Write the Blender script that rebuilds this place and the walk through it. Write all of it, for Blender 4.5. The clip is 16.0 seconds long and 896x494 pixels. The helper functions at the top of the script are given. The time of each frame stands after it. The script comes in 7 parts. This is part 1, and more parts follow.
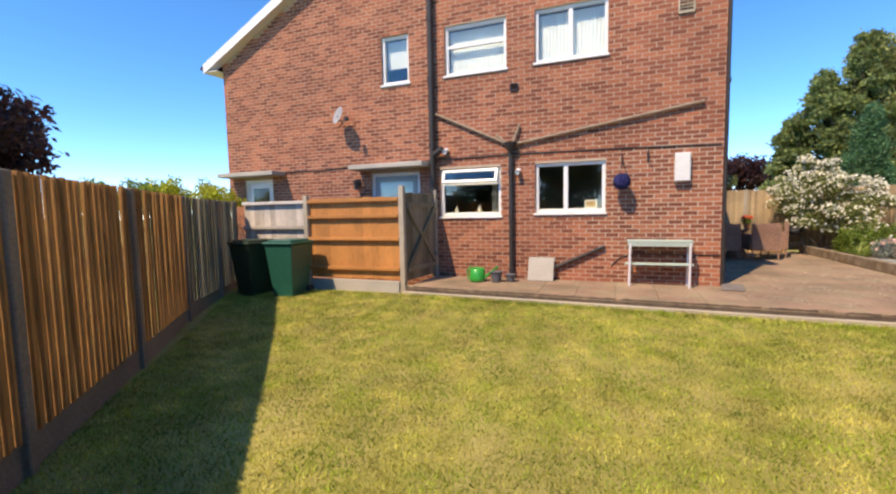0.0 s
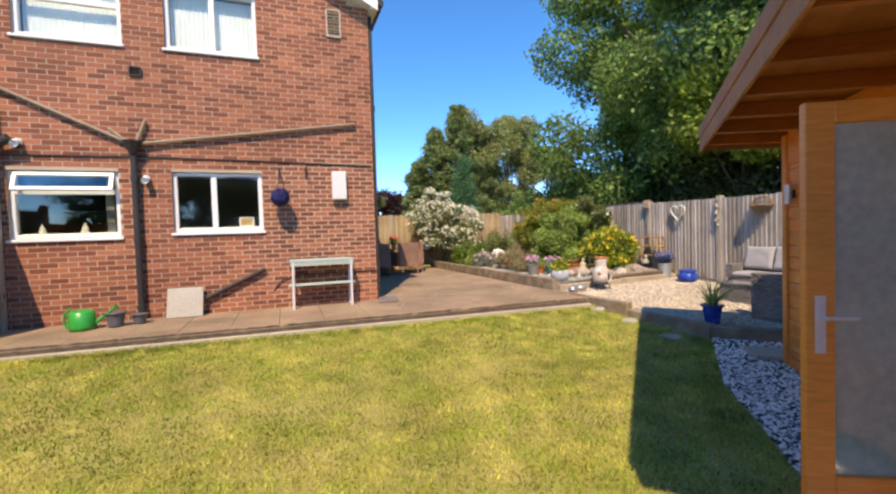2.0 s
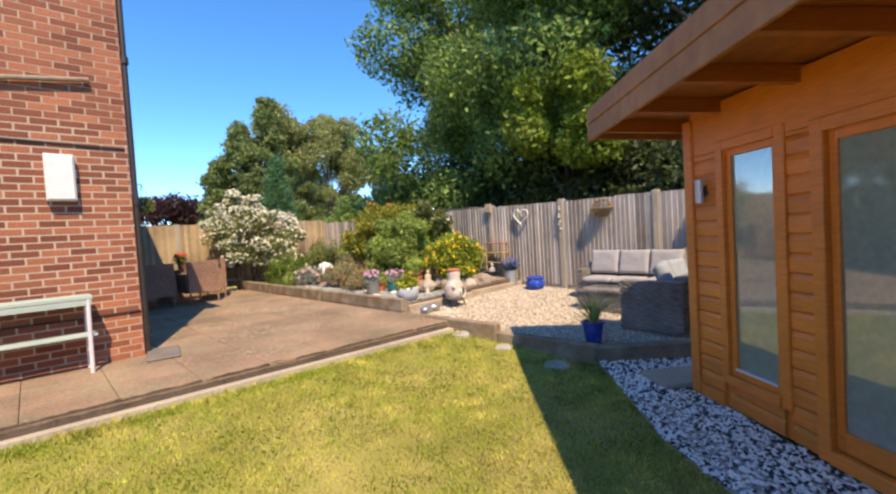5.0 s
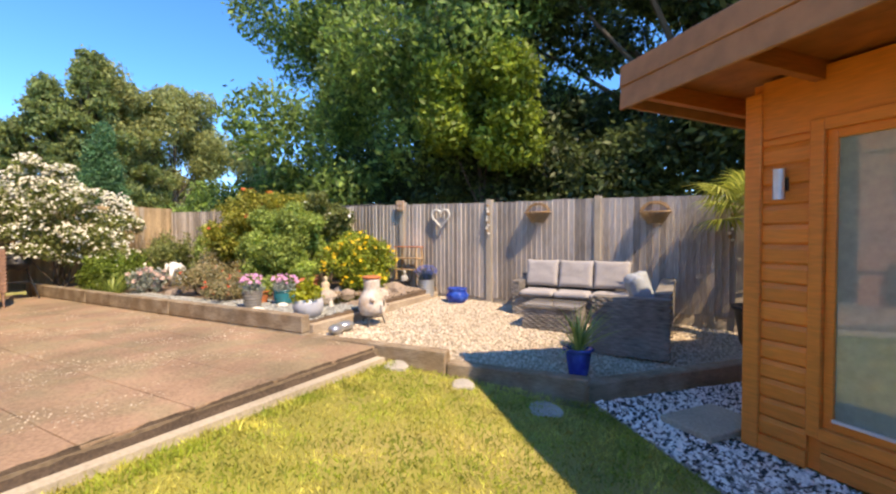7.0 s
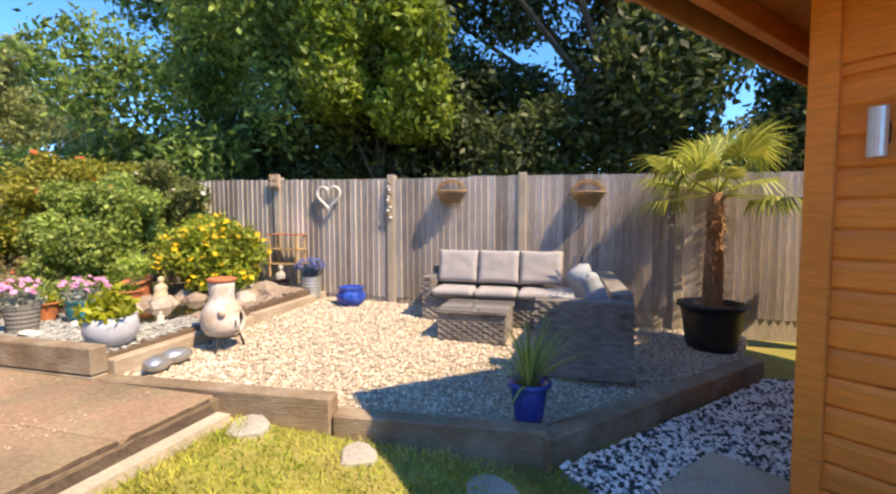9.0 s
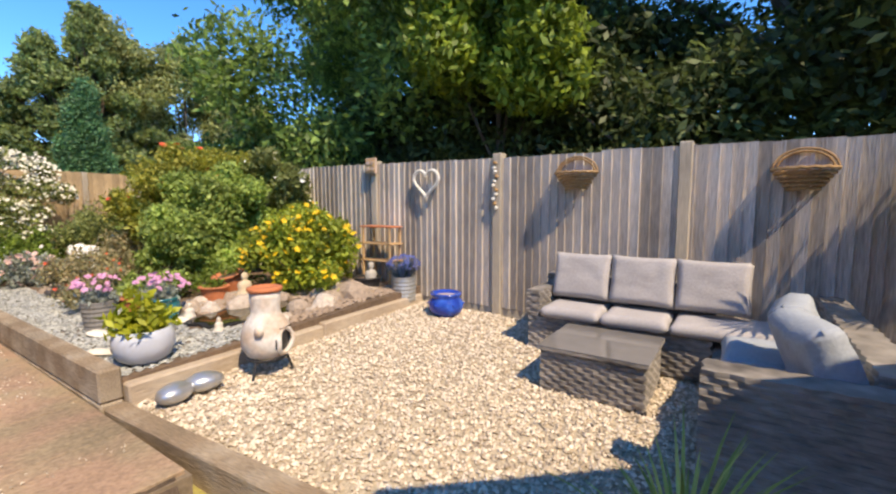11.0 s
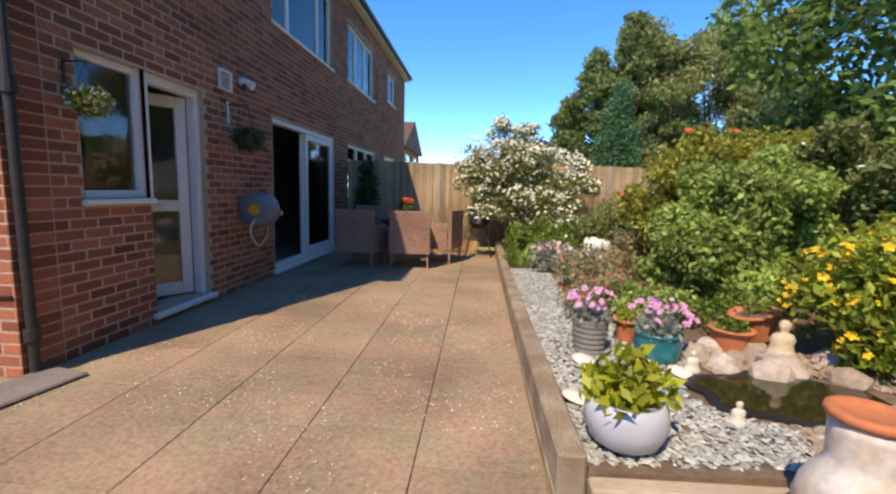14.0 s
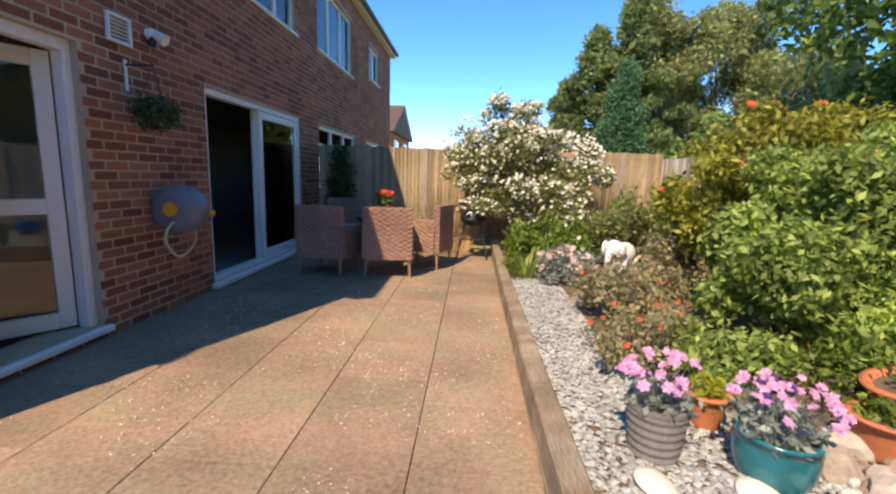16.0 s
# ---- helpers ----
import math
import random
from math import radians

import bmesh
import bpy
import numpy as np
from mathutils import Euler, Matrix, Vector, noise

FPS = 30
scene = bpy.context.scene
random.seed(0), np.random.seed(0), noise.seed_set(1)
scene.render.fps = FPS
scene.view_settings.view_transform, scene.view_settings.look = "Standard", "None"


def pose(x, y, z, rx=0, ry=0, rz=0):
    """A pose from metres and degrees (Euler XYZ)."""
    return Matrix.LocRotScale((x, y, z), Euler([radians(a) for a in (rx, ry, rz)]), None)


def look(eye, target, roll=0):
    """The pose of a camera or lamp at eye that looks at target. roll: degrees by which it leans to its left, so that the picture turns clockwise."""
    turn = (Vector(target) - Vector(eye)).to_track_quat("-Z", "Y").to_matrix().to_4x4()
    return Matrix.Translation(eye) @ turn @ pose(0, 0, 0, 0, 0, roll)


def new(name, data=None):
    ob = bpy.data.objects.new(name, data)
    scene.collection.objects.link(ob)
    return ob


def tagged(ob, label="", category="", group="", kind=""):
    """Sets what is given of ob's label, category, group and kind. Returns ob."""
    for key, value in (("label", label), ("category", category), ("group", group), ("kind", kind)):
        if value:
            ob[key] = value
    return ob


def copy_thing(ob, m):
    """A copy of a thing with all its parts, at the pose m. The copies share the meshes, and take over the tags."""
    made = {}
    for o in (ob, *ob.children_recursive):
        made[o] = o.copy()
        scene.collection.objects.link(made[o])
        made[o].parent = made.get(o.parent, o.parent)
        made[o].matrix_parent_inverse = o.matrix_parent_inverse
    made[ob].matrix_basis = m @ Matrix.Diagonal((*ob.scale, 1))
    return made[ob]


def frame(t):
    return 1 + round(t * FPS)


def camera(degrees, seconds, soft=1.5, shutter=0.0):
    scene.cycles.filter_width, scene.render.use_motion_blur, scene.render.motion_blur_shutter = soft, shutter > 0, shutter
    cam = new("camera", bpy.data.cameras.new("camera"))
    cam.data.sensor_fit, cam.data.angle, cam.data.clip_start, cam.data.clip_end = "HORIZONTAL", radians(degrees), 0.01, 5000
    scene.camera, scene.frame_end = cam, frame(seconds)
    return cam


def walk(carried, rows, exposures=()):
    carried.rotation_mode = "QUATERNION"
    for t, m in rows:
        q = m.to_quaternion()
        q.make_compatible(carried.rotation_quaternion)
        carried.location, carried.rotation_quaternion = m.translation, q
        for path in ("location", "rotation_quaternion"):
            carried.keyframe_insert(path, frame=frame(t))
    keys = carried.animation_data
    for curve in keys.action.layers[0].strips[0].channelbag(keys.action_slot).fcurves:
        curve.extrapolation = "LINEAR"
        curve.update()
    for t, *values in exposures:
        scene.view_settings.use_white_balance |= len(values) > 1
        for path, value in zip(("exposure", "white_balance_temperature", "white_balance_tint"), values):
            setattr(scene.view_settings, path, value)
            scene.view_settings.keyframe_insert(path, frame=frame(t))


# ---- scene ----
cam = camera(91.6, 16.0, soft=2.3)
PATH = [
    (0, (-0.188, -0.397, 1.759), (-0.915, 1.46, 1.597), -1.1),
    (0.5, (-0.265, -0.171, 1.742), (-0.62, 1.792, 1.598), -1.6),
    (1, (-0.294, 0.046, 1.704), (-0.256, 2.042, 1.587), -1.6),
    (1.5, (-0.265, 0.212, 1.657), (0.171, 2.162, 1.566), -1.6),
    (2, (-0.097, 0.31, 1.569), (0.603, 2.183, 1.504), -1.8),
    (2.5, (-0.035, 0.405, 1.561), (0.849, 2.196, 1.471), -2.3),
    (3, (0.02, 0.644, 1.568), (1.044, 2.361, 1.498), -2.4),
    (3.5, (0.059, 0.935, 1.606), (1.12, 2.63, 1.558), -2.2),
    (4, (0.117, 1.288, 1.633), (1.255, 2.932, 1.58), -2.0),
    (4.2, (0.188, 1.412, 1.638), (1.394, 3.006, 1.572), -2.3),
    (6.3, (0.87, 3.024, 1.593), (2.461, 4.235, 1.562), -1.2),
    (6.5, (0.875, 3.216, 1.562), (2.516, 4.36, 1.528), -0.2),
    (7, (1.107, 3.52, 1.53), (2.864, 4.474, 1.478), -0.2),
    (7.5, (1.363, 3.762, 1.53), (3.206, 4.536, 1.455), 0.0),
    (8, (1.67, 3.902, 1.517), (3.56, 4.55, 1.436), 0.2),
    (8.2, (1.79, 3.999, 1.498), (3.71, 4.556, 1.425), 0.8),
    (10.3, (3.297, 4.175, 1.557), (5.207, 4.739, 1.378), -1.5),
    (10.5, (3.4, 4.156, 1.598), (5.248, 4.898, 1.407), -0.8),
    (11, (3.682, 4.242, 1.59), (5.335, 5.352, 1.398), -0.1),
    (11.5, (3.839, 4.485, 1.57), (5.28, 5.859, 1.385), 0.5),
    (12, (3.966, 4.628, 1.597), (5.014, 6.32, 1.409), 0.2),
    (12.5, (4.049, 4.828, 1.607), (4.705, 6.707, 1.41), -0.0),
    (13, (4.152, 5.067, 1.616), (4.482, 7.029, 1.412), -0.2),
    (13.5, (4.209, 5.315, 1.64), (4.232, 7.302, 1.411), 0.5),
    (14, (4.208, 5.601, 1.675), (4.072, 7.579, 1.413), 1.7),
    (14.5, (4.27, 5.927, 1.679), (4.03, 7.89, 1.383), 2.4),
    (15, (4.281, 6.22, 1.667), (3.961, 8.169, 1.351), 2.9),
    (15.5, (4.225, 6.557, 1.701), (3.911, 8.505, 1.374), 2.8),
    (16, (4.186, 6.87, 1.733), (4.087, 8.842, 1.412), 1.8),
]
walk(cam, [(t, look(eye, target, roll)) for t, eye, target, roll in PATH],
     [(0, 0.36, 8500, 18), (3, 0.46, 8500, 16), (6.5, 0.66, 8800, 18), (8.2, 0.86, 9000, 18), (10.5, 0.72, 8600, 16), (11, 0.56, 8300, 15), (12.5, 0.20, 7700, 13), (14, 0.36, 8000, 16), (16, 0.56, 8400, 18)])

# ---- world and sun ----
world = bpy.data.worlds.new("sky")
scene.world = world
world.use_nodes = True
SUN_EL, SUN_DIR = radians(53), Vector((0.40, 0.917, 0)).normalized()   # horizontal way the light travels
wn = world.node_tree.nodes
sky = wn.new("ShaderNodeTexSky")
sky.sky_type = "NISHITA"
sky.sun_disc = False
sky.sun_elevation = SUN_EL
sky.sun_rotation = math.atan2(-SUN_DIR.x, -SUN_DIR.y)
sky.air_density, sky.dust_density, sky.ozone_density = 1.0, 0.0, 5.0
sky.altitude = 4600
hue = wn.new("ShaderNodeHueSaturation")
hue.inputs["Saturation"].default_value = 1.24
world.node_tree.links.new(sky.outputs[0], hue.inputs["Color"])
world.node_tree.links.new(hue.outputs[0], wn["Background"].inputs[0])
wn["Background"].inputs[1].default_value = 0.34
sun = new("sun", bpy.data.lights.new("sun", "SUN"))
sun.data.energy, sun.data.angle, sun.data.color = 4.25, radians(0.55), (1.0, 0.92, 0.77)
sun_way = Vector((SUN_DIR.x * math.cos(SUN_EL), SUN_DIR.y * math.cos(SUN_EL), -math.sin(SUN_EL)))
sun.matrix_world = Matrix.Translation((0, 0, 30)) @ sun_way.to_track_quat("-Z", "Y").to_matrix().to_4x4()


# ---- materials ----
def material(name, rgb, rough=0.7, dark=0.6, light=1.25, coarse=1.5, fine=40.0, bump=0.2, metal=0.0, rand=None, spread=0.25,
             streak=None, tint=None, spec=None, through_light=0.0, split=False, blotch=False):
    """Two scales of noise on a base colour. rand: 'object' or 'island' varies pieces; tint: a second colour for stains; streak: xyz stretch of the fine grain."""
    m = bpy.data.materials.new(name)
    m.use_nodes = True
    nt, n = m.node_tree, m.node_tree.nodes
    bs = n["Principled BSDF"]
    bs.inputs["Roughness"].default_value, bs.inputs["Metallic"].default_value = rough, metal
    if spec is not None:
        bs.inputs["Specular IOR Level"].default_value = spec
    tc = n.new("ShaderNodeTexCoord")
    mp = n.new("ShaderNodeMapping")
    if streak:
        mp.inputs["Scale"].default_value = streak
    place = n.new("ShaderNodeNewGeometry").outputs["Position"] if rand == "object" else tc.outputs["Object"]
    nt.links.new(place, mp.inputs[0])
    a, b = n.new("ShaderNodeTexNoise"), n.new("ShaderNodeTexNoise")
    a.inputs["Scale"].default_value, b.inputs["Scale"].default_value = coarse, fine
    a.inputs["Detail"].default_value, b.inputs["Detail"].default_value = 4, 3
    nt.links.new(place, a.inputs[0])
    nt.links.new(mp.outputs[0], b.inputs[0])
    mix = n.new("ShaderNodeMix")
    mix.data_type = "FLOAT"
    mix.inputs[0].default_value = 0.5
    nt.links.new(a.outputs[0], mix.inputs[2])
    nt.links.new(b.outputs[0], mix.inputs[3])
    ramp = n.new("ShaderNodeMapRange")
    ramp.inputs["From Min"].default_value, ramp.inputs["From Max"].default_value = 0.33, 0.67
    ramp.inputs["To Min"].default_value, ramp.inputs["To Max"].default_value = dark, light
    nt.links.new(mix.outputs[0], ramp.inputs[0])
    value = ramp.outputs[0]
    if rand:
        src = n.new("ShaderNodeObjectInfo") if rand == "object" else n.new("ShaderNodeNewGeometry")
        out = src.outputs["Random"] if rand == "object" else src.outputs["Random Per Island"]
        rr = n.new("ShaderNodeMapRange")
        rr.inputs["To Min"].default_value, rr.inputs["To Max"].default_value = 1 - spread, 1 + spread
        nt.links.new(out, rr.inputs[0])
        mul = n.new("ShaderNodeMath")
        mul.operation = "MULTIPLY"
        nt.links.new(value, mul.inputs[0])
        nt.links.new(rr.outputs[0], mul.inputs[1])
        value = mul.outputs[0]
    col = n.new("ShaderNodeVectorMath")
    col.operation = "SCALE"
    nt.links.new(value, col.inputs["Scale"])
    if tint:
        tm = n.new("ShaderNodeMix")
        tm.data_type = "RGBA"
        tm.inputs[6].default_value, tm.inputs[7].default_value = (*rgb, 1), (*tint, 1)
        if rand and split:
            sp = n.new("ShaderNodeMapRange")
            sp.inputs["From Min"].default_value, sp.inputs["From Max"].default_value = 0.34, 0.42
            nt.links.new(out, sp.inputs[0])
            nt.links.new(sp.outputs[0], tm.inputs[0])
        elif rand and not blotch:
            nt.links.new(out, tm.inputs[0])
        else:
            t2 = n.new("ShaderNodeTexNoise")
            t2.inputs["Scale"].default_value, t2.inputs["Detail"].default_value = coarse * 1.7, 5
            tr = n.new("ShaderNodeMapRange")
            tr.inputs["From Min"].default_value, tr.inputs["From Max"].default_value = 0.42, 0.62
            nt.links.new(place, t2.inputs[0])
            nt.links.new(t2.outputs[0], tr.inputs[0])
            nt.links.new(tr.outputs[0], tm.inputs[0])
        nt.links.new(tm.outputs[2], col.inputs[0])
    else:
        col.inputs[0].default_value = rgb
    nt.links.new(col.outputs[0], bs.inputs["Base Color"])
    if bump:
        bp = n.new("ShaderNodeBump")
        bp.inputs["Strength"].default_value, bp.inputs["Distance"].default_value = bump, 0.01
        nt.links.new(b.outputs[0], bp.inputs["Height"])
        nt.links.new(bp.outputs[0], bs.inputs["Normal"])
    if through_light:
        tr = n.new("ShaderNodeBsdfTranslucent")
        ad = n.new("ShaderNodeMixShader")
        ad.inputs[0].default_value = through_light
        nt.links.new(col.outputs[0], tr.inputs[0])
        nt.links.new(bs.outputs[0], ad.inputs[1])
        nt.links.new(tr.outputs[0], ad.inputs[2])
        nt.links.new(ad.outputs[0], n["Material Output"].inputs[0])
    return m


def glass_material(name, tint=(0.9, 0.95, 0.93), ior=1.5, film=(1, 1, 1)):
    m = bpy.data.materials.new(name)
    m.use_nodes = True
    nt, n = m.node_tree, m.node_tree.nodes
    n.remove(n["Principled BSDF"])
    clear, gloss, mix, fr = n.new("ShaderNodeBsdfTransparent"), n.new("ShaderNodeBsdfGlossy"), n.new("ShaderNodeMixShader"), n.new("ShaderNodeFresnel")
    clear.inputs[0].default_value = (*tint, 1)
    gloss.inputs["Roughness"].default_value = 0.01
    gloss.inputs["Color"].default_value = (*film, 1)
    fr.inputs[0].default_value = ior
    wav = n.new("ShaderNodeTexNoise")
    wav.inputs["Scale"].default_value = 2.5
    bp = n.new("ShaderNodeBump")
    bp.inputs["Strength"].default_value, bp.inputs["Distance"].default_value = 0.06, 0.01
    nt.links.new(wav.outputs[0], bp.inputs["Height"])
    nt.links.new(bp.outputs[0], gloss.inputs["Normal"])
    nt.links.new(fr.outputs[0], mix.inputs[0])
    nt.links.new(clear.outputs[0], mix.inputs[1])
    nt.links.new(gloss.outputs[0], mix.inputs[2])
    nt.links.new(mix.outputs[0], n["Material Output"].inputs[0])
    return m


M = {
    "grass_ground": material("turf", (0.26, 0.245, 0.05), 0.95, 0.7, 1.3, 0.9, 60, 0.6, tint=(0.33, 0.28, 0.09)),
    "blade": material("grass_blades", (0.27, 0.335, 0.04), 0.7, 0.55, 1.4, 2.2, 5, 0, rand="island", spread=0.42, tint=(0.52, 0.48, 0.115), through_light=0.25, blotch=True),
    "brick": material("brick_red", (0.27, 0.078, 0.042), 0.9, 0.7, 1.25, 0.7, 55, 0.5, rand="island", spread=0.32, tint=(0.33, 0.115, 0.06)),
    "brick_one": material("brick_red_single", (0.27, 0.078, 0.042), 0.9, 0.7, 1.25, 0.7, 55, 0.5, rand="object", spread=0.32, tint=(0.33, 0.115, 0.06)),
    "mortar": material("mortar", (0.50, 0.385, 0.285), 0.95, 0.7, 1.2, 1.0, 60, 0.3),
    "upvc": material("white_plastic", (0.8, 0.8, 0.79), 0.35, 0.93, 1.03, 1.5, 8, 0.02),
    "glass": glass_material("window_glass", ior=1.6),
    "net": material("net_curtain", (0.78, 0.8, 0.83), 0.9, 0.85, 1.08, 5, 30, 0.1),
    "roof_tile": material("roof_tile", (0.12, 0.07, 0.05), 0.85, 0.7, 1.3, 1.2, 30, 0.3, rand="island"),
    "room": material("room_paint", (0.25, 0.235, 0.21), 0.9, 0.85, 1.1, 1, 8, 0.02),
    "fence_grey": material("weathered_board", (0.45, 0.385, 0.32), 0.9, 0.6, 1.3, 1.3, 16, 0.4, rand="object", spread=0.26, streak=(6, 6, 0.5), tint=(0.52, 0.465, 0.405)),
    "fence_orange": material("fresh_board", (0.50, 0.21, 0.06), 0.8, 0.7, 1.25, 1.5, 16, 0.3, rand="object", spread=0.16, streak=(6, 6, 0.5)),
    "fence_brown": material("stained_board", (0.47, 0.225, 0.07), 0.85, 0.6, 1.25, 1.5, 16, 0.35, rand="object", spread=0.2, streak=(6, 6, 0.5)),
    "fence_old": material("old_board", (0.21, 0.185, 0.12), 0.9, 0.6, 1.3, 1.3, 16, 0.4, rand="object", spread=0.25, streak=(6, 6, 0.5), tint=(0.27, 0.23, 0.16)),
    "reed": material("reed_screen", (0.44, 0.32, 0.19), 0.9, 0.6, 1.25, 1.5, 20, 0.3, rand="object", spread=0.25, streak=(6, 6, 0.5)),
    "kerb": material("kerb_stone", (0.50, 0.43, 0.33), 0.9, 0.7, 1.2, 1.5, 40, 0.3),
    "concrete": material("concrete", (0.42, 0.39, 0.34), 0.9, 0.75, 1.2, 1.5, 40, 0.3),
    "old_concrete": material("old_concrete", (0.24, 0.195, 0.15), 0.9, 0.65, 1.25, 1.5, 40, 0.3),
    "bed_board": material("pale_board", (0.42, 0.33, 0.24), 0.9, 0.7, 1.2, 1.6, 16, 0.4, streak=(1, 8, 8), tint=(0.47, 0.39, 0.30)),
    "post_wood": material("post_wood", (0.42, 0.36, 0.28), 0.9, 0.7, 1.2, 1.5, 14, 0.3, streak=(6, 6, 0.5)),
    "sleeper": material("sleeper_timber", (0.25, 0.18, 0.115), 0.92, 0.55, 1.35, 2.0, 18, 0.6, streak=(1, 8, 8), tint=(0.36, 0.29, 0.21)),
    "slab": material("paving_slab", (0.297, 0.193, 0.128), 0.9, 0.58, 1.4, 1.5, 45, 0.5, rand="object", spread=0.12, tint=(0.262, 0.198, 0.124), blotch=True),
    "joint": material("sandy_joint", (0.22, 0.165, 0.11), 0.95, 0.6, 1.3, 2, 30, 0.3),
    "soil": material("soil", (0.15, 0.10, 0.065), 0.95, 0.6, 1.3, 2, 30, 0.8),
    "dark_soil": material("damp_soil", (0.075, 0.052, 0.036), 0.95, 0.5, 1.5, 6, 50, 0.9),
    "shingle_bed": material("shingle_bed", (0.5, 0.42, 0.31), 0.95, 0.5, 1.2, 30, 90, 0.8),
    "shingle": material("shingle", (0.46, 0.37, 0.27), 0.85, 0.85, 1.15, 2, 60, 0.1, rand="island", spread=0.34, tint=(0.62, 0.54, 0.44)),
    "pebble_bed": material("pebble_bed", (0.40, 0.39, 0.37), 0.9, 0.5, 1.4, 30, 80, 0.8),
    "pebble": material("black_white_chips", (0.06, 0.06, 0.062), 0.7, 0.9, 1.1, 2, 60, 0.1, rand="island", spread=0.12, tint=(0.86, 0.84, 0.80), split=True),
    "slate": material("slate_chips", (0.29, 0.30, 0.285), 0.8, 0.8, 1.2, 2, 50, 0.1, rand="island", spread=0.22, tint=(0.41, 0.415, 0.385)),
    "cabin": material("stained_pine", (0.92, 0.30, 0.055), 0.42, 0.74, 1.1, 1.2, 9, 0.15, streak=(1, 1, 9)),
    "cabin_board": material("stained_pine_board", (0.92, 0.30, 0.055), 0.42, 0.74, 1.1, 1.2, 9, 0.15, rand="object", spread=0.12, streak=(1, 1, 9)),
    # darker pine tone than the cabin walls, for roof boards and rafters
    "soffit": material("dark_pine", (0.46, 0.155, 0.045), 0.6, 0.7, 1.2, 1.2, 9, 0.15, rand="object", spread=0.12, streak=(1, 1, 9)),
    "fascia": material("faded_pine", (0.42, 0.19, 0.085), 0.75, 0.75, 1.2, 1.5, 10, 0.15),
    "felt": material("roof_felt", (0.09, 0.09, 0.09), 0.95, 0.8, 1.2, 2, 60, 0.4),
    "black": material("black_plastic", (0.018, 0.018, 0.02), 0.45, 0.8, 1.3, 2, 20, 0.05),
    "dark_metal": material("dark_metal", (0.05, 0.05, 0.055), 0.5, 0.8, 1.2, 3, 30, 0.1, metal=0.6),
    "steel": material("brushed_steel", (0.72, 0.73, 0.75), 0.35, 0.9, 1.1, 3, 50, 0.05, metal=0.5),
    "pipe_old": material("faded_pipe", (0.30, 0.22, 0.15), 0.7, 0.7, 1.2, 3, 20, 0.1),
    "pipe_dark": material("dark_pipe", (0.03, 0.026, 0.025), 0.55, 0.8, 1.3, 3, 20, 0.05),
}


# ---- building helpers ----
def mesh_of(bm, name, mat=None, smooth=False):
    me = bpy.data.meshes.new(name)
    bm.to_mesh(me)
    bm.free()
    if mat:
        me.materials.append(mat)
    if smooth:
        me.polygons.foreach_set("use_smooth", [True] * len(me.polygons))
    return me


def part(name, bm, mat, parent=None, label="", smooth=False):
    ob = new(name, mesh_of(bm, name, mat, smooth))
    if parent:
        ob.parent = parent
    return tagged(ob, label)


def thing(name, label, category, m=None, group="", kind=""):
    ob = new(name)
    ob.empty_display_size = 0.1
    if m is not None:
        ob.matrix_world = m
    return tagged(ob, label, category, group, kind)


def box(bm, lo, hi, m=None, bevel=0.0):
    lo, hi = Vector(lo), Vector(hi)
    mid, size = (lo + hi) / 2, hi - lo
    r = bmesh.ops.create_cube(bm, size=1.0, matrix=(m or Matrix()) @ Matrix.Translation(mid) @ Matrix.Diagonal((*size, 1)))
    if bevel:
        es = {e for v in r["verts"] for e in v.link_edges}
        bmesh.ops.bevel(bm, geom=list(es), offset=bevel, segments=1, affect="EDGES")
    return bm


def bx(lo, hi, bevel=0.0, m=None):
    return box(bmesh.new(), lo, hi, m, bevel)


def rod(bm, a, b, r, r2=None, seg=10):
    a, b = Vector(a), Vector(b)
    d = b - a
    m = Matrix.Translation((a + b) / 2) @ d.to_track_quat("Z", "Y").to_matrix().to_4x4()
    bmesh.ops.create_cone(bm, cap_ends=True, segments=seg, radius1=r, radius2=r if r2 is None else r2, depth=d.length, matrix=m)
    return bm


def lathe(profile, seg=24, bm=None, wobble=0.0):
    """Turn (radius, height) pairs about z."""
    bm = bm or bmesh.new()
    rings = []
    for r, z in profile:
        if r < 1e-4:
            rings.append([bm.verts.new((0, 0, z))])
        else:
            rings.append([bm.verts.new(((r + wobble * math.sin(3 * k * math.tau / seg + z * 9)) * math.cos(k * math.tau / seg),
                                        (r + wobble * math.sin(2 * k * math.tau / seg + z * 7)) * math.sin(k * math.tau / seg), z)) for k in range(seg)])
    for p, q in zip(rings, rings[1:]):
        for k in range(seg):
            j = (k + 1) % seg
            f = [p[k % len(p)], p[j % len(p)], q[j % len(q)], q[k % len(q)]]
            f = list(dict.fromkeys(f))
            if len(f) > 2:
                bm.faces.new(f)
    return bm


def tube(bm, pts, r, seg=6, closed=False):
    """One continuous round tube through the points."""
    pts = [Vector(p) for p in pts]
    n = len(pts)
    rings = []
    for k, p in enumerate(pts):
        d = (pts[(k + 1) % n] - pts[k - 1]) if closed else (pts[min(k + 1, n - 1)] - pts[max(k - 1, 0)])
        q = d.to_track_quat("Z", "Y").to_matrix()
        rings.append([bm.verts.new(p + q @ Vector((r * math.cos(j * math.tau / seg), r * math.sin(j * math.tau / seg), 0))) for j in range(seg)])
    for k in range(n if closed else n - 1):
        a, b = rings[k], rings[(k + 1) % n]
        off = min(range(seg), key=lambda o: sum((a[j].co - b[(j + o) % seg].co).length for j in range(seg)))
        for j in range(seg):
            bm.faces.new((a[j], a[(j + 1) % seg], b[(j + 1 + off) % seg], b[(j + off) % seg]))
    return bm


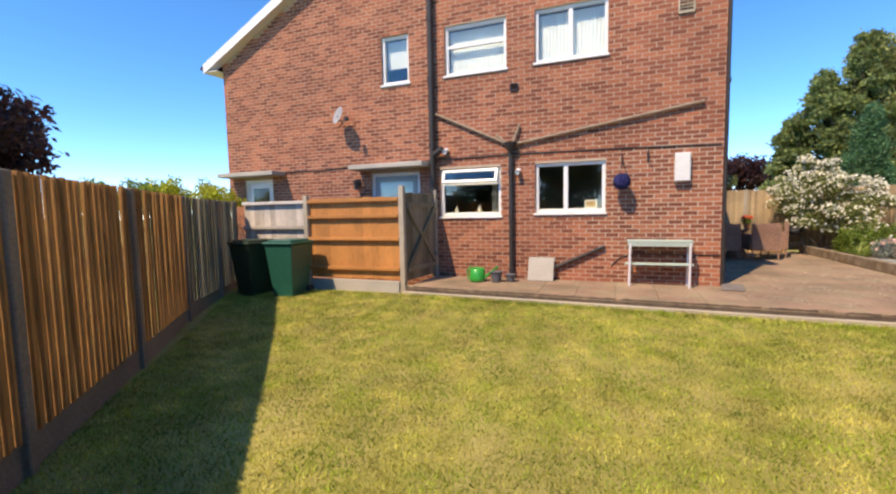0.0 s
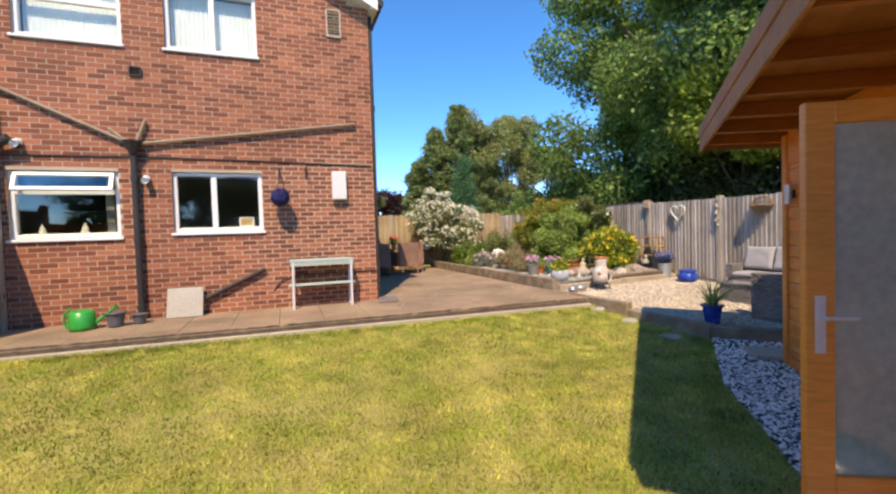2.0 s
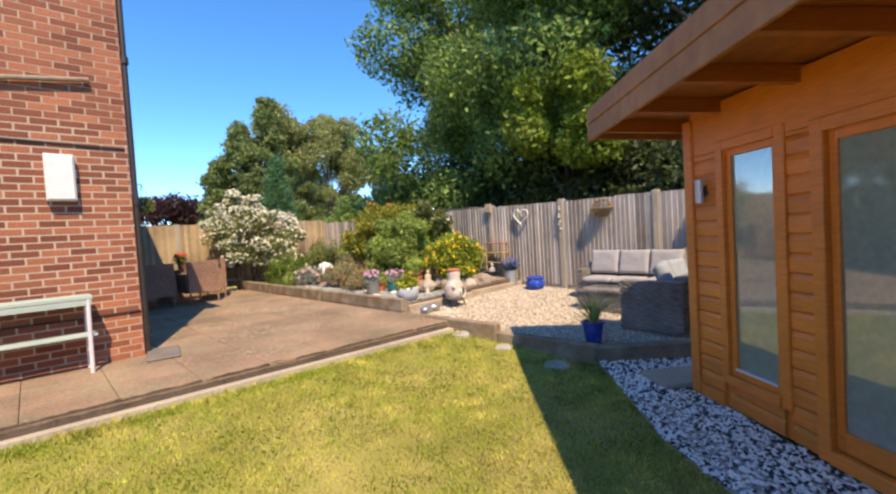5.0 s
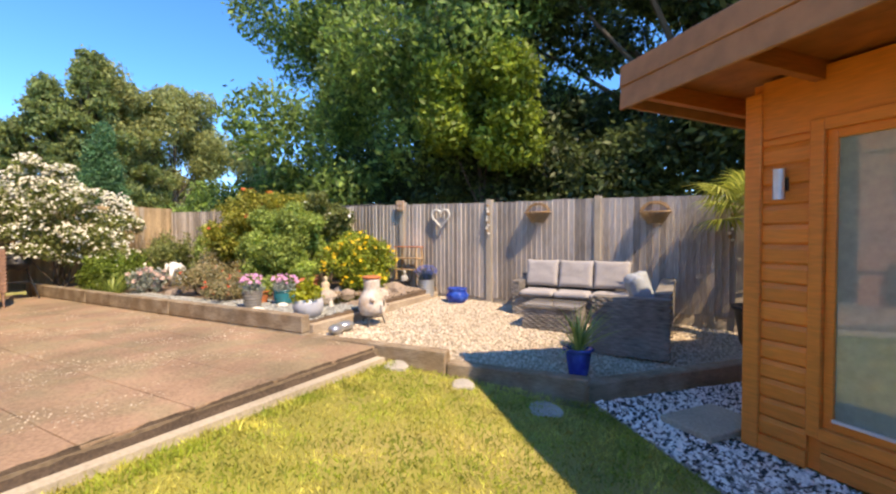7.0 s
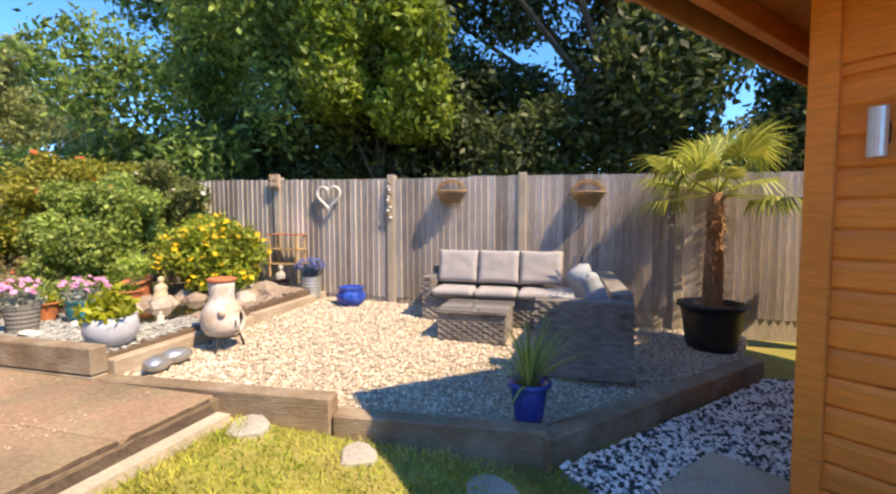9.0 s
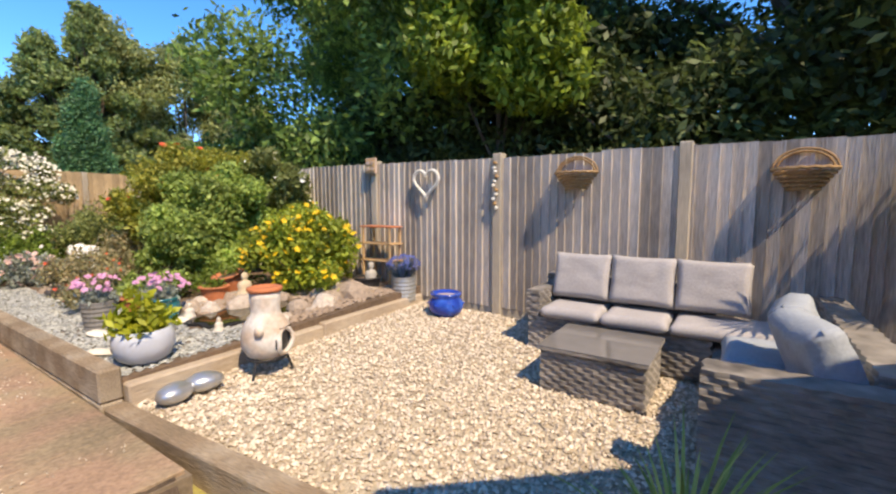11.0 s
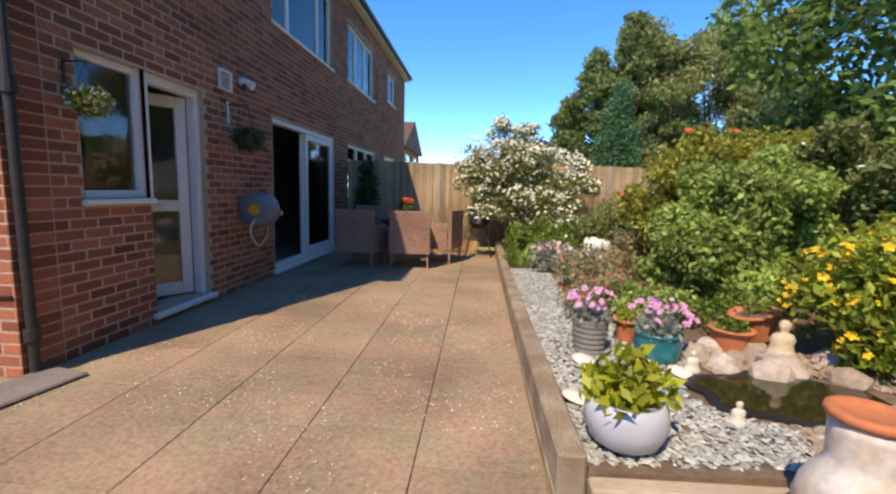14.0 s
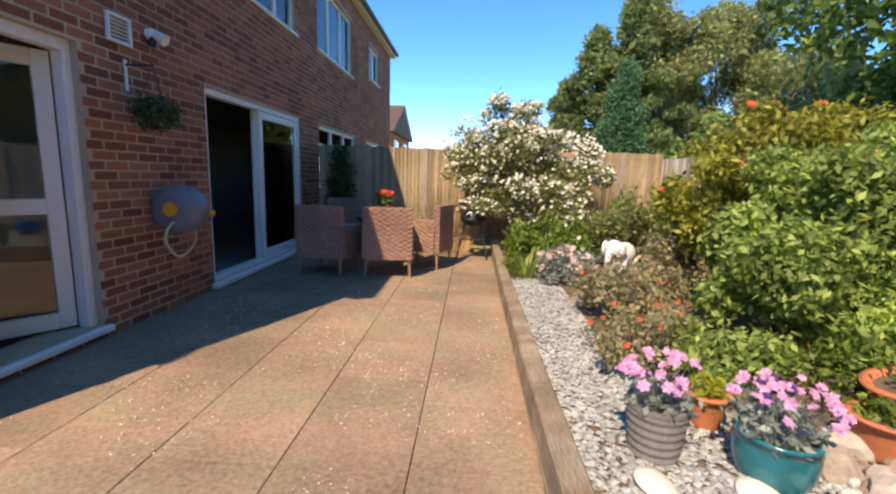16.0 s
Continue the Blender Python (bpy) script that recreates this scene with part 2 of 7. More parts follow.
def soup(name, verts, faces, mat, parent=None):
    me = bpy.data.meshes.new(name)
    me.from_pydata([tuple(v) for v in verts] if not isinstance(verts, np.ndarray) else verts.tolist(), [], faces if isinstance(faces, list) else faces.tolist())
    me.materials.append(mat)
    ob = new(name, me)
    if parent:
        ob.parent = parent
    return ob


def lawn_z(x, y):
    return float(np.interp(y, [-5, 1.0, 3.0, 4.4, 6.3, 30], [0.12, 0.12, 0.13, 0.165, 0.31, 0.33]))


def terrace_z(x, y):
    return 0.29 + 0.042 * (y - 4.2) + 0.02 * (x - 4.8)


PATIO = 0.43
def patio_edge(x):
    return 6.40 - 0.045 * x

# ---- ground ----
xs = np.unique(np.concatenate([np.linspace(-400, -20, 9), np.linspace(-20, 20, 81), np.linspace(20, 400, 9)]))
ys = np.unique(np.concatenate([np.linspace(-400, -10, 9), np.linspace(-10, 30, 81), np.linspace(30, 500, 9)]))
gv = [(x, y, lawn_z(x, y) - (0.14 if y > 6.55 and x < 4.6 or x > 4.95 and y > 4.3 else 0) + 0.012 * noise.noise((x * 1.3, y * 1.3, 0))) for y in ys for x in xs]
nx = len(xs)
gf = [(j * nx + i, j * nx + i + 1, (j + 1) * nx + i + 1, (j + 1) * nx + i) for j in range(len(ys) - 1) for i in range(nx - 1)]
ground = tagged(soup("ground", gv, gf, M["grass_ground"]), "sunlit patchy lawn, short and partly scorched", "lawn", kind="structure")

# ---- house: brick walls with openings ----
HX, HY, HL = 1.41, 8.0, -9.4        # south-east corner, and the far west corner
EAVE, RIDGE_X = 5.52, -4.0
SLOPE = 0.5
HEND = 21.5


def panel_wall(name, width, height, holes, thick, mat, top=None):
    """A wall in its own x-z plane facing -y, with rectangular holes (x0, z0, x1, z1). top(x): height of a sloped top above height."""
    us = sorted({0.0, width, *[h[0] for h in holes], *[h[2] for h in holes]})
    zs = sorted({0.0, height, *[h[1] for h in holes], *[h[3] for h in holes]})
    bm = bmesh.new()

    def quad(*p):
        bm.faces.new([bm.verts.new(q) for q in p])
    for a, b in zip(us, us[1:]):
        for c, d in zip(zs, zs[1:]):
            mid = ((a + b) / 2, (c + d) / 2)
            if any(h[0] < mid[0] < h[2] and h[1] < mid[1] < h[3] for h in holes):
                continue
            quad((a, 0, c), (b, 0, c), (b, 0, d), (a, 0, d))
            quad((b, thick, c), (a, thick, c), (a, thick, d), (b, thick, d))
    for a, c, b, d in holes:
        quad((a, 0, c), (a, thick, c), (b, thick, c), (b, 0, c))
        quad((a, 0, d), (b, 0, d), (b, thick, d), (a, thick, d))
        quad((a, 0, c), (a, 0, d), (a, thick, d), (a, thick, c))
        quad((b, 0, c), (b, thick, c), (b, thick, d), (b, 0, d))
    quad((0, 0, 0), (0, 0, height), (0, thick, height), (0, thick, 0))
    quad((width, 0, 0), (width, thick, 0), (width, thick, height), (width, 0, height))
    if top:
        px, pz = top
        for y in (0, thick):
            quad((0, y, height), (width, y, height), (px, y, pz))
    bmesh.ops.remove_doubles(bm, verts=bm.verts, dist=1e-5)
    bmesh.ops.recalc_face_normals(bm, faces=bm.faces)
    return mesh_of(bm, name, mat)


GABLE_HOLES = [  # x0, z0, x1, z1 in the world
    (-1.67, 1.70, -0.41, 2.63), (-3.62, 1.66, -2.34, 2.62),
    (-1.67, 4.48, -0.39, 5.44), (-3.47, 4.47, -2.21, 5.43), (-4.91, 4.46, -4.27, 5.45),
    (-5.26, 0.45, -4.08, 2.62), (-8.9, 0.45, -8.0, 2.62)]
EAST_HOLES = [  # y0, z0, y1, z1
    (8.52, 1.53, 9.15, 2.58), (9.15, 0.52, 9.93, 2.58), (11.38, 0.50, 13.9, 2.57),
    (11.45, 3.80, 13.82, 5.02), (14.75, 3.86, 17.0, 5.02), (18.6, 4.2, 19.8, 5.02), (14.75, 1.5, 17.3, 2.57), (18.3, 1.5, 19.9, 2.57)]
GX0, GW, WH = HL, HX - HL, EAVE
south = tagged(new("wall_south", panel_wall("wall_south", GW, WH, [(a - GX0, b, c - GX0, d) for a, b, c, d in GABLE_HOLES], 0.28, M["mortar"],
               top=(RIDGE_X - GX0, EAVE + (RIDGE_X - GX0) * SLOPE))), "red brick gable wall of a two-storey house", "wall", kind="structure")
south.matrix_world = Matrix.Translation((GX0, HY, 0))
EL = HEND - HY
east = tagged(new("wall_east", panel_wall("wall_east", EL - 0.28, WH, [(a - HY - 0.28, b, c - HY - 0.28, d) for a, b, c, d in EAST_HOLES], 0.28, M["mortar"])),
              "red brick garden wall of a house, in shade", "wall", kind="structure")
east.matrix_world = Matrix.Translation((HX, HY + 0.28, 0)) @ Matrix.Rotation(radians(90), 4, "Z")
for nm, lo, hi in (("wall_west", (HL, HY + 0.28, 0), (HL + 0.28, HEND, EAVE)), ("wall_north", (HL + 0.28, HEND - 0.28, 0), (HX - 0.28, HEND, EAVE))):
    tagged(part(nm, bx(lo, hi), M["mortar"]), "plain brick wall closing the house", "wall", kind="structure")
tagged(part("floor_indoors", bx((HL + .28, HY + .28, 0.40), (HX - .28, HEND - .28, 0.47)), M["room"]), "plain indoor floor of the house", "floor", kind="structure")
tagged(part("floor_upper", bx((HL + .28, HY + .28, 2.85), (HX - .28, HEND - .28, 3.1)), M["room"]), "plain upper floor of the house", "floor", kind="structure")
tagged(part("wall_indoors", bx((-2.6, HY + .3, 0.47), (-2.5, HEND - .3, 5.1)), M["room"]), "plain indoor wall of the house", "wall", kind="structure")
tagged(part("wall_indoors_cross", bx((-2.5, 10.6, 0.47), (HX - .28, 10.7, 5.1)), M["room"]), "plain indoor wall of the house", "wall", kind="structure")

# roof: two slopes of tiles on boards, with white fascias
roof = thing("roof", "brown tiled pitched roof with white fascia boards", "roof", kind="structure")
VERGE = 0.2
for side in (-1, 1):
    OV = 0.14 if side > 0 else 0.4
    ex = HX + OV if side > 0 else HL - OV
    ez = EAVE - OV * SLOPE + 0.12
    rz = EAVE + (HX - RIDGE_X) * SLOPE + 0.12
    bm = bmesh.new()
    v = [bm.verts.new(p) for p in ((ex, HY - VERGE, ez), (RIDGE_X, HY - VERGE, rz), (RIDGE_X, HEND + VERGE, rz), (ex, HEND + VERGE, ez))]
    f = bm.faces.new(v)
    r = bmesh.ops.extrude_face_region(bm, geom=[f])
    bmesh.ops.translate(bm, verts=[q for q in r["geom"] if isinstance(q, bmesh.types.BMVert)], vec=(0, 0, 0.05))
    part("boards", bm, M["roof_tile"], roof)
    L2 = math.hypot(RIDGE_X - ex, rz - ez)
    ax = Vector((RIDGE_X - ex, 0, rz - ez)).normalized()
    up = Vector((-ax.z, 0, ax.x)) * (1 if ax.x > 0 else -1)
    tv, tf = [], []
    for i in range(int(L2 / 0.28) + 1):
        for j in range(int((HEND - HY + 2 * VERGE) / 0.3)):
            y0 = HY - VERGE + j * 0.3 + 0.004
            base = Vector((ex, 0, ez + 0.05)) + ax * (i * 0.28 - 0.04)
            k = len(tv)
            for yy in (y0, y0 + 0.292):
                for d, h in ((0, 0.03), (0.32, 0.008), (0.32, 0.0), (0, 0.018)):
                    q = base + ax * min(d, L2 - i * 0.28 + 0.04) + up * h
                    tv.append((q.x, yy, q.z))
            tf += [(k, k + 4, k + 5, k + 1), (k + 3, k + 2, k + 6, k + 7), (k, k + 3, k + 7, k + 4), (k, k + 1, k + 2, k + 3), (k + 4, k + 7, k + 6, k + 5)]
    tagged(soup("roof_tiles", tv, tf, M["roof_tile"], roof), kind="stuff")
    part("fascia", bx((min(ex, ex - side * 0.03), HY - VERGE, ez - 0.14), (max(ex, ex - side * 0.03), HEND + VERGE, ez + 0.04)), M["upvc"], roof, "white fascia board")
    part("soffit", bx((min(ex - side * .03, ex - side * OV), HY - VERGE, ez - 0.14), (max(ex - side * .03, ex - side * OV), HEND + VERGE, ez - 0.12)), M["upvc"], roof, "white soffit board")
    gut = rod(bmesh.new(), (ex + side * 0.055, HY - VERGE - 0.02, ez - 0.03), (ex + side * 0.055, HEND + VERGE, ez - 0.03), 0.055, seg=10)
    part("gutter", gut, M["pipe_dark"], roof, "black half-round gutter")
    # barge board along the verge
    bm = bmesh.new()
    n_ = Vector((0, -1, 0))
    p0, p1 = Vector((ex, HY - VERGE - 0.03, ez + 0.05)), Vector((RIDGE_X, HY - VERGE - 0.03, rz + 0.05))
    vs = [bm.verts.new(q) for q in (p0, p1, p1 - Vector((0, 0, 0.22)), p0 - Vector((0, 0, 0.22)))]
    f = bm.faces.new(vs)
    r = bmesh.ops.extrude_face_region(bm, geom=[f])
    bmesh.ops.translate(bm, verts=[q for q in r["geom"] if isinstance(q, bmesh.types.BMVert)], vec=(0, 0.028, 0))
    part("barge_board", bm, M["upvc"], roof, "white barge board")
    bm = bmesh.new()
    vs = [bm.verts.new(q) for q in (p0 + Vector((0, 0.03, -0.2)), p1 + Vector((0, 0.03, -0.2)), p1 + Vector((0, VERGE + 0.03, -0.2)), p0 + Vector((0, VERGE + 0.03, -0.2)))]
    bm.faces.new(vs)
    part("verge_soffit", bm, M["upvc"], roof)


def course_rects(width, z0, z1, holes, topz=None):
    """Stretcher-bond bricks of a wall as (x0, x1, z0, z1), cut at holes and under a sloped top."""
    out, c, z = [], 0, z0
    while z < z1 - 0.02:
        x = -0.1125 if c % 2 else 0.0
        while x < width:
            a, b = max(x, 0) + 0.005, min(x + 0.215, width)
            segs = [(a, b)]
            for h in holes:
                if h[1] < z + 0.06 and h[3] > z + 0.01:
                    ns = []
                    for s, e in segs:
                        if e <= h[0] or s >= h[2]:
                            ns.append((s, e))
                        else:
                            if s < h[0] - 0.03:
                                ns.append((s, h[0]))
                            if e > h[2] + 0.03:
                                ns.append((h[2], e))
                    segs = ns
            for s, e in segs:
                if e - s > 0.03 and (topz is None or z + 0.065 < min(topz(s), topz(e))):
                    out.append((s, e, z, z + 0.064))
            x += 0.225
        z += 0.075
        c += 1
    return out


def lay_bricks(wall, rects, near, proud=0.0025):
    """Bricks on a wall's outer face (local -y): the nearest as single parts, the rest as one part."""
    rects = sorted(rects, key=near)
    single, rest = rects[:300], rects[300:]
    cache = {}
    for a, b, c, d in single:
        key = round((b - a) * 100)
        if key not in cache:
            cache[key] = mesh_of(bx((-(b - a) / 2, -proud, -0.032), ((b - a) / 2, 0.02, 0.032), 0.004), "brick", M["brick_one"])
        o = new("brick", cache[key])
        o.parent = wall
        o.location = ((a + b) / 2, random.uniform(-0.0008, 0.0008), (c + d) / 2)
    v, f = [], []
    for a, b, c, d in rest:
        y = -proud + random.uniform(-0.0008, 0.0008)
        k = len(v)
        v += [(a, y, c), (b, y, c), (b, y, d), (a, y, d), (a, 0.01, c), (b, 0.01, c), (b, 0.01, d), (a, 0.01, d)]
        f += [(k, k + 1, k + 2, k + 3), (k, k + 4, k + 5, k + 1), (k + 3, k + 2, k + 6, k + 7), (k, k + 3, k + 7, k + 4), (k + 1, k + 5, k + 6, k + 2)]
    tagged(soup("bricks", v, f, M["brick"], wall), kind="stuff")


def window_unit(name, width, height, label, divs=(), mids=(), frame_w=0.06, depth=0.07, sill=True, net=None, opened=None, kind="structure"):
    """A framed window in its own x-z plane, looking to -y. divs: x of uprights; mids: z of transoms."""
    w = thing(name, label, "window", kind=kind)
    bm = bmesh.new()
    for lo, hi in (((0, 0, 0), (frame_w, depth, height)), ((width - frame_w, 0, 0), (width, depth, height)),
                   ((frame_w, 0, 0), (width - frame_w, depth, frame_w)), ((frame_w, 0, height - frame_w), (width - frame_w, depth, height))):
        box(bm, lo, hi, bevel=0.006)
    part("window_frame", bm, M["upvc"], w)
    for d in divs:
        part("mullion", bx((d - 0.04, 0.002, frame_w), (d + 0.04, depth - .002, height - frame_w), 0.006), M["upvc"], w)
    for z in mids:
        part("transom", bx((frame_w, 0.004, z - 0.035), (width - frame_w, depth - .004, z + 0.035), 0.006), M["upvc"], w)
    if sill:
        part("window_sill", bx((-0.03, -0.09, -0.045), (width + 0.03, depth, -0.003), 0.008), M["upvc"], w)
    x_edges = [frame_w, *[d for d in divs], width - frame_w]
    z_edges = [frame_w, *[z for z in mids], height - frame_w]
    for a, b in zip(x_edges, x_edges[1:]):
        for c, d in zip(z_edges, z_edges[1:]):
            g = part("pane", bx((a, 0.03, c), (b, 0.036, d)), M["glass"], w)
            g.visible_shadow = False
    if net:
        bm = bmesh.new()
        N = 60
        top, bot = height - frame_w, frame_w + net
        va = [(bm.verts.new((frame_w + (width - 2 * frame_w) * k / N, 0.14 + 0.005 * math.sin(k * 1.9), bot)), bm.verts.new((frame_w + (width - 2 * frame_w) * k / N, 0.14 + 0.005 * math.sin(k * 1.9), top))) for k in range(N + 1)]
        for p, q in zip(va, va[1:]):
            bm.faces.new((p[0], q[0], q[1], p[1]))
        part("net_curtain", bm, M["net"], w, "white net curtain")
    return w


def on_south(w, x, z, inset=0.05):
    w.matrix_world = Matrix.Translation((x, HY + inset, z))
    return w


def on_east(w, y, z, inset=0.05):
    w.matrix_world = Matrix.Translation((HX - inset, y, z)) @ Matrix.Rotation(radians(90), 4, "Z")
    return w


on_south(window_unit("window_1", 1.26, 0.93, "white two-pane kitchen window with a small frame on its sill", divs=(0.56,)), -1.67, 1.70)
w2 = on_south(window_unit("window_2", 1.28, 0.96, "white window with its top light tilted open", mids=(0.66,)), -3.62, 1.66)
vent_sash = part("top_sash", bx((0, 0, 0), (1.16, 0.05, 0.28), 0.006), M["upvc"], w2)
me = bmesh.new()
for lo, hi in (((0, 0, 0), (0.05, 0.05, 0.28)), ((1.11, 0, 0), (1.16, 0.05, 0.28)), ((0.05, 0, 0), (1.11, 0.05, 0.05)), ((0.05, 0, 0.23), (1.11, 0.05, 0.28))):
    box(me, lo, hi, bevel=0.005)
vent_sash.data = mesh_of(me, "top_sash", M["upvc"])
vent_sash.matrix_basis = Matrix.Translation((0.06, -0.03, 0.66)) @ Matrix.Translation((0, 0, 0.28)) @ Matrix.Rotation(radians(-24), 4, "X") @ Matrix.Translation((0, 0, -0.28))
g = part("sash_pane", bx((0.05, 0.02, 0.05), (1.11, 0.026, 0.23)), M["glass"], vent_sash)
on_south(window_unit("window_3", 1.28, 0.96, "white two-pane upstairs window with net curtains", divs=(0.64,), net=0.02), -1.67, 4.48)
on_south(window_unit("window_4", 1.26, 0.96, "white upstairs window with a transom and net curtain", mids=(0.56,), net=0.02), -3.47, 4.47)
on_south(window_unit("window_5", 0.64, 0.99, "small white upstairs casement window", net=0.3), -4.91, 4.46)

# back doors on the gable
def panel_door(name, width, height, label, colour):
    d = thing(name, label, "door", kind="structure")
    bm = bmesh.new()
    for lo, hi in (((0, 0, 0), (0.07, 0.08, height)), ((width - 0.07, 0, 0), (width, 0.08, height)), ((0.07, 0, height - 0.07), (width - 0.07, 0.08, height))):
        box(bm, lo, hi, bevel=0.006)
    part("door_frame", bm, M["upvc"], d)
    part("leaf", bx((0.075, 0.03, 0.01), (width - 0.075, 0.075, height - 0.075), 0.004), colour, d)
    part("light", bx((0.2, 0.024, height - 0.75), (width - 0.2, 0.029, height - 0.2)), M["glass"], d)
    return d


M["door_grey"] = material("grey_door_paint", (0.25, 0.31, 0.32), 0.5, 0.9, 1.1, 2, 20, 0.03)
on_south(panel_door("door_1", 1.18, 2.17, "grey-green back door in a white frame", M["door_grey"]), -5.26, 0.45)
on_south(panel_door("door_2", 0.9, 2.17, "white side door under a small canopy", M["upvc"]), -8.9, 0.45)
tagged(part("door_canopy", bx((-5.55, 7.55, 2.68), (-3.83, 8.0, 2.78), 0.01), M["concrete"]), "pale concrete door canopy on the gable wall", "canopy", kind="structure")
tagged(part("door_canopy", bx((-9.3, 7.55, 2.68), (-7.6, 8.0, 2.78), 0.01), M["concrete"]), "pale concrete door canopy on the gable wall", "canopy", kind="structure")

# east side: kitchen window and half-glazed door in one frame, sliding doors, upstairs windows
on_east(window_unit("window_6", 0.63, 1.05, "white kitchen window beside the garden door"), 8.52, 1.53)
kd = thing("door_3", "white half-glazed garden door standing ajar", "door", kind="structure")
bm = bmesh.new()
for lo, hi in (((0, 0, 0), (0.07, 0.09, 2.06)), ((0.71, 0, 0), (0.78, 0.09, 2.06)), ((0.07, 0, 1.98), (0.71, 0.09, 2.06))):
    box(bm, lo, hi, bevel=0.006)
part("door_frame", bm, M["upvc"], kd)
part("mullion_cover", bx((-0.055, -0.014, 1.0), (0.085, 0.03, 2.065), 0.004), M["upvc"], kd)
part("threshold", bx((-0.05, -0.1, -0.05), (0.83, 0.09, -0.002), 0.008), M["upvc"], kd)
leaf = bmesh.new()
for lo, hi in (((0, 0, 0), (0.1, 0.05, 1.95)), ((0.54, 0, 0), (0.64, 0.05, 1.95)), ((0.1, 0, 0), (0.54, 0.05, 0.12)), ((0.1, 0, 0.84), (0.54, 0.05, 0.95)), ((0.1, 0, 1.84), (0.54, 0.05, 1.95))):
    box(leaf, lo, hi, bevel=0.006)
lf = part("leaf", leaf, M["upvc"], kd)
lf.matrix_basis = Matrix.Translation((0.705, 0.09, 0.02)) @ Matrix.Rotation(radians(146), 4, "Z") @ Matrix.Translation((0, -0.05, 0))
for z0, z1 in ((0.12, 0.84), (0.95, 1.84)):
    part("pane", bx((0.1, 0.02, z0), (0.54, 0.028, z1)), M["glass"], lf)
on_east(kd, 9.15, 0.52)
sd = thing("door_4", "white sliding patio doors, one leaf slid open", "door", kind="structure")
bm = bmesh.new()
for lo, hi in (((0, 0, 0), (0.06, 0.12, 2.07)), ((2.46, 0, 0), (2.52, 0.12, 2.07)), ((0.06, 0, 2.0), (2.46, 0.12, 2.07)), ((0.06, 0, 0), (2.46, 0.12, 0.05))):
    box(bm, lo, hi, bevel=0.006)
part("door_frame", bm, M["upvc"], sd)
part("threshold", bx((-0.04, -0.09, -0.06), (2.56, 0.1, -0.002), 0.008), M["upvc"], sd)
for x0, y0 in ((1.24, 0.015), (1.18, 0.065)):
    bm = bmesh.new()
    for lo, hi in (((0, 0, 0), (0.08, 0.045, 1.94)), ((1.14, 0, 0), (1.22, 0.045, 1.94)), ((0.08, 0, 0), (1.14, 0.045, 0.1)), ((0.08, 0, 1.85), (1.14, 0.045, 1.94))):
        box(bm, lo, hi, bevel=0.006)
    s_ = part("sliding_leaf", bm, M["upvc"], sd)
    s_.location = (x0, y0, 0.055)
    part("pane", bx((0.08, 0.02, 0.1), (1.14, 0.026, 1.85)), M["glass"], s_)
on_east(sd, 11.38, 0.50, 0.02)
on_east(window_unit("window_7", 2.37, 1.22, "wide white upstairs window with pale curtains", divs=(0.6, 1.77), net=0.02), 11.45, 3.80)
on_east(window_unit("window_8", 2.25, 1.16, "wide white upstairs window with pale curtains", divs=(0.75, 1.5), net=0.02), 14.75, 3.86)
on_east(window_unit("window_9", 1.2, 0.82, "small white upstairs window", divs=(0.6,), net=0.02), 18.6, 4.2)
on_east(window_unit("window_10", 2.55, 1.07, "white ground-floor window of the neighbouring half", divs=(0.85, 1.7), mids=(0.72,)), 14.75, 1.5)
on_east(window_unit("window_11", 1.6, 1.07, "white ground-floor window of the neighbouring half", divs=(0.8,)), 18.3, 1.5)

# ---- patio, kerb, terrace, bed ----
def prism(pts, z0, z1, mat, name, parent=None):
    bm = bmesh.new()
    lo = [bm.verts.new((x, y, z0(x, y) if callable(z0) else z0)) for x, y in pts]
    hi = [bm.verts.new((x, y, z1(x, y) if callable(z1) else z1)) for x, y in pts]
    bm.faces.new(hi)
    bm.faces.new(lo[::-1])
    for k in range(len(pts)):
        j = (k + 1) % len(pts)
        bm.faces.new((lo[k], lo[j], hi[j], hi[k]))
    bmesh.ops.recalc_face_normals(bm, faces=bm.faces)
    return part(name, bm, mat, parent)


patio = tagged(prism([(-3.7, patio_edge(-3.7)), (4.56, patio_edge(4.56)), (4.56, 14.75), (HX, 14.75), (HX, HY), (-3.7, HY)], 0.05, PATIO - 0.022, M["joint"], "patio"),
               "buff concrete slab patio with sandy joints and scattered grit", "patio", kind="structure")
kerb = tagged(prism([(-3.75, patio_edge(-3.7) - 0.135), (4.5, patio_edge(4.5) - 0.135), (4.5, patio_edge(4.5) - 0.04), (-3.75, patio_edge(-3.7) - 0.04)], 0.05, 0.352, M["kerb"], "kerb"),
              "pale concrete kerb between lawn and patio", "kerb", kind="structure")
bm = bmesh.new()
rows = []
for i in range(221):
    x = -3.75 + 8.25 * i / 220
    y = patio_edge(x)
    wob = 0.02 * noise.noise((x * 2.3, 0, 1)) + 0.012 * noise.noise((x * 9, 0, 4))
    rows.append([bm.verts.new((x, y + dy, z + 0.012 * noise.noise((x * 14, dy * 30, 7)))) for dy, z in
                 ((-0.04, 0.20), (-0.038, 0.345), (-0.025, 0.352), (-0.008, 0.372), (0.016 + wob * 0.8, 0.430), (0.03 + wob * 0.8, 0.41))])
for a, b in zip(rows, rows[1:]):
    for j in range(5):
        bm.faces.new((a[j], b[j], b[j + 1], a[j + 1]))
tagged(part("soil_gap", bm, M["dark_soil"]),
       "dark soil gap along the patio edge", "soil", kind="structure")

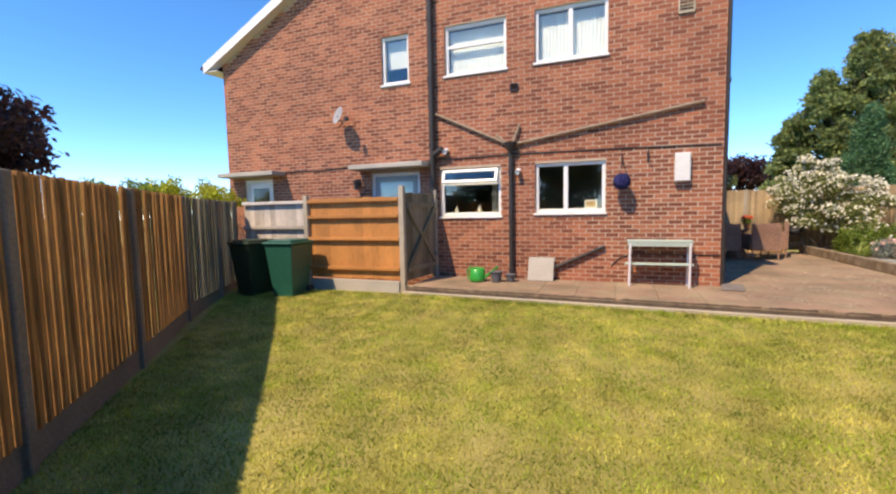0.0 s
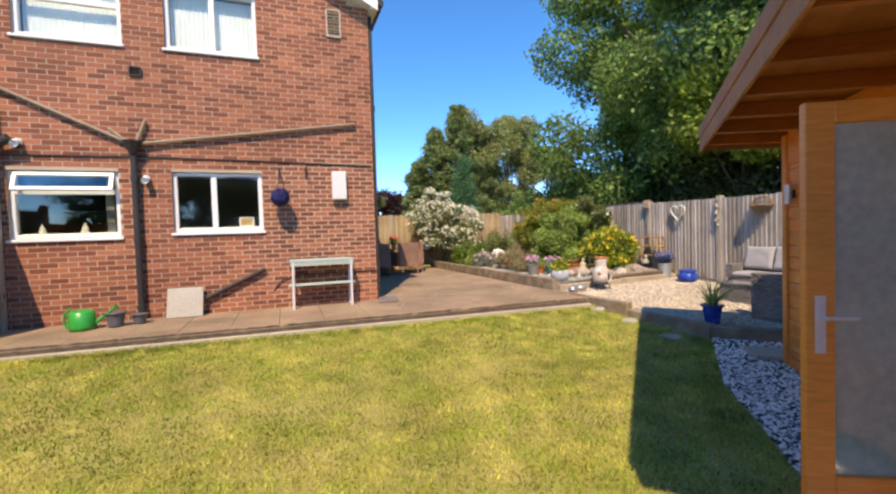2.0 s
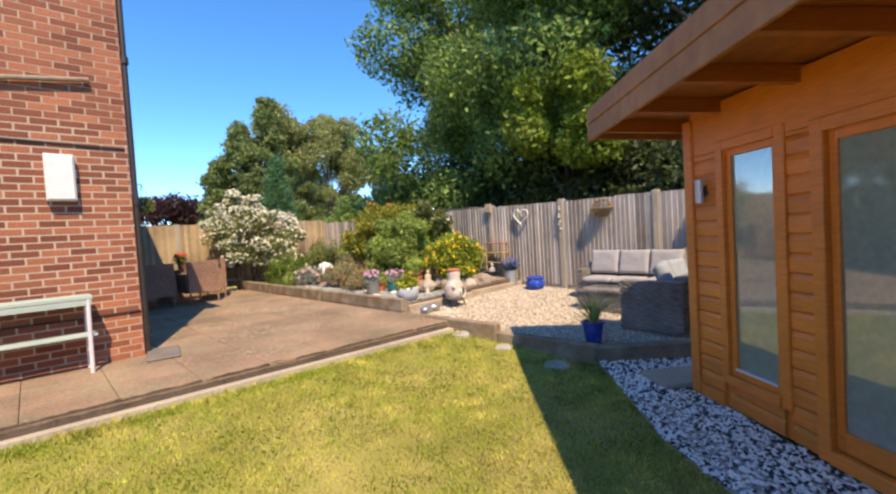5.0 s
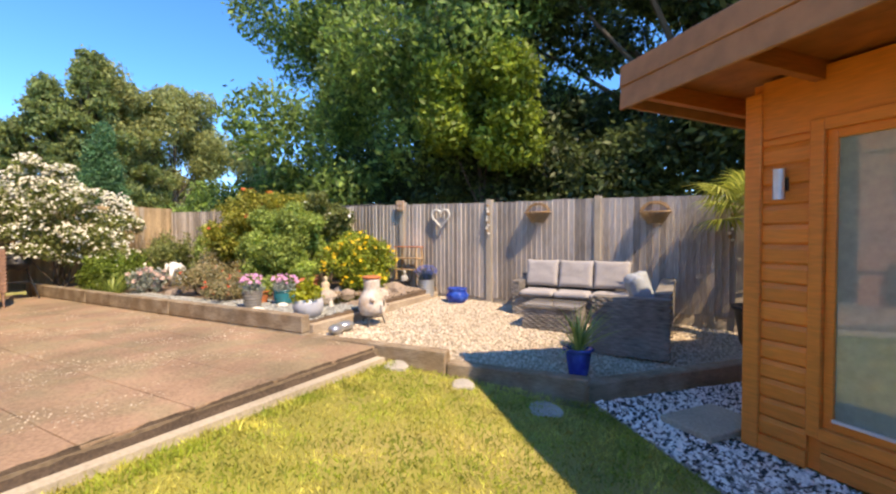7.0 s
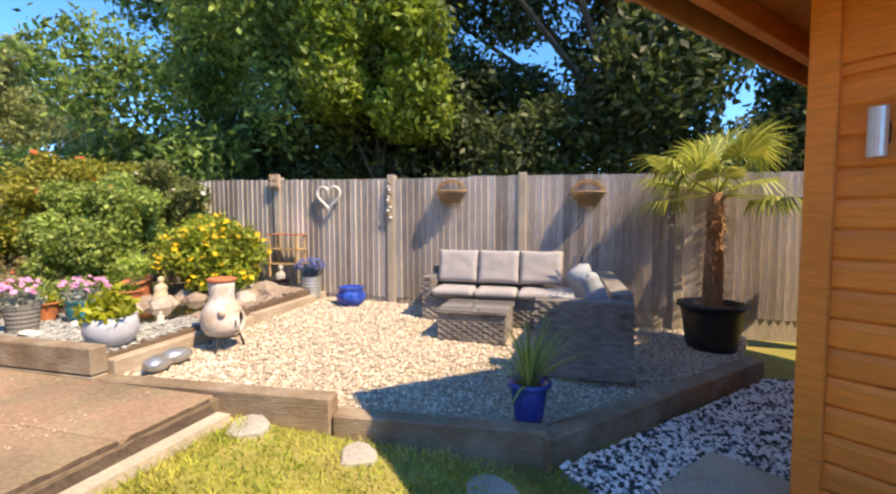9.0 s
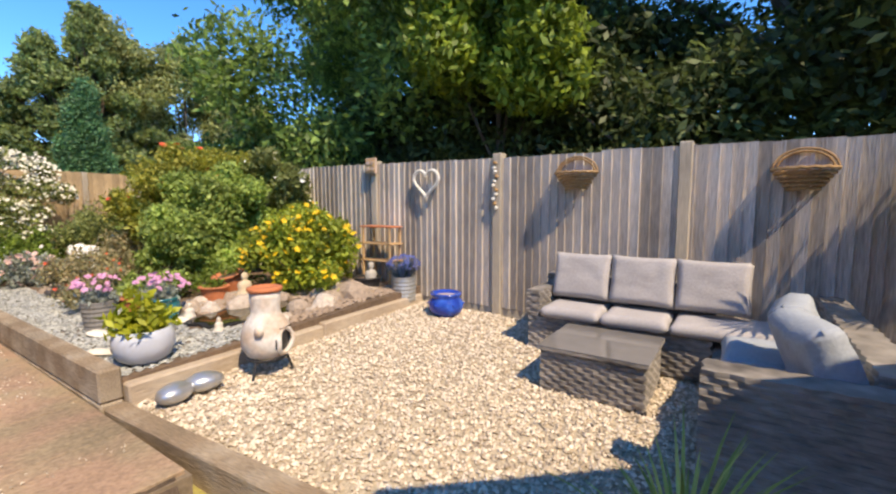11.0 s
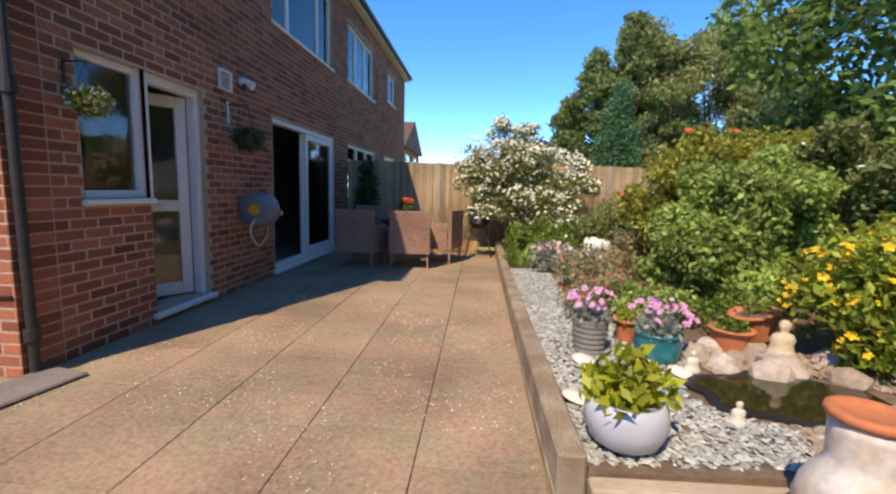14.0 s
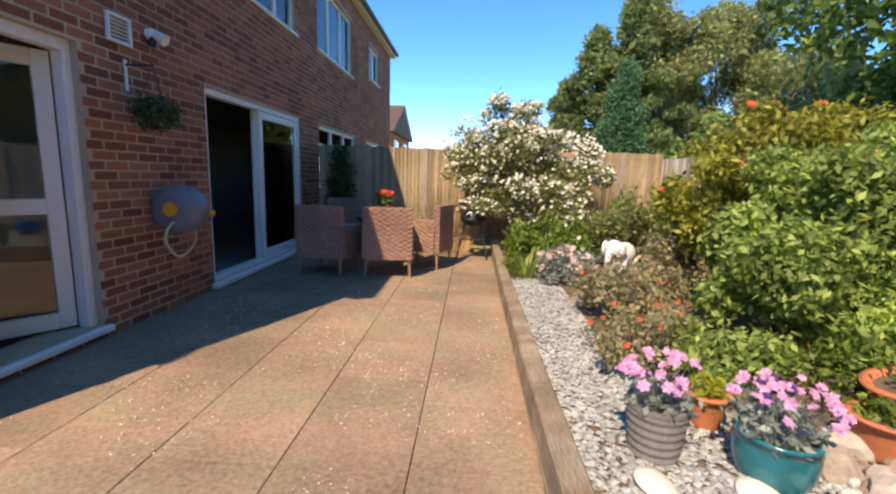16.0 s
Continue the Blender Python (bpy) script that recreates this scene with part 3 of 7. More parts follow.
TW = [(4.60, 7.24), (4.72, 5.5), (4.83, 4.23)]      # west face of the terrace, north to south
TS = (6.75, 2.45)                                   # where its south side meets the cabin
terrace = tagged(prism([(4.70, 7.30), (4.80, 5.5), (4.93, 4.30), (6.75, 2.6), (7.74, 2.2), (7.74, 7.34)], 0.0, lambda x, y: terrace_z(x, y) - 0.02, M["shingle_bed"], "gravel_terrace"),
                 "raised terrace of cream shingle edged with sleepers", "gravel", kind="structure")
bed = tagged(prism([(4.64, 7.28), (7.74, 7.36), (7.74, 15.2), (4.60, 14.7), (4.62, 11.0)], 0.0, lambda x, y: 0.54 + 0.03 * (x - 4.6), M["soil"], "planting_bed"),
             "raised planting bed of soil and slate chippings", "soil bed", kind="structure")


def sleeper(a, b, z0, z1, width=0.12, label="weathered timber sleeper edging the garden", mat="sleeper"):
    a, b = Vector((*a, 0)), Vector((*b, 0))
    d = (b - a)
    m = Matrix.Translation(a) @ Matrix.Rotation(math.atan2(d.y, d.x), 4, "Z")
    bm = bx((0.003, -width / 2, z0), (d.length - 0.003, width / 2, z1), 0.012)
    for v in bm.verts:
        v.co += Vector((0, noise.noise(v.co * 3) * 0.006, noise.noise(v.co * 2 + Vector((5, 0, 0))) * 0.006))
    ob = part("sleeper", bm, M[mat])
    ob.matrix_world = m
    return tagged(ob, label, "sleeper", group="timber sleepers")


bank = [(4.62, 14.6), (4.60, 12.2), (4.60, 9.8), (4.62, 7.24)]
for a, b in zip(bank, bank[1:]):
    sleeper(a, b, 0.20, 0.43 + 0.012)
    sleeper(a, b, 0.445, 0.645)
sleeper((4.63, 7.235), (4.745, 5.5), 0.12, 0.43)
sleeper((4.745, 5.495), (4.86, 4.2), 0.08, 0.33)
sleeper((4.80, 4.25), (6.7, 2.5), 0.05, 0.31, 0.14)
sleeper((4.69, 7.25), (6.2, 7.30), 0.36, 0.53, 0.10, "pale timber board edging the planting bed", "bed_board")
sleeper((6.2, 7.30), (7.72, 7.36), 0.38, 0.55, 0.10, "pale timber board edging the planting bed", "bed_board")

# opaque cabin panes: the garden's pale reflection is put into their base colour
M["reflection_toned_glass"] = material("reflection_toned_pane", (0.29, 0.39, 0.35), 0.05, 0.8, 1.15, 1.5, 25, 0.01, spec=1.0)
M["reflection_toned_glass"].node_tree.nodes["Principled BSDF"].inputs["IOR"].default_value = 1.9

# ---- cabin set diagonally in the corner ----
CA = radians(231.5)                       # the way its front runs from the near corner
CU, CN = Vector((math.cos(CA), math.sin(CA), 0)), Vector((math.sin(CA), -math.cos(CA), 0))  # along the front, and outwards
CN = CN if CN.y > 0 else -CN
CM = Matrix((( CU.x, -CN.x, 0, 4.51), (CU.y, -CN.y, 0, 3.14), (0, 0, 1, 0.17), (0, 0, 0, 1)))   # local x along the front, y inwards
CL, CD, CH = 4.0, 3.0, 2.24
cabin = thing("cabin", "orange-stained timber garden cabin with glazed doors", "cabin", CM, kind="structure")
cabin_holes = [(0.40, 0.27, 0.86, 1.94), (1.18, 0.08, 2.50, 1.90)]
bm = bmesh.new()
fronts = panel_wall("front_wall", CL, CH + 0.06, cabin_holes, 0.06, M["cabin"])
o = new("front_wall", fronts)
o.parent = cabin
o.location = (0, 0.012, 0)
for nm, lo, hi in (("side_wall", (0.0, 0.072, 0), (0.06, CD, CH)), ("side_wall", (CL - 0.06, 0.072, 0), (CL, CD, CH)), ("back_wall", (0.06, CD - 0.06, 0), (CL - 0.06, CD, CH)), ("floor_deck", (0.06, 0.072, 0.02), (CL - 0.06, CD - 0.06, 0.08))):
    part(nm, bx(lo, hi), M["cabin"], cabin)


def shiplap(x0, x1, z0, z1, y, parent, mirror=False):
    z = z0
    key = {}
    while z < z1 - 0.01:
        h = min(0.118, z1 - z)
        bm = bmesh.new()
        w = x1 - x0
        pts = [(0, 0.0), (h * 0.12, -0.012), (h * 0.75, -0.014), (h, -0.004), (h, 0.012), (0, 0.012)]
        L_ = [bm.verts.new((x0, y + b, z + a)) for a, b in pts]
        R_ = [bm.verts.new((x1, y + b, z + a)) for a, b in pts]
        bm.faces.new(L_)
        bm.faces.new(R_[::-1])
        for k in range(len(pts)):
            j = (k + 1) % len(pts)
            bm.faces.new((L_[k], R_[k], R_[j], L_[j]))
        bmesh.ops.recalc_face_normals(bm, faces=bm.faces)
        part("board", bm, M["cabin_board"], parent)
        z += 0.12
for x0, x1, z0, z1 in ((0.07, 0.33, 0.1, 1.95), (0.93, 1.10, 0.0, 1.95), (2.58, CL - 0.07, 0.0, 1.95), (0.40, 0.86, 0.0, 0.20)):
    shiplap(x0, x1, z0, z1, 0.0, cabin)
part("head_board", bx((0.07, -0.016, 1.95), (CL - 0.07, 0.01, CH + 0.06)), M["cabin"], cabin)
part("base_board", bx((0.07, -0.02, 0.0), (0.33, 0.01, 0.1)), M["cabin"], cabin)
part("corner_post", bx((-0.03, -0.035, 0), (0.07, 0.07, CH), 0.006), M["cabin"], cabin)
part("corner_post", bx((CL - 0.07, -0.035, 0), (CL + 0.03, 0.07, CH), 0.006), M["cabin"], cabin)
def cabin_window(x0, x1, z0, z1, name="window_frame"):
    bm = bmesh.new()
    for lo, hi in (((x0 - 0.07, -0.03, z0 - 0.07), (x0, 0.05, z1 + 0.07)), ((x1, -0.03, z0 - 0.07), (x1 + 0.07, 0.05, z1 + 0.07)),
                   ((x0, -0.03, z1), (x1, 0.05, z1 + 0.07)), ((x0, -0.045, z0 - 0.07), (x1, 0.05, z0))):
        box(bm, lo, hi, bevel=0.005)
    f = part(name, bm, M["cabin"], cabin)
    bm = bmesh.new()
    for lo, hi in (((x0 + .001, 0.0, z0), (x0 + 0.05, 0.05, z1)), ((x1 - 0.05, 0.0, z0), (x1 - .001, 0.05, z1)), ((x0 + 0.05, 0.0, z1 - 0.05), (x1 - 0.05, 0.05, z1)), ((x0 + 0.05, 0.0, z0), (x1 - 0.05, 0.05, z0 + 0.05))):
        box(bm, lo, hi, bevel=0.004)
    part("sash", bm, M["cabin"], f)
    part("pane", bx((x0 + 0.05, 0.02, z0 + 0.05), (x1 - 0.05, 0.03, z1 - 0.05)), M["reflection_toned_glass"], f)
    part("drip_bar", bx((x0 + 0.05, -0.012, z0 + 0.045), (x1 - 0.05, 0.0, z0 + 0.062)), M["upvc"], f, "pale drip bar")
cabin_window(0.40, 0.86, 0.27, 1.94)
bm = bmesh.new()
for lo, hi in (((1.10, -0.03, 0.0), (1.18, 0.06, 1.98)), ((2.50, -0.03, 0.0), (2.58, 0.06, 1.98)), ((1.18, -0.03, 1.90), (2.50, 0.06, 1.98)), ((1.18, -0.04, 0.0), (2.50, 0.06, 0.08))):
    box(bm, lo, hi, bevel=0.005)
part("door_frame", bm, M["cabin"], cabin)


def glazed_leaf(mat_frame, with_handle, W_, S_, glass):
    H_ = 1.86
    bm = bmesh.new()
    for lo, hi in (((0, 0, 0), (S_, 0.045, H_)), ((W_ - S_, 0, 0), (W_, 0.045, H_)), ((S_, 0, 0), (W_ - S_, 0.045, 0.12)), ((S_, 0, H_ - 0.1), (W_ - S_, 0.045, H_))):
        box(bm, lo, hi, bevel=0.005)
    lf2 = part("leaf_frame", bm, mat_frame, cabin)
    part("pane", bx((S_, 0.018, 0.12), (W_ - S_, 0.026, H_ - 0.1)), glass, lf2)
    if with_handle:
        for s in (0, 1):
            y = -0.006 if s == 0 else 0.045
            part("handle_plate", bx((W_ - 0.082, y, 0.70), (W_ - 0.036, y + 0.006, 0.97), 0.002), M["steel"], lf2, "steel handle plate")
            b2 = bmesh.new()
            yy = -0.045 if s == 0 else 0.09
            rod(b2, (W_ - 0.0625, y, 0.87), (W_ - 0.0625, yy, 0.87), 0.009)
            rod(b2, (W_ - 0.0625, yy, 0.87), (W_ - 0.19, yy, 0.87), 0.009)
            part("lever", b2, M["steel"], lf2, "steel lever handle")
    return lf2
d1 = glazed_leaf(M["cabin"], False, 0.42, 0.05, M["reflection_toned_glass"])
d1.matrix_basis = Matrix.Translation((1.18, 0.01, 0.085))
d2 = glazed_leaf(M["cabin"], True, 0.88, 0.125, M["reflection_toned_glass"])
d2.matrix_basis = Matrix.Translation((2.47, -0.03, 0.085)) @ Matrix.Rotation(radians(-81), 4, "Z")
# wall lamp
lamp = thing("wall_lamp", "small steel up-and-down lamp on the cabin wall", "lamp", CM @ Matrix.Translation((0.19, 0, 1.66)))
part("bracket", bx((-0.03, -0.03, -0.04), (0.03, -0.012, 0.04), 0.003), M["black"], lamp)
bm = rod(bmesh.new(), (0, -0.06, -0.09), (0, -0.06, 0.09), 0.03, seg=16)
part("tube", bm, M["steel"], lamp, "brushed steel tube")

# cabin roof: low pitch, deep front overhang on rafters
RD = Vector((-0.705, -0.709, 0)).normalized()        # fascia line
RN = Vector((RD.y, -RD.x, 0))
RN = RN if RN.y > 0 else -RN
R0 = Vector((4.29, 3.92, 0))
RL = 4.60
RM = Matrix(((RD.x, -RN.x, 0, R0.x), (RD.y, -RN.y, 0, R0.y), (0, 0, 1, 2.38), (0, 0, 0, 1))) @ Matrix.Rotation(radians(-4), 4, "X")      # falls towards the back
croof = thing("cabin_roof", "low cabin roof with faded board fascia and bare rafters", "roof", RM, kind="structure")
part("fascia", bx((0, 0, 0.0), (RL, 0.025, 0.15), 0.004), M["fascia"], croof)
part("fascia", bx((0, -0.012, 0.151), (RL, 0.025, 0.29), 0.004), M["fascia"], croof)
part("end_fascia", bx((-0.001, 0.026, 0.02), (0.024, 4.2, 0.29), 0.004), M["fascia"], croof)
part("end_fascia", bx((RL - 0.024, 0.026, 0.02), (RL, 4.2, 0.29), 0.004), M["fascia"], croof)
for k in range(30):
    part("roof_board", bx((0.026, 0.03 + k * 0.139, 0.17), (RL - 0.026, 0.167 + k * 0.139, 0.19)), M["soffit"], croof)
part("roof_felt", bx((0.0, 0.0, 0.291), (RL, 4.2, 0.30)), M["felt"], croof, "grey mineral felt")
for k in range(8):
    x = 0.09 + k * 0.65
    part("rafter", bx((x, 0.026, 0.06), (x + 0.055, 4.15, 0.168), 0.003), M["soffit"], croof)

# black and white chippings beside the cabin
strip_pts = [(4.74, 4.14), (3.53, 3.06), (3.07, 2.47), (2.5, 1.80), (1.6, 0.7), (1.1, 0.1), (1.6, -0.4), (4.53, 3.12), (6.6, 1.5), (6.65, 2.42)]
tagged(prism(strip_pts, 0.0, lambda x, y: lawn_z(x, y) + 0.012, M["pebble_bed"], "chippings_strip"), "strip of black and white stone chippings along the cabin", "gravel", kind="structure")


# ---- fences ----
def board_fence(name, a, b, z0, z1, mat, label, pitch=0.1, post_every=None, post_mat=None, post_h=0.0, board_w=0.125, lap=True, rails=(), face=1, gravel=0.0, wobble=0.01, group="", flip=1):
    """Upright feather-edge boards from a to b. face: the side (+1 left of a->b, -1 right) on which the boards show."""
    a, b = Vector((*a, 0)), Vector((*b, 0))
    d = b - a
    m = Matrix.Translation(a) @ Matrix.Rotation(math.atan2(d.y, d.x), 4, "Z")
    f = thing(name, label, "fence", m, group=group, kind="structure")
    n = int(d.length / pitch)
    zf = z0 if callable(z0) else (lambda t: z0)
    zt = z1 if callable(z1) else (lambda t: z1)
    cache = {}
    for k in range(n):
        t = (k + 0.5) / n
        lo, hi = zf(t) + gravel, zt(t)
        key = round((hi - lo) * 50)
        if key not in cache:
            bm = bmesh.new()
            w, h = board_w / 2, (hi - lo)
            s = face
            for (x, y) in ((-w, 0.0), (-w, (0.004 if flip > 0 else 0.03) * s), (w, (0.03 if flip > 0 else 0.004) * s), (w, 0.0)):
                bm.verts.new((x, y, 0)), bm.verts.new((x, y, h))
            v = list(bm.verts)
            for i in range(4):
                j = (i + 1) % 4
                bm.faces.new((v[2 * i], v[2 * j], v[2 * j + 1], v[2 * i + 1]))
            bm.faces.new((v[1], v[3], v[5], v[7]))
            bmesh.ops.recalc_face_normals(bm, faces=bm.faces)
            cache[key] = mesh_of(bm, "board", mat)
        o = new("board", cache[key])
        o.parent = f
        o.location = (d.length * t, 0.012 * face + random.uniform(-1, 1) * 0.003, lo + random.uniform(-wobble, wobble) * 0.5)
        o.rotation_euler = (0, random.uniform(-1, 1) * 0.004, random.uniform(-1, 1) * 0.02)
    if gravel:
        bm = bmesh.new()
        seg = 12
        for i in range(seg):
            t0, t1 = i / seg, (i + 1) / seg
            box(bm, (d.length * t0, -0.02, zf((t0 + t1) / 2) - 0.1), (d.length * t1, 0.02, zf((t0 + t1) / 2) + gravel))
        part("gravel_board", bm, post_mat or mat, f)
    for r in rails:
        part("rail", bx((0, -0.045 * face - 0.02, r - 0.03), (d.length, -0.045 * face + 0.02, r + 0.03), 0.004), mat, f)
    if post_every:
        for t in post_every:
            p = t / d.length
            part("post", bx((t - 0.05, -0.06, zf(min(p, 1)) - 0.25), (t + 0.05, 0.06, zt(min(p, 1)) + post_h), 0.008), post_mat, f)
    return f


# east fence: grey close-board panels between posts
board_fence("fence", (7.80, 17.5), (7.80, 1.2), lambda t: 0.54 - 0.03 * t * 8, lambda t: 2.20 - 0.16 * t, M["fence_grey"], "weathered grey close-board fence with square posts",
            pitch=0.082, board_w=0.098, post_every=[1.65, 3.8, 5.9, 7.7, 9.41, 11.14, 12.86, 14.6], post_mat=M["post_wood"], post_h=0.03, face=-1, gravel=0.13)
# west fence: brown boards, concrete posts and gravel boards
FW0, FWM, FW1 = Vector((-1.68, -1.38)), Vector((-6.32, 4.27)), Vector((-7.75, 6.62))
board_fence("fence", tuple(FW0), tuple(FWM), 0.10, 2.07, M["fence_brown"], "brown close-board fence on concrete posts and gravel boards",
            pitch=0.11, board_w=0.106, post_every=[1.15, 3.2, 5.25, 7.3], post_mat=M["old_concrete"], post_h=0.0, face=-1, gravel=0.26, flip=-1)
board_fence("fence", tuple(FWM), tuple(FW1), 0.16, 2.05, M["fence_old"], "old grey-green close-board fence in shade behind the bins",
            pitch=0.125, board_w=0.12, post_every=[1.5], post_mat=M["old_concrete"], post_h=0.0, face=-1, gravel=0.26, flip=-1)
# back fence
board_fence("fence", (HX + 0.02, 14.75), (7.75, 15.5), 0.45, lambda t: 2.22 + 0.05 * t, M["reed"], "pale reed-like fence at the far end of the garden", pitch=0.07, board_w=0.09, face=-1,
            post_every=[1.9, 3.8, 5.6], post_mat=M["post_wood"])
# panels by the bins
board_fence("fence_panel", (-5.88, 6.62), (-3.90, 6.68), 0.53, 2.05, M["fence_orange"], "bright orange new timber fence panel", pitch=0.15, board_w=0.17, face=1, rails=(0.72, 1.28, 1.70, 2.0))
tagged(part("gravel_board", bx((-5.86, 6.60, 0.22), (-3.9, 6.66, 0.50), 0.005), M["concrete"]), "pale concrete gravel board under a fence panel", "gravel board", kind="structure")
board_fence("fence_panel", (-7.5, 6.6), (-5.92, 6.62), 0.5, 2.03, M["fence_grey"], "old grey fence panel behind the bins", pitch=0.13, board_w=0.15, face=1, rails=(0.8, 1.5, 2.0))
for px, py, top in ((-5.90, 6.6, 2.12), (-3.84, 6.68, 2.24), (-3.72, 7.9, 2.2)):
    tagged(part("post", bx((px - 0.05, py - 0.05, 0.1), (px + 0.05, py + 0.05, top), 0.008), M["post_wood"]), "grey square timber post", "post", group="gate posts", kind="structure")
# close the garden behind the camera
tagged(part("fence_south", bx((-1.9, -1.6, 0), (9, -1.5, 1.8)), M["fence_grey"]), "plain timber fence closing the garden", "fence", kind="structure")
tagged(part("fence_far", bx((9, -1.6, 0), (9.1, 1.2, 1.8)), M["fence_grey"]), "plain timber fence closing the garden", "fence", kind="structure")

# ---- paving slabs ----
slab_mesh = {}
def slab(x0, x1, y0, y1, z):
    key = (round(x1 - x0, 2), round(y1 - y0, 2))
    if key not in slab_mesh:
        w, d = key
        slab_mesh[key] = mesh_of(bx((-w / 2, -d / 2, -0.04), (w / 2, d / 2, 0), 0.003), "slab", M["slab"])
    o = new("slab", slab_mesh[key])
    o.parent = patio
    o.location = ((x0 + x1) / 2, (y0 + y1) / 2, z + random.uniform(-0.0012, 0.0012))
    o.rotation_euler = (random.uniform(-1, 1) * 0.0008, random.uniform(-1, 1) * 0.0008, random.uniform(-1, 1) * 0.002)


def lay_slabs():
    g, h = 0.0035, 0.0025
    col = [4.55 - 0.595 * k for k in range(6)]
    for i in range(5):
        x1, x0 = col[i], max(col[i + 1], HX)
        y = 6.82 + (0.3 if i % 2 else 0.0)
        slab(x0 + g, x1 - g, patio_edge((x0 + x1) / 2) + 0.02, y - h, PATIO)
        while y < 14.7:
            slab(x0 + g, x1 - g, y + h, min(y + 0.595, 14.75) - h, PATIO)
            y += 0.595
    y = 8.02
    while y < 14.7:
        slab(HX + 0.005, col[5] - g, y + h, min(y + 0.9, 14.75) - h, PATIO - 0.004)
        y += 0.9
    x = col[5]
    while x > -3.6:
        x0 = max(x - 0.595, -3.7)
        for y0, y1 in ((patio_edge((x + x0) / 2) + 0.02, 6.82), (6.82, 7.41), (7.41, 7.985)):
            slab(x0 + h, x - h, y0 + g, y1 - g, PATIO)
        x -= 0.595


# ---- gable fittings ----
def pipe_thing(name, label, runs, mat, category="pipe", r=0.05, collars=(), hopper=None):
    t = thing(name, label, category)
    for a, b in runs:
        part("length", rod(bmesh.new(), a, b, r, seg=12), mat, t, smooth=False)
    for c in collars:
        part("collar", rod(bmesh.new(), (c[0], c[1], c[2] - 0.04), (c[0], c[1], c[2] + 0.04), r + 0.014, seg=12), mat, t)
    if hopper:
        x, y, z = hopper
        part("hopper", rod(bmesh.new(), (x, y, z - 0.1), (x, y, z + 0.08), r, 0.13, seg=8), mat, t)
    return t


pipe_thing("soil_stack", "thick black soil stack climbing the brick gable wall", [((-3.74, 7.9, 0.43), (-3.74, 7.9, 6.6)), ((-3.74, 7.9, 2.9), (-3.5, 7.86, 3.02))], M["pipe_dark"], r=0.06,
           collars=[(-3.74, 7.9, z) for z in (0.9, 2.75, 3.1, 4.4, 5.6)])
pipe_thing("downpipe", "dark downpipe with a hopper head on the gable wall", [((-2.12, 7.93, 0.43), (-2.12, 7.93, 2.9))], M["pipe_dark"], r=0.045, collars=[(-2.12, 7.93, z) for z in (0.6, 1.6, 2.5)], hopper=(-2.12, 7.9, 2.97))
pipe_thing("waste_pipe", "faded sloping waste pipe on the gable wall", [((-3.68, 7.95, 3.74), (-2.18, 7.95, 3.03))], M["pipe_old"], r=0.027)
pipe_thing("waste_pipe", "long faded sloping waste pipe on the gable wall", [((1.11, 7.95, 3.49), (-2.06, 7.95, 3.02))], M["pipe_old"], r=0.027)
pipe_thing("waste_pipe", "short faded waste pipe above the hopper", [((-2.4, 7.95, 3.22), (-2.15, 7.93, 3.0))], M["pipe_old"], r=0.024)
pipe_thing("waste_pipe", "short faded waste pipe above the hopper", [((-1.96, 7.95, 3.37), (-2.09, 7.93, 3.0))], M["pipe_old"], r=0.024)
pipe_thing("waste_pipe", "dark waste pipe sloping low across the bricks", [((-1.3, 7.95, 0.66), (-0.41, 7.95, 1.08))], M["pipe_dark"], r=0.03)
pipe_thing("downpipe", "black downpipe at the corner of the house", [((1.45, 8.04, 0.43), (1.45, 8.04, 5.4))], M["pipe_dark"], r=0.03, collars=[(1.45, 8.04, z) for z in (0.7, 2.2, 3.8)])
cable = thing("cable", "thin dark cable clipped along the brick wall", "cable")
pts = [(-9.3, 2.78), (-6.6, 2.76), (-5.6, 2.8), (-3.8, 2.82), (-2.1, 2.84), (-0.4, 2.82), (1.38, 2.78)]
for (a, b), (c, d) in zip(pts, pts[1:]):
    part("run", rod(bmesh.new(), (a, 7.985, b), (c, 7.985, d), 0.012, seg=6), M["pipe_dark"], cable)
cable = thing("cable", "loose dark cable above the bench", "cable")
pts = [(1.4, 0.95), (0.9, 0.94), (0.1, 0.95), (-0.15, 0.88), (-0.3, 0.72)]
for (a, b), (c, d) in zip(pts, pts[1:]):
    part("run", rod(bmesh.new(), (a, 7.985, b), (c, 7.985, d), 0.009, seg=6), M["pipe_dark"], cable)

dish = thing("satellite_dish", "grey satellite dish on a wall bracket", "satellite dish", Matrix.Translation((-5.95, 7.99, 3.8)))
bm = lathe([(0.0, 0.0), (0.1, 0.006), (0.2, 0.024), (0.29, 0.05), (0.30, 0.056), (0.29, 0.06), (0.2, 0.034), (0.1, 0.014), (0, 0.01)], 24)
d_ = part("reflector", bm, material("dish_grey", (0.32, 0.32, 0.33), 0.5, 0.9, 1.1, 2, 30, 0.02), dish, smooth=True)
d_.matrix_basis = Matrix.Translation((0.12, -0.28, 0.06)) @ Matrix.Scale(0.64, 4) @ Matrix.Rotation(radians(-28), 4, "Z") @ Matrix.Rotation(radians(72), 4, "X")
bm = rod(rod(bmesh.new(), (0, 0.0, 0), (0, -0.22, 0.0), 0.016), (0, -0.22, 0), (0.1, -0.28, 0.05), 0.016)
part("bracket", bm, M["dark_metal"], dish)
bm = rod(bmesh.new(), (0.1, -0.3, -0.2), (0.38, -0.42, -0.05), 0.01)
box(bm, (0.35, -0.46, -0.09), (0.43, -0.38, -0.01))
part("feed_arm", bm, M["dark_metal"], dish)

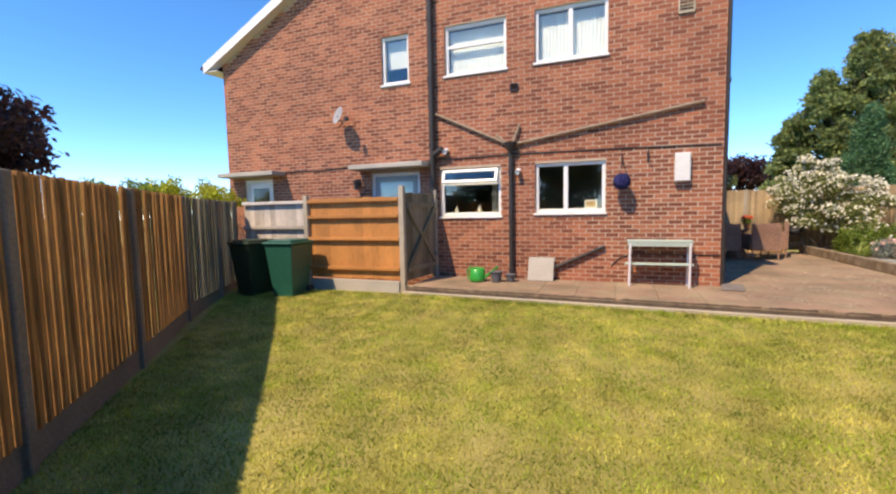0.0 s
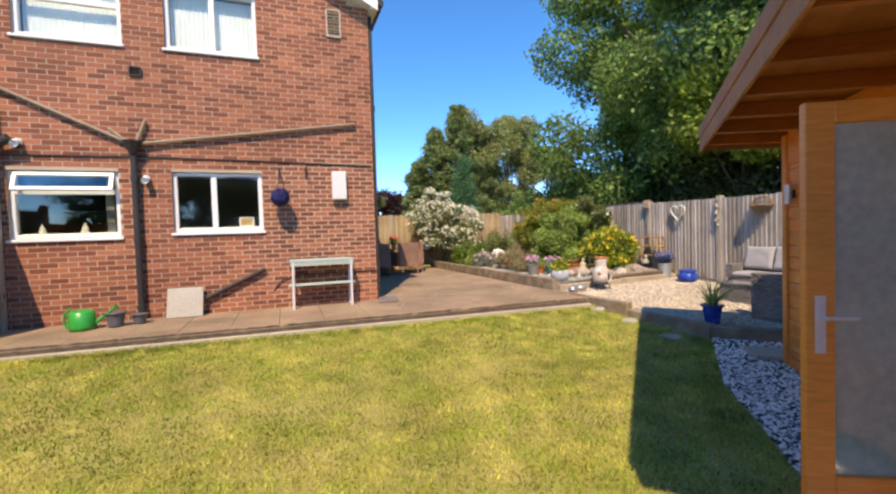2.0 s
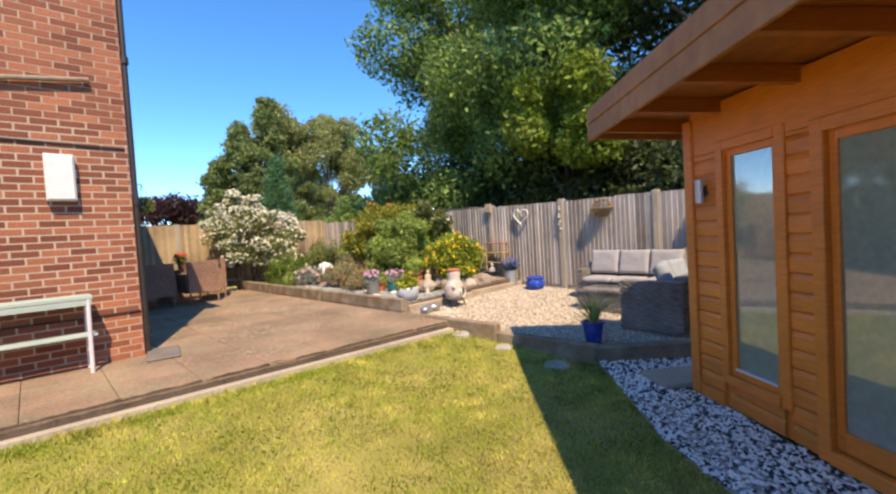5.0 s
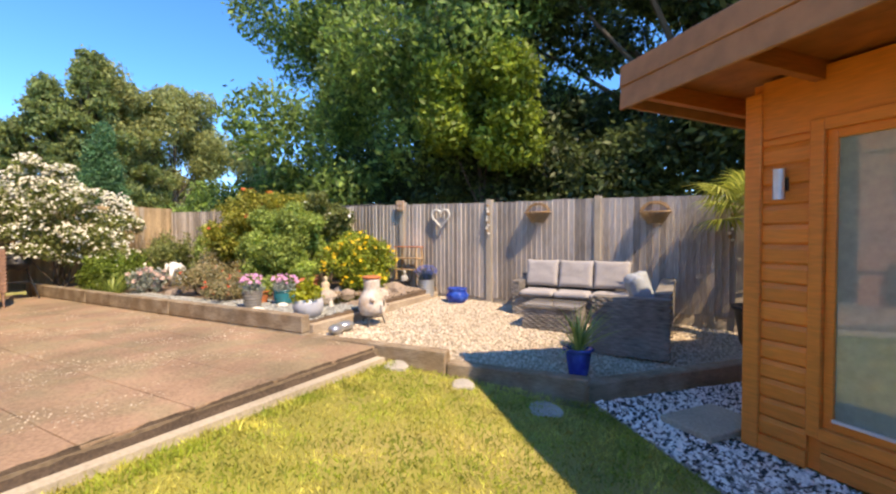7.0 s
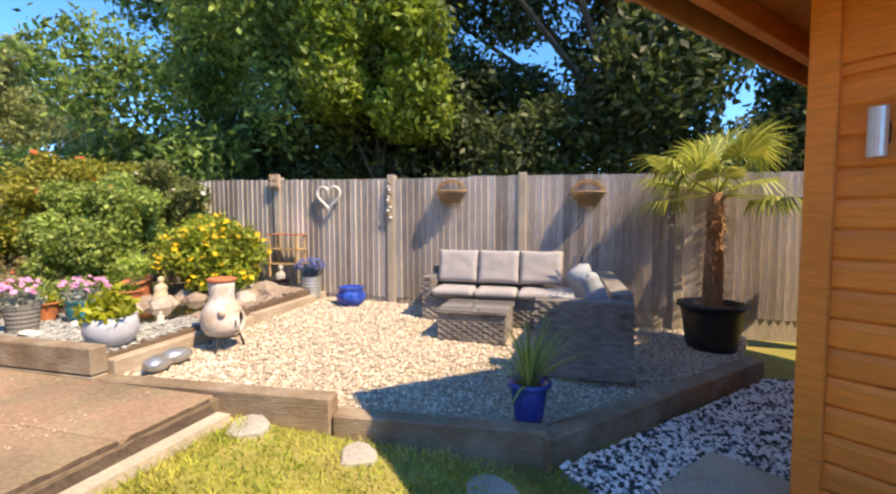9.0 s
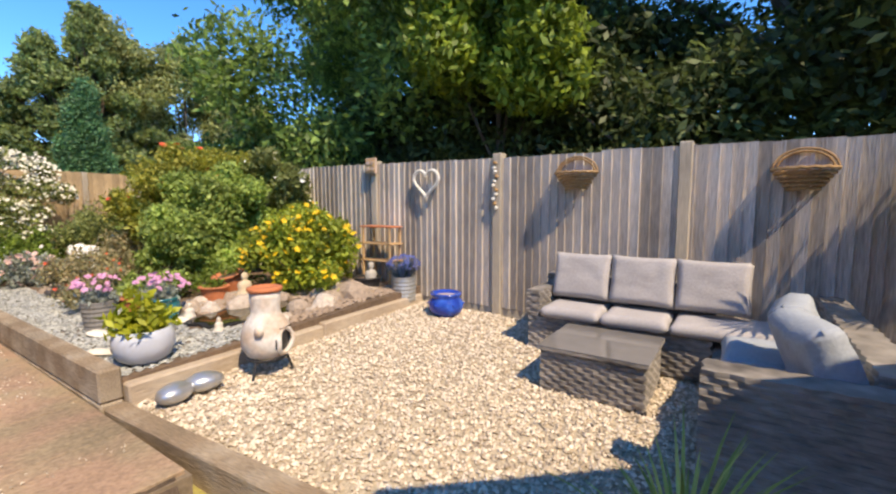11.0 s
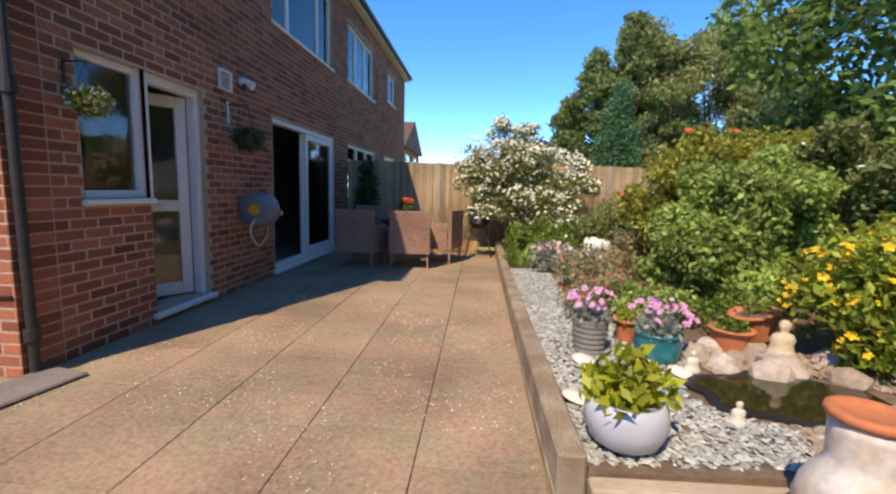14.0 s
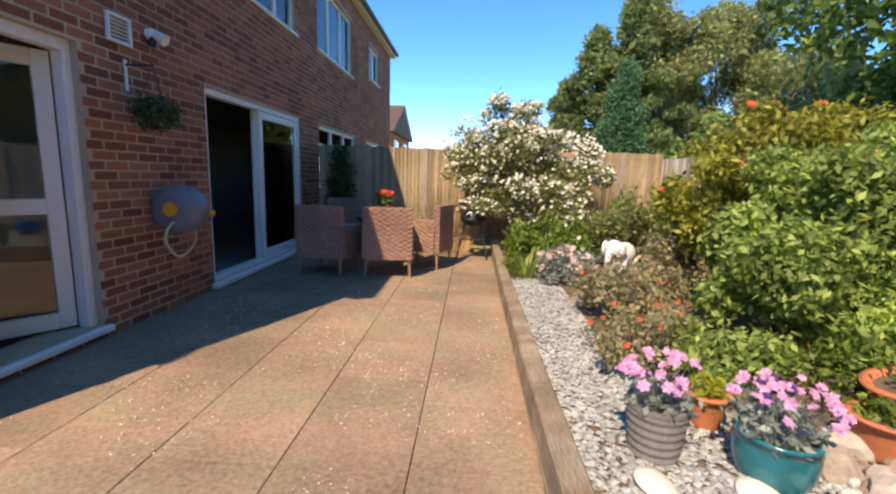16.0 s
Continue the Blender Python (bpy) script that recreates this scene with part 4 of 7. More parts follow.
box_m = material("meter_white", (0.74, 0.73, 0.70), 0.5, 0.9, 1.05, 2, 20, 0.03)
mb = thing("meter_box", "white plastic meter box on the brick wall", "meter box", Matrix.Translation((0.69, 7.9, 2.19)))
part("body", bx((0, 0, 0), (0.24, 0.1, 0.48), 0.008), box_m, mb)
part("lid", bx((0.012, -0.012, 0.012), (0.228, 0.0, 0.468), 0.006), box_m, mb)
beige = material("beige_plastic", (0.55, 0.48, 0.36), 0.6, 0.9, 1.1, 2, 20, 0.03)


def louvre(m, w, h, mat, label, n=6):
    t = thing("wall_vent", label, "vent", m)
    bm = bmesh.new()
    for lo, hi in (((0, -0.03, 0), (0.02, 0, h)), ((w - 0.02, -0.03, 0), (w, 0, h)), ((0.02, -0.03, 0), (w - 0.02, 0, 0.02)), ((0.02, -0.03, h - 0.02), (w - 0.02, 0, h))):
        box(bm, lo, hi, bevel=0.003)
    part("frame", bm, mat, t)
    for k in range(n):
        z = 0.02 + (h - 0.04) * (k + 0.5) / n
        part("slat", bx((0.02, -0.026, -0.004), (w - 0.02, 0.0, 0.004), m=Matrix.Translation((0, 0, z)) @ Matrix.Rotation(radians(35), 4, "X")), mat, t)
    return t
louvre(Matrix.Translation((0.70, 7.994, 4.94)), 0.24, 0.46, beige, "beige louvred vent high on the gable wall", 8)
louvre(Matrix.Translation((-2.14, 7.994, 4.02)), 0.16, 0.14, M["dark_metal"], "small dark vent on the gable wall", 3)
louvre(Matrix.Translation((1.416, 10.18, 2.66)) @ Matrix.Rotation(radians(90), 4, "Z"), 0.23, 0.21, M["upvc"], "small white louvred vent beside the door", 6)


def lantern(m, label):
    t = thing("wall_light", label, "lamp", m)
    part("back_plate", bx((-0.04, -0.02, -0.06), (0.04, 0, 0.1), 0.004), M["dark_metal"], t)
    part("arm", rod(bmesh.new(), (0, -0.02, 0.06), (0, -0.13, 0.08), 0.012), M["dark_metal"], t)
    b = lathe([(0.0, 0.1), (0.09, 0.06), (0.095, 0.05), (0.06, 0.045), (0.05, -0.1), (0.055, -0.12), (0, -0.13)], 10)
    h = part("lantern", b, M["dark_metal"], t)
    h.location = (0, -0.14, -0.02)
    return t
lantern(Matrix.Translation((-5.55, 7.99, 2.42)), "black wall lantern beside the back door")


def flood(m, label):
    t = thing("security_light", label, "lamp", m)
    part("base", rod(bmesh.new(), (0, 0, 0), (0, -0.05, 0), 0.045, seg=14), M["upvc"], t)
    h = part("lamp_head", lathe([(0, 0.0), (0.035, 0.0), (0.05, 0.1), (0.045, 0.1), (0, 0.07)], 14), M["upvc"], t)
    h.matrix_basis = Matrix.Translation((0.0, -0.06, 0)) @ Matrix.Rotation(radians(120), 4, "X")
    part("sensor", rod(bmesh.new(), (0, -0.03, -0.1), (0, -0.05, -0.02), 0.03, seg=12), M["black"], t)
    return t
flood(Matrix.Translation((-1.98, 7.99, 2.52)), "small grey-white security light with a sensor")
flood(Matrix.Translation((-3.45, 7.99, 3.0)), "white floodlight beside the soil stack")
flood(Matrix.Translation((1.42, 10.62, 2.83)) @ Matrix.Rotation(radians(90), 4, "Z"), "white spotlight on the shaded brick wall")

# hanging blue ball of flowers
M["blue_petal"] = material("blue_petals", (0.02, 0.022, 0.12), 0.8, 0.7, 1.3, 3, 20, 0.1, rand="island")
ball = thing("hanging_ball", "dark blue artificial flower ball hanging from a hook", "hanging basket", Matrix.Translation((-0.14, 7.78, 2.22)))
rb = np.random.default_rng(5)
dv = rb.normal(size=(420, 3))
dv /= np.linalg.norm(dv, axis=1)[:, None]
vs, fs = [], []
for d in dv:
    u = np.cross(d, rb.normal(size=3))
    u /= np.linalg.norm(u)
    w = np.cross(d, u)
    p = d * 0.135
    k = len(vs)
    vs += [p + u * 0.022, p + w * 0.022 + d * 0.012, p - u * 0.022, p - w * 0.022 + d * 0.012]
    fs.append((k, k + 1, k + 2, k + 3))
o = soup("petals", vs, fs, M["blue_petal"], ball)
tagged(o, kind="stuff")
part("core", lathe([(0, -0.13), (0.08, -0.1), (0.125, 0), (0.08, 0.1), (0, 0.13)], 14), M["blue_petal"], ball)
bm = bmesh.new()
for k in range(3):
    a = k * math.tau / 3
    rod(bm, (0.1 * math.cos(a), 0.1 * math.sin(a), 0.09), (0, 0, 0.36), 0.004, seg=5)
part("chain", bm, M["dark_metal"], ball)
bm = rod(rod(bmesh.new(), (0, 0.215, 0.30), (0, 0.215, 0.5), 0.012), (0, 0.21, 0.47), (0, 0, 0.37), 0.008)
part("hook", bm, M["dark_metal"], ball)
hk = thing("wall_hook", "rusty empty hanging hook on the bricks", "hook", Matrix.Translation((0.28, 7.99, 2.65)))
part("plate", bx((-0.015, -0.012, -0.1), (0.015, 0, 0.1), 0.003), M["dark_metal"], hk)
part("arm", rod(bmesh.new(), (0, -0.01, 0.06), (0, -0.2, 0.02), 0.008), M["dark_metal"], hk)

# bench-shelf
mint = material("mint_paint", (0.42, 0.52, 0.46), 0.6, 0.8, 1.1, 2.5, 20, 0.1, streak=(1, 6, 6))
white_leg = material("white_paint", (0.72, 0.68, 0.70), 0.6, 0.85, 1.05, 3, 30, 0.1)
bench = thing("bench", "mint-green slatted bench on white metal legs by the wall", "bench", Matrix.Translation((0.0, 7.62, 0.43)))
for k in range(3):
    part("top_slat", bx((-0.04, 0.0 + k * 0.1, 0.74), (0.96, 0.09 + k * 0.1, 0.78), 0.005), mint, bench)
part("apron", bx((-0.03, 0.005, 0.68), (0.95, 0.03, 0.737), 0.003), mint, bench)
for k in range(2):
    part("shelf_slat", bx((-0.06, 0.02 + k * 0.12, 0.36), (0.98, 0.12 + k * 0.12, 0.385), 0.004), mint, bench)
for x in (0.0, 0.91):
    for y in (0.02, 0.26):
        part("leg", rod(bmesh.new(), (x, y - (0.03 if y < 0.1 else -0.01), 0.0), (x + 0.01, y, 0.74), 0.02, seg=8), white_leg, bench)

# leaning slab, can, pots at the wall foot
tagged(part("leaning_slab", bx((0, 0, 0), (0.48, 0.05, 0.46), 0.008), M["concrete"]), "square concrete paving slab leaning on the wall", "slab").matrix_world = Matrix.Translation((-1.78, 7.74, 0.435)) @ Matrix.Rotation(radians(-22), 4, "X")
green = material("green_plastic", (0.01, 0.32, 0.05), 0.35, 0.9, 1.1, 2, 10, 0.02)
can = thing("watering_can", "bright green plastic watering can on the patio", "watering can", Matrix.Translation((-2.66, 7.42, 0.432)))
part("body", lathe([(0, 0), (0.14, 0), (0.15, 0.05), (0.14, 0.24), (0.1, 0.26), (0.09, 0.25), (0, 0.25)], 18), green, can, smooth=True)
bm = rod(bmesh.new(), (0.12, 0, 0.06), (0.36, 0, 0.26), 0.025, 0.014)
rod(bm, (0.36, 0, 0.26), (0.39, 0, 0.28), 0.02, 0.045)
part("spout", bm, green, can)
bm = bmesh.new()
pv = [(-0.1 - 0.1 * math.sin(k * math.pi / 6), 0, 0.15 + 0.14 * math.cos(k * math.pi / 6)) for k in range(7)]
for a, b in zip(pv, pv[1:]):
    rod(bm, a, b, 0.014, seg=7)
part("handle", bm, green, can)


def pot(name, label, x, y, z, r, h, mat, taper=0.75, rim=0.02, belly=0.0, category="plant pot", ribs=0):
    t = thing(name, label, category, Matrix.Translation((x, y, z)))
    prof = [(0, 0), (r * taper * 0.98, 0)]
    for k in range(1, 13 if ribs else 7):
        f = k / (12 if ribs else 6)
        rr = r * (taper + (1 - taper) * f) + belly * math.sin(f * math.pi)
        prof.append((rr + (0.006 * (k % 2) if ribs else 0), h * f * 0.92))
    prof += [(r + rim, h * 0.92), (r + rim, h), (r - 0.015, h), (r - 0.03, h * 0.88), (0, h * 0.86)]
    part("pot", lathe(prof, 24), mat, t, smooth=not ribs)
    part("soil", lathe([(0, h * 0.885), (r - 0.028, h * 0.88)], 16), M["soil"], t)
    return t
pg = material("grey_glaze", (0.10, 0.11, 0.13), 0.4, 0.8, 1.2, 3, 20, 0.05)
pot("plant_pot", "dark grey pot with a drooping plant by the downpipe", -2.3, 7.45, 0.432, 0.11, 0.2, pg)
pot("plant_pot", "small dark grey pot by the downpipe", -2.05, 7.55, 0.432, 0.09, 0.14, pg)

# gate between the post and the house
gate = thing("gate", "old dark-stained boarded side gate with a crossed brace", "gate", Matrix.Translation((-3.82, 6.74, 0.0)) @ Matrix.Rotation(radians(85), 4, "Z"))
for k in range(9):
    part("board", bx((0.02 + k * 0.125, -0.01, 0.5), (0.14 + k * 0.125, 0.012, 2.12 + 0.01 * math.sin(k * 2)), 0.003), M["fence_old"], gate)
for z in (0.7, 1.9):
    part("rail", bx((0.02, -0.045, z - 0.045), (1.14, -0.012, z + 0.045), 0.004), M["fence_old"], gate)
for a, b in (((0.06, -0.05, 0.75), (1.1, -0.05, 1.85)), ((0.06, -0.05, 1.85), (1.1, -0.05, 0.75))):
    bm = bx((0, -0.015, -0.045), ((Vector(b) - Vector(a)).length, 0.015, 0.045), 0.003)
    o = part("brace", bm, M["fence_old"], gate)
    o.matrix_basis = Matrix.Translation(a) @ Matrix.Rotation(-math.atan2(b[2] - a[2], b[0] - a[0]), 4, "Y")

# wheelie bins
teal = material("bin_green", (0.012, 0.10, 0.07), 0.4, 0.85, 1.15, 2, 12, 0.03)
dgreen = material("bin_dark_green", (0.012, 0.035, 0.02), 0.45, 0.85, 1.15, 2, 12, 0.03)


def wheelie(x, y, rz, mat, lid, label):
    t = thing("wheelie_bin", label, "wheelie bin", pose(x, y, 0.22, 0, 0, rz), group="wheelie bins")
    bm = bmesh.new()
    lo = [(-0.2, -0.24), (0.2, -0.24), (0.2, 0.22), (-0.2, 0.22)]
    hi = [(-0.28, -0.33), (0.28, -0.33), (0.28, 0.33), (-0.28, 0.33)]
    a = [bm.verts.new((*p, 0.03)) for p in lo]
    b = [bm.verts.new((*p, 0.95)) for p in hi]
    c = [bm.verts.new((p[0] * 1.05, p[1] * 1.05, 1.0)) for p in hi]
    bm.faces.new(a[::-1])
    for p, q in ((a, b), (b, c)):
        for k in range(4):
            bm.faces.new((p[k], p[(k + 1) % 4], q[(k + 1) % 4], q[k]))
    bm.faces.new(c)
    bmesh.ops.bevel(bm, geom=list(bm.edges), offset=0.012, segments=1, affect="EDGES")
    part("body", bm, mat, t)
    bm = bx((-0.31, -0.37, 1.0), (0.31, 0.36, 1.05), 0.02)
    box(bm, (-0.26, -0.3, 1.045), (0.26, 0.28, 1.085), bevel=0.02)
    part("lid", bm, lid, t)
    part("handle", rod(bmesh.new(), (-0.22, 0.4, 0.98), (0.22, 0.4, 0.98), 0.016), lid, t)
    for s in (-1, 1):
        part("wheel", rod(bmesh.new(), (s * 0.2, 0.26, 0.1), (s * 0.26, 0.26, 0.1), 0.1, seg=18), M["black"], t)
    return t
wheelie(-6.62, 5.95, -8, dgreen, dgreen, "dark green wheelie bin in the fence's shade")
wheelie(-5.88, 6.05, 5, teal, teal, "teal green wheelie bin half in shade")

# ---- trees ----
def leaf_cloud(name, blobs, n, size, mat, parent, seed, hollow=0.55, droop=0.3):
    rg = np.random.default_rng(seed)
    vol = np.array([b[1][0] * b[1][1] * b[1][2] for b in blobs]) ** 0.75
    pick = rg.choice(len(blobs), n, p=vol / vol.sum())
    c = np.array([b[0] for b in blobs], float)[pick]
    r = np.array([b[1] for b in blobs], float)[pick]
    d = rg.normal(size=(n, 3))
    d /= np.linalg.norm(d, axis=1)[:, None]
    rad = (hollow ** 3 + (1 - hollow ** 3) * rg.random(n)) ** (1 / 3)
    # clumps: pull leaves towards twig ends
    bump = 1 + 0.22 * np.sin(d[:, 0] * 9 + pick) * np.sin(d[:, 1] * 8 + 2 * pick) * np.sin(d[:, 2] * 7)
    p = c + d * r * (rad * bump)[:, None]
    p += rg.normal(size=(n, 3)) * size * 0.8
    u = rg.normal(size=(n, 3))
    u /= np.linalg.norm(u, axis=1)[:, None]
    w = d * 0.6 + rg.normal(size=(n, 3)) * 0.7 + np.array([0, 0, 0.3])
    v = np.cross(w, u)
    v /= np.linalg.norm(v, axis=1)[:, None] + 1e-9
    s = size * rg.uniform(0.6, 1.4, n)[:, None]
    verts = np.stack([p - u * s, p - v * s * 0.45, p + u * s, p + v * s * 0.45], 1).reshape(-1, 3)
    faces = np.arange(4 * n).reshape(n, 4)
    return soup(name, verts, faces, mat, parent)


def foliage(name, a, b, light=0.48):
    return material(name, a, 0.55, 0.55, 1.45, 0.9, 4, 0, rand="island", spread=0.35, tint=b, through_light=light)


M["bark"] = material("bark", (0.13, 0.10, 0.075), 0.95, 0.6, 1.3, 2, 16, 0.8, streak=(4, 4, 0.6))
LEAF = {
    "oak": foliage("oak_leaves", (0.11, 0.20, 0.06), (0.27, 0.40, 0.09)),
    "lime": foliage("lime_leaves", (0.16, 0.26, 0.035), (0.30, 0.38, 0.055)),
    "fir": foliage("conifer_needles", (0.12, 0.18, 0.07), (0.26, 0.32, 0.10)),
    "cypress": foliage("cypress_needles", (0.07, 0.19, 0.085), (0.12, 0.27, 0.12)),
    "willow": foliage("feathery_leaves", (0.25, 0.29, 0.11), (0.36, 0.38, 0.14)),
    "plum": foliage("plum_leaves", (0.045, 0.018, 0.022), (0.08, 0.03, 0.03)),
    # dark greens; for crowns and thickets behind the fence, shade put into the colour
    "dark": foliage("dark_and_shaded_leaves", (0.042, 0.07, 0.024), (0.10, 0.14, 0.045)),
}


def tree(name, label, base, height, blobs, leaf, n, size, seed, trunk=0.22, hollow=0.5):
    t = thing(name, label, "tree", Matrix.Translation(base))
    b = Vector(base)
    bm = bmesh.new()
    top = Vector((0.1, 0.1, height * 0.75))
    rod(bm, (0, 0, -0.3), (0.05, 0, height * 0.35), trunk, trunk * 0.75)
    rod(bm, (0.05, 0, height * 0.33), top, trunk * 0.75, trunk * 0.2)
    for c, r in blobs[::3]:
        e = Vector(c) - b
        s = Vector((0.05, 0, min(height * 0.4, max(0.5, e.z * 0.5))))
        rod(bm, s, e, trunk * 0.35, trunk * 0.08, seg=6)
    part("trunk", bm, M["bark"], t)
    o = leaf_cloud("crown", [(tuple(Vector(c) - b), r) for c, r in blobs], n, size, LEAF[leaf], t, seed, hollow)
    tagged(o, kind="stuff")
    return t


rt = random.Random(3)


def scatter(center, spread, count, r0, r1):
    return [((center[0] + rt.uniform(-1, 1) * spread[0], center[1] + rt.uniform(-1, 1) * spread[1], center[2] + rt.uniform(-1, 1) * spread[2]),
             (rt.uniform(r0, r1), rt.uniform(r0, r1), rt.uniform(r0, r1) * 0.8)) for _ in range(count)]


def spire(at, top, r0):
    """Tiers of drooping branch ends round a stem, narrowing upwards."""
    out = []
    z = 0.8
    while z < top:
        r = r0 * (1 - (z / top) ** 1.6) + 0.12
        for k in range(9):
            a = rt.uniform(0, math.tau)
            q = r * rt.uniform(0.45, 1.2)
            s = rt.uniform(0.20, 0.46)
            out.append(((at[0] + q * math.cos(a), at[1] + q * math.sin(a), z + rt.uniform(-0.2, 0.2)), (s, s, s * rt.uniform(0.4, 0.8))))
        z += 0.34
    return out


tree("tree", "tall broadleaf tree with a dense sunlit crown behind the fence", (12.5, 9.5, 0.2), 10, scatter((11.6, 10.4, 6.4), (2.7, 4.2, 3.7), 70, 0.8, 1.5), "oak", 130000, 0.078, 11, 0.3)
# counterpart of the sunlit crown, with shade painted into its leaves
tree("tree", "tall broadleaf tree behind the fence, its dense crown's shade put into the leaf colour", (13, 3, 0.2), 10, scatter((12.2, 3.0, 6.0), (2.6, 4.4, 3.8), 60, 0.8, 1.5), "dark", 110000, 0.085, 12, 0.3)
tree("tree", "young tree with yellow-green leaves leaning over the fence", (10.2, 7.6, 0.2), 5, scatter((9.8, 7.4, 4.3), (0.8, 1.1, 1.0), 12, 0.45, 0.75), "lime", 16000, 0.07, 13, 0.1)
tree("hedge_tree", "dark thicket behind the fence, its shade put into the leaf colour", (10.4, 5, 0.2), 4, scatter((10.4, 4.5, 2.6), (0.5, 6.5, 0.9), 26, 0.6, 1.0), "dark", 30000, 0.07, 14, 0.12)
tree("hedge_tree", "green thicket behind the back corner of the fence", (9.4, 15, 0.2), 3.5, scatter((9.6, 15.2, 2.2), (0.8, 2.4, 0.8), 16, 0.5, 0.9), "oak", 16000, 0.07, 24, 0.1)
tree("tree", "feathery light green young tree behind the far corner", (13.5, 17.5, 0.2), 5.2, scatter((13.5, 17.5, 3.4), (2.0, 1.8, 1.7), 26, 0.5, 1.0), "willow", 26000, 0.085, 26, 0.12)
tree("conifer", "tall ragged conifer beyond the far fence", (11.4, 28.6, 0.3), 9.0, spire((11.4, 28.4), 10.3, 2.3) + spire((13.2, 29.2), 9.6, 2.3) + spire((9.7, 28.4), 8.6, 2.0) + spire((8.7, 29), 6.4, 1.5), "fir", 95000, 0.10, 15, 0.2)
tree("tree", "feathery pale green tree beyond the far fence", (15.5, 29, 0.3), 9, scatter((15.0, 29.3, 5.9), (3.8, 1.4, 3.6), 80, 0.6, 1.2), "willow", 80000, 0.10, 16, 0.18)
tree("cypress", "dense green columnar cypress beyond the far fence", (9.2, 22.5, 0.3), 5.0, [((9.2 + 0.12 * math.sin(k * 2.3), 22.5, 1.4 + 0.42 * k), (1.15 - 0.085 * k, 1.1 - 0.085 * k, 0.62)) for k in range(10)], "cypress", 26000, 0.06, 17, 0.12)
tree("plum_tree", "dark purple-leaved tree in the distance", (8.3, 39, 0.3), 5.5, scatter((8.3, 39, 3.6), (1.8, 1.2, 1.2), 12, 0.8, 1.3), "plum", 7000, 0.14, 18, 0.2)
tree("tree", "dark broad tree beyond the brown fence", (-17.8, 6.3, 0.1), 7, scatter((-17.8, 6.3, 4.5), (2.3, 2.3, 2.1), 30, 0.8, 1.4), "plum", 24000, 0.12, 19, 0.25)
for k, (x, y) in enumerate(((-9, -15), (-3.5, -16), (2, -15.5), (7.5, -16))):
    tree("tree", "dark leafy tree closing the far side of the lawn", (x, y, 0), 6.5, scatter((x, y, 4.0), (2.4, 1.2, 2.0), 22, 0.8, 1.4), "dark", 9000, 0.14, 130 + k, 0.2)

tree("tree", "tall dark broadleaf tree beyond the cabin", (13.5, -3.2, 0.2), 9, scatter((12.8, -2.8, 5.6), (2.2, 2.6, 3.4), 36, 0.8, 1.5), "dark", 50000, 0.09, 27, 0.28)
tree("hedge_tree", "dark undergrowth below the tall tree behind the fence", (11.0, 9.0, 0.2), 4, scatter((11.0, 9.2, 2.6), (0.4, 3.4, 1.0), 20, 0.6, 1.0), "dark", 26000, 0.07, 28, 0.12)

# ---- terrace furniture ----
M["rattan"] = material("grey_rattan", (0.225, 0.205, 0.185), 0.65, 0.35, 1.65, 3, 1.6, 0.5, streak=(6, 6, 26))
M["cushion"] = material("grey_cushion", (0.38, 0.36, 0.36), 0.95, 0.85, 1.1, 3, 60, 0.25)
M["cushion_blue"] = material("blue_grey_cushion", (0.33, 0.37, 0.42), 0.95, 0.85, 1.1, 3, 60, 0.25)
M["table_glass"] = material("tinted_glass_top", (0.16, 0.15, 0.14), 0.08, 0.9, 1.1, 2, 10, 0.0, spec=0.8)


def woven(name, lo, hi, parent, mat, pitch=0.028):
    """A woven block: a core with flat bands that bulge round it, staggered course by course."""
    lo, hi = Vector(lo), Vector(hi)
    v, f = [], []
    n = max(1, int((hi.z - lo.z) / pitch))
    pitch = (hi.z - lo.z) / n
    m = 0
    for c in range(n):
        z0, z1 = lo.z + c * pitch, lo.z + (c + 0.85) * pitch
        ring = []
        for (ax, ay), (bx_, by_), (ox, oy) in (((lo.x, lo.y), (hi.x, lo.y), (0, -1)), ((hi.x, lo.y), (hi.x, hi.y), (1, 0)), ((hi.x, hi.y), (lo.x, hi.y), (0, 1)), ((lo.x, hi.y), (lo.x, lo.y), (-1, 0))):
            L_ = math.hypot(bx_ - ax, by_ - ay)
            k_n = max(2, int(L_ / 0.05))
            for k in range(k_n):
                t = k / k_n
                b = 0.010 * (1 if (k + c) % 2 else -0.3) - 0.008
                ring.append((ax + (bx_ - ax) * t + ox * b, ay + (by_ - ay) * t + oy * b))
        k0, m = len(v), len(ring)
        v += [(x, y, z0) for x, y in ring] + [(x, y, z1) for x, y in ring]
        f += [(k0 + i, k0 + (i + 1) % m, k0 + m + (i + 1) % m, k0 + m + i) for i in range(m)]
        if c:
            p0 = k0 - m
            f += [(p0 + i, p0 + (i + 1) % m, k0 + (i + 1) % m, k0 + i) for i in range(m)]
    f.append(tuple(range(len(v) - m, len(v))))
    return soup(name, v, f, mat, parent)


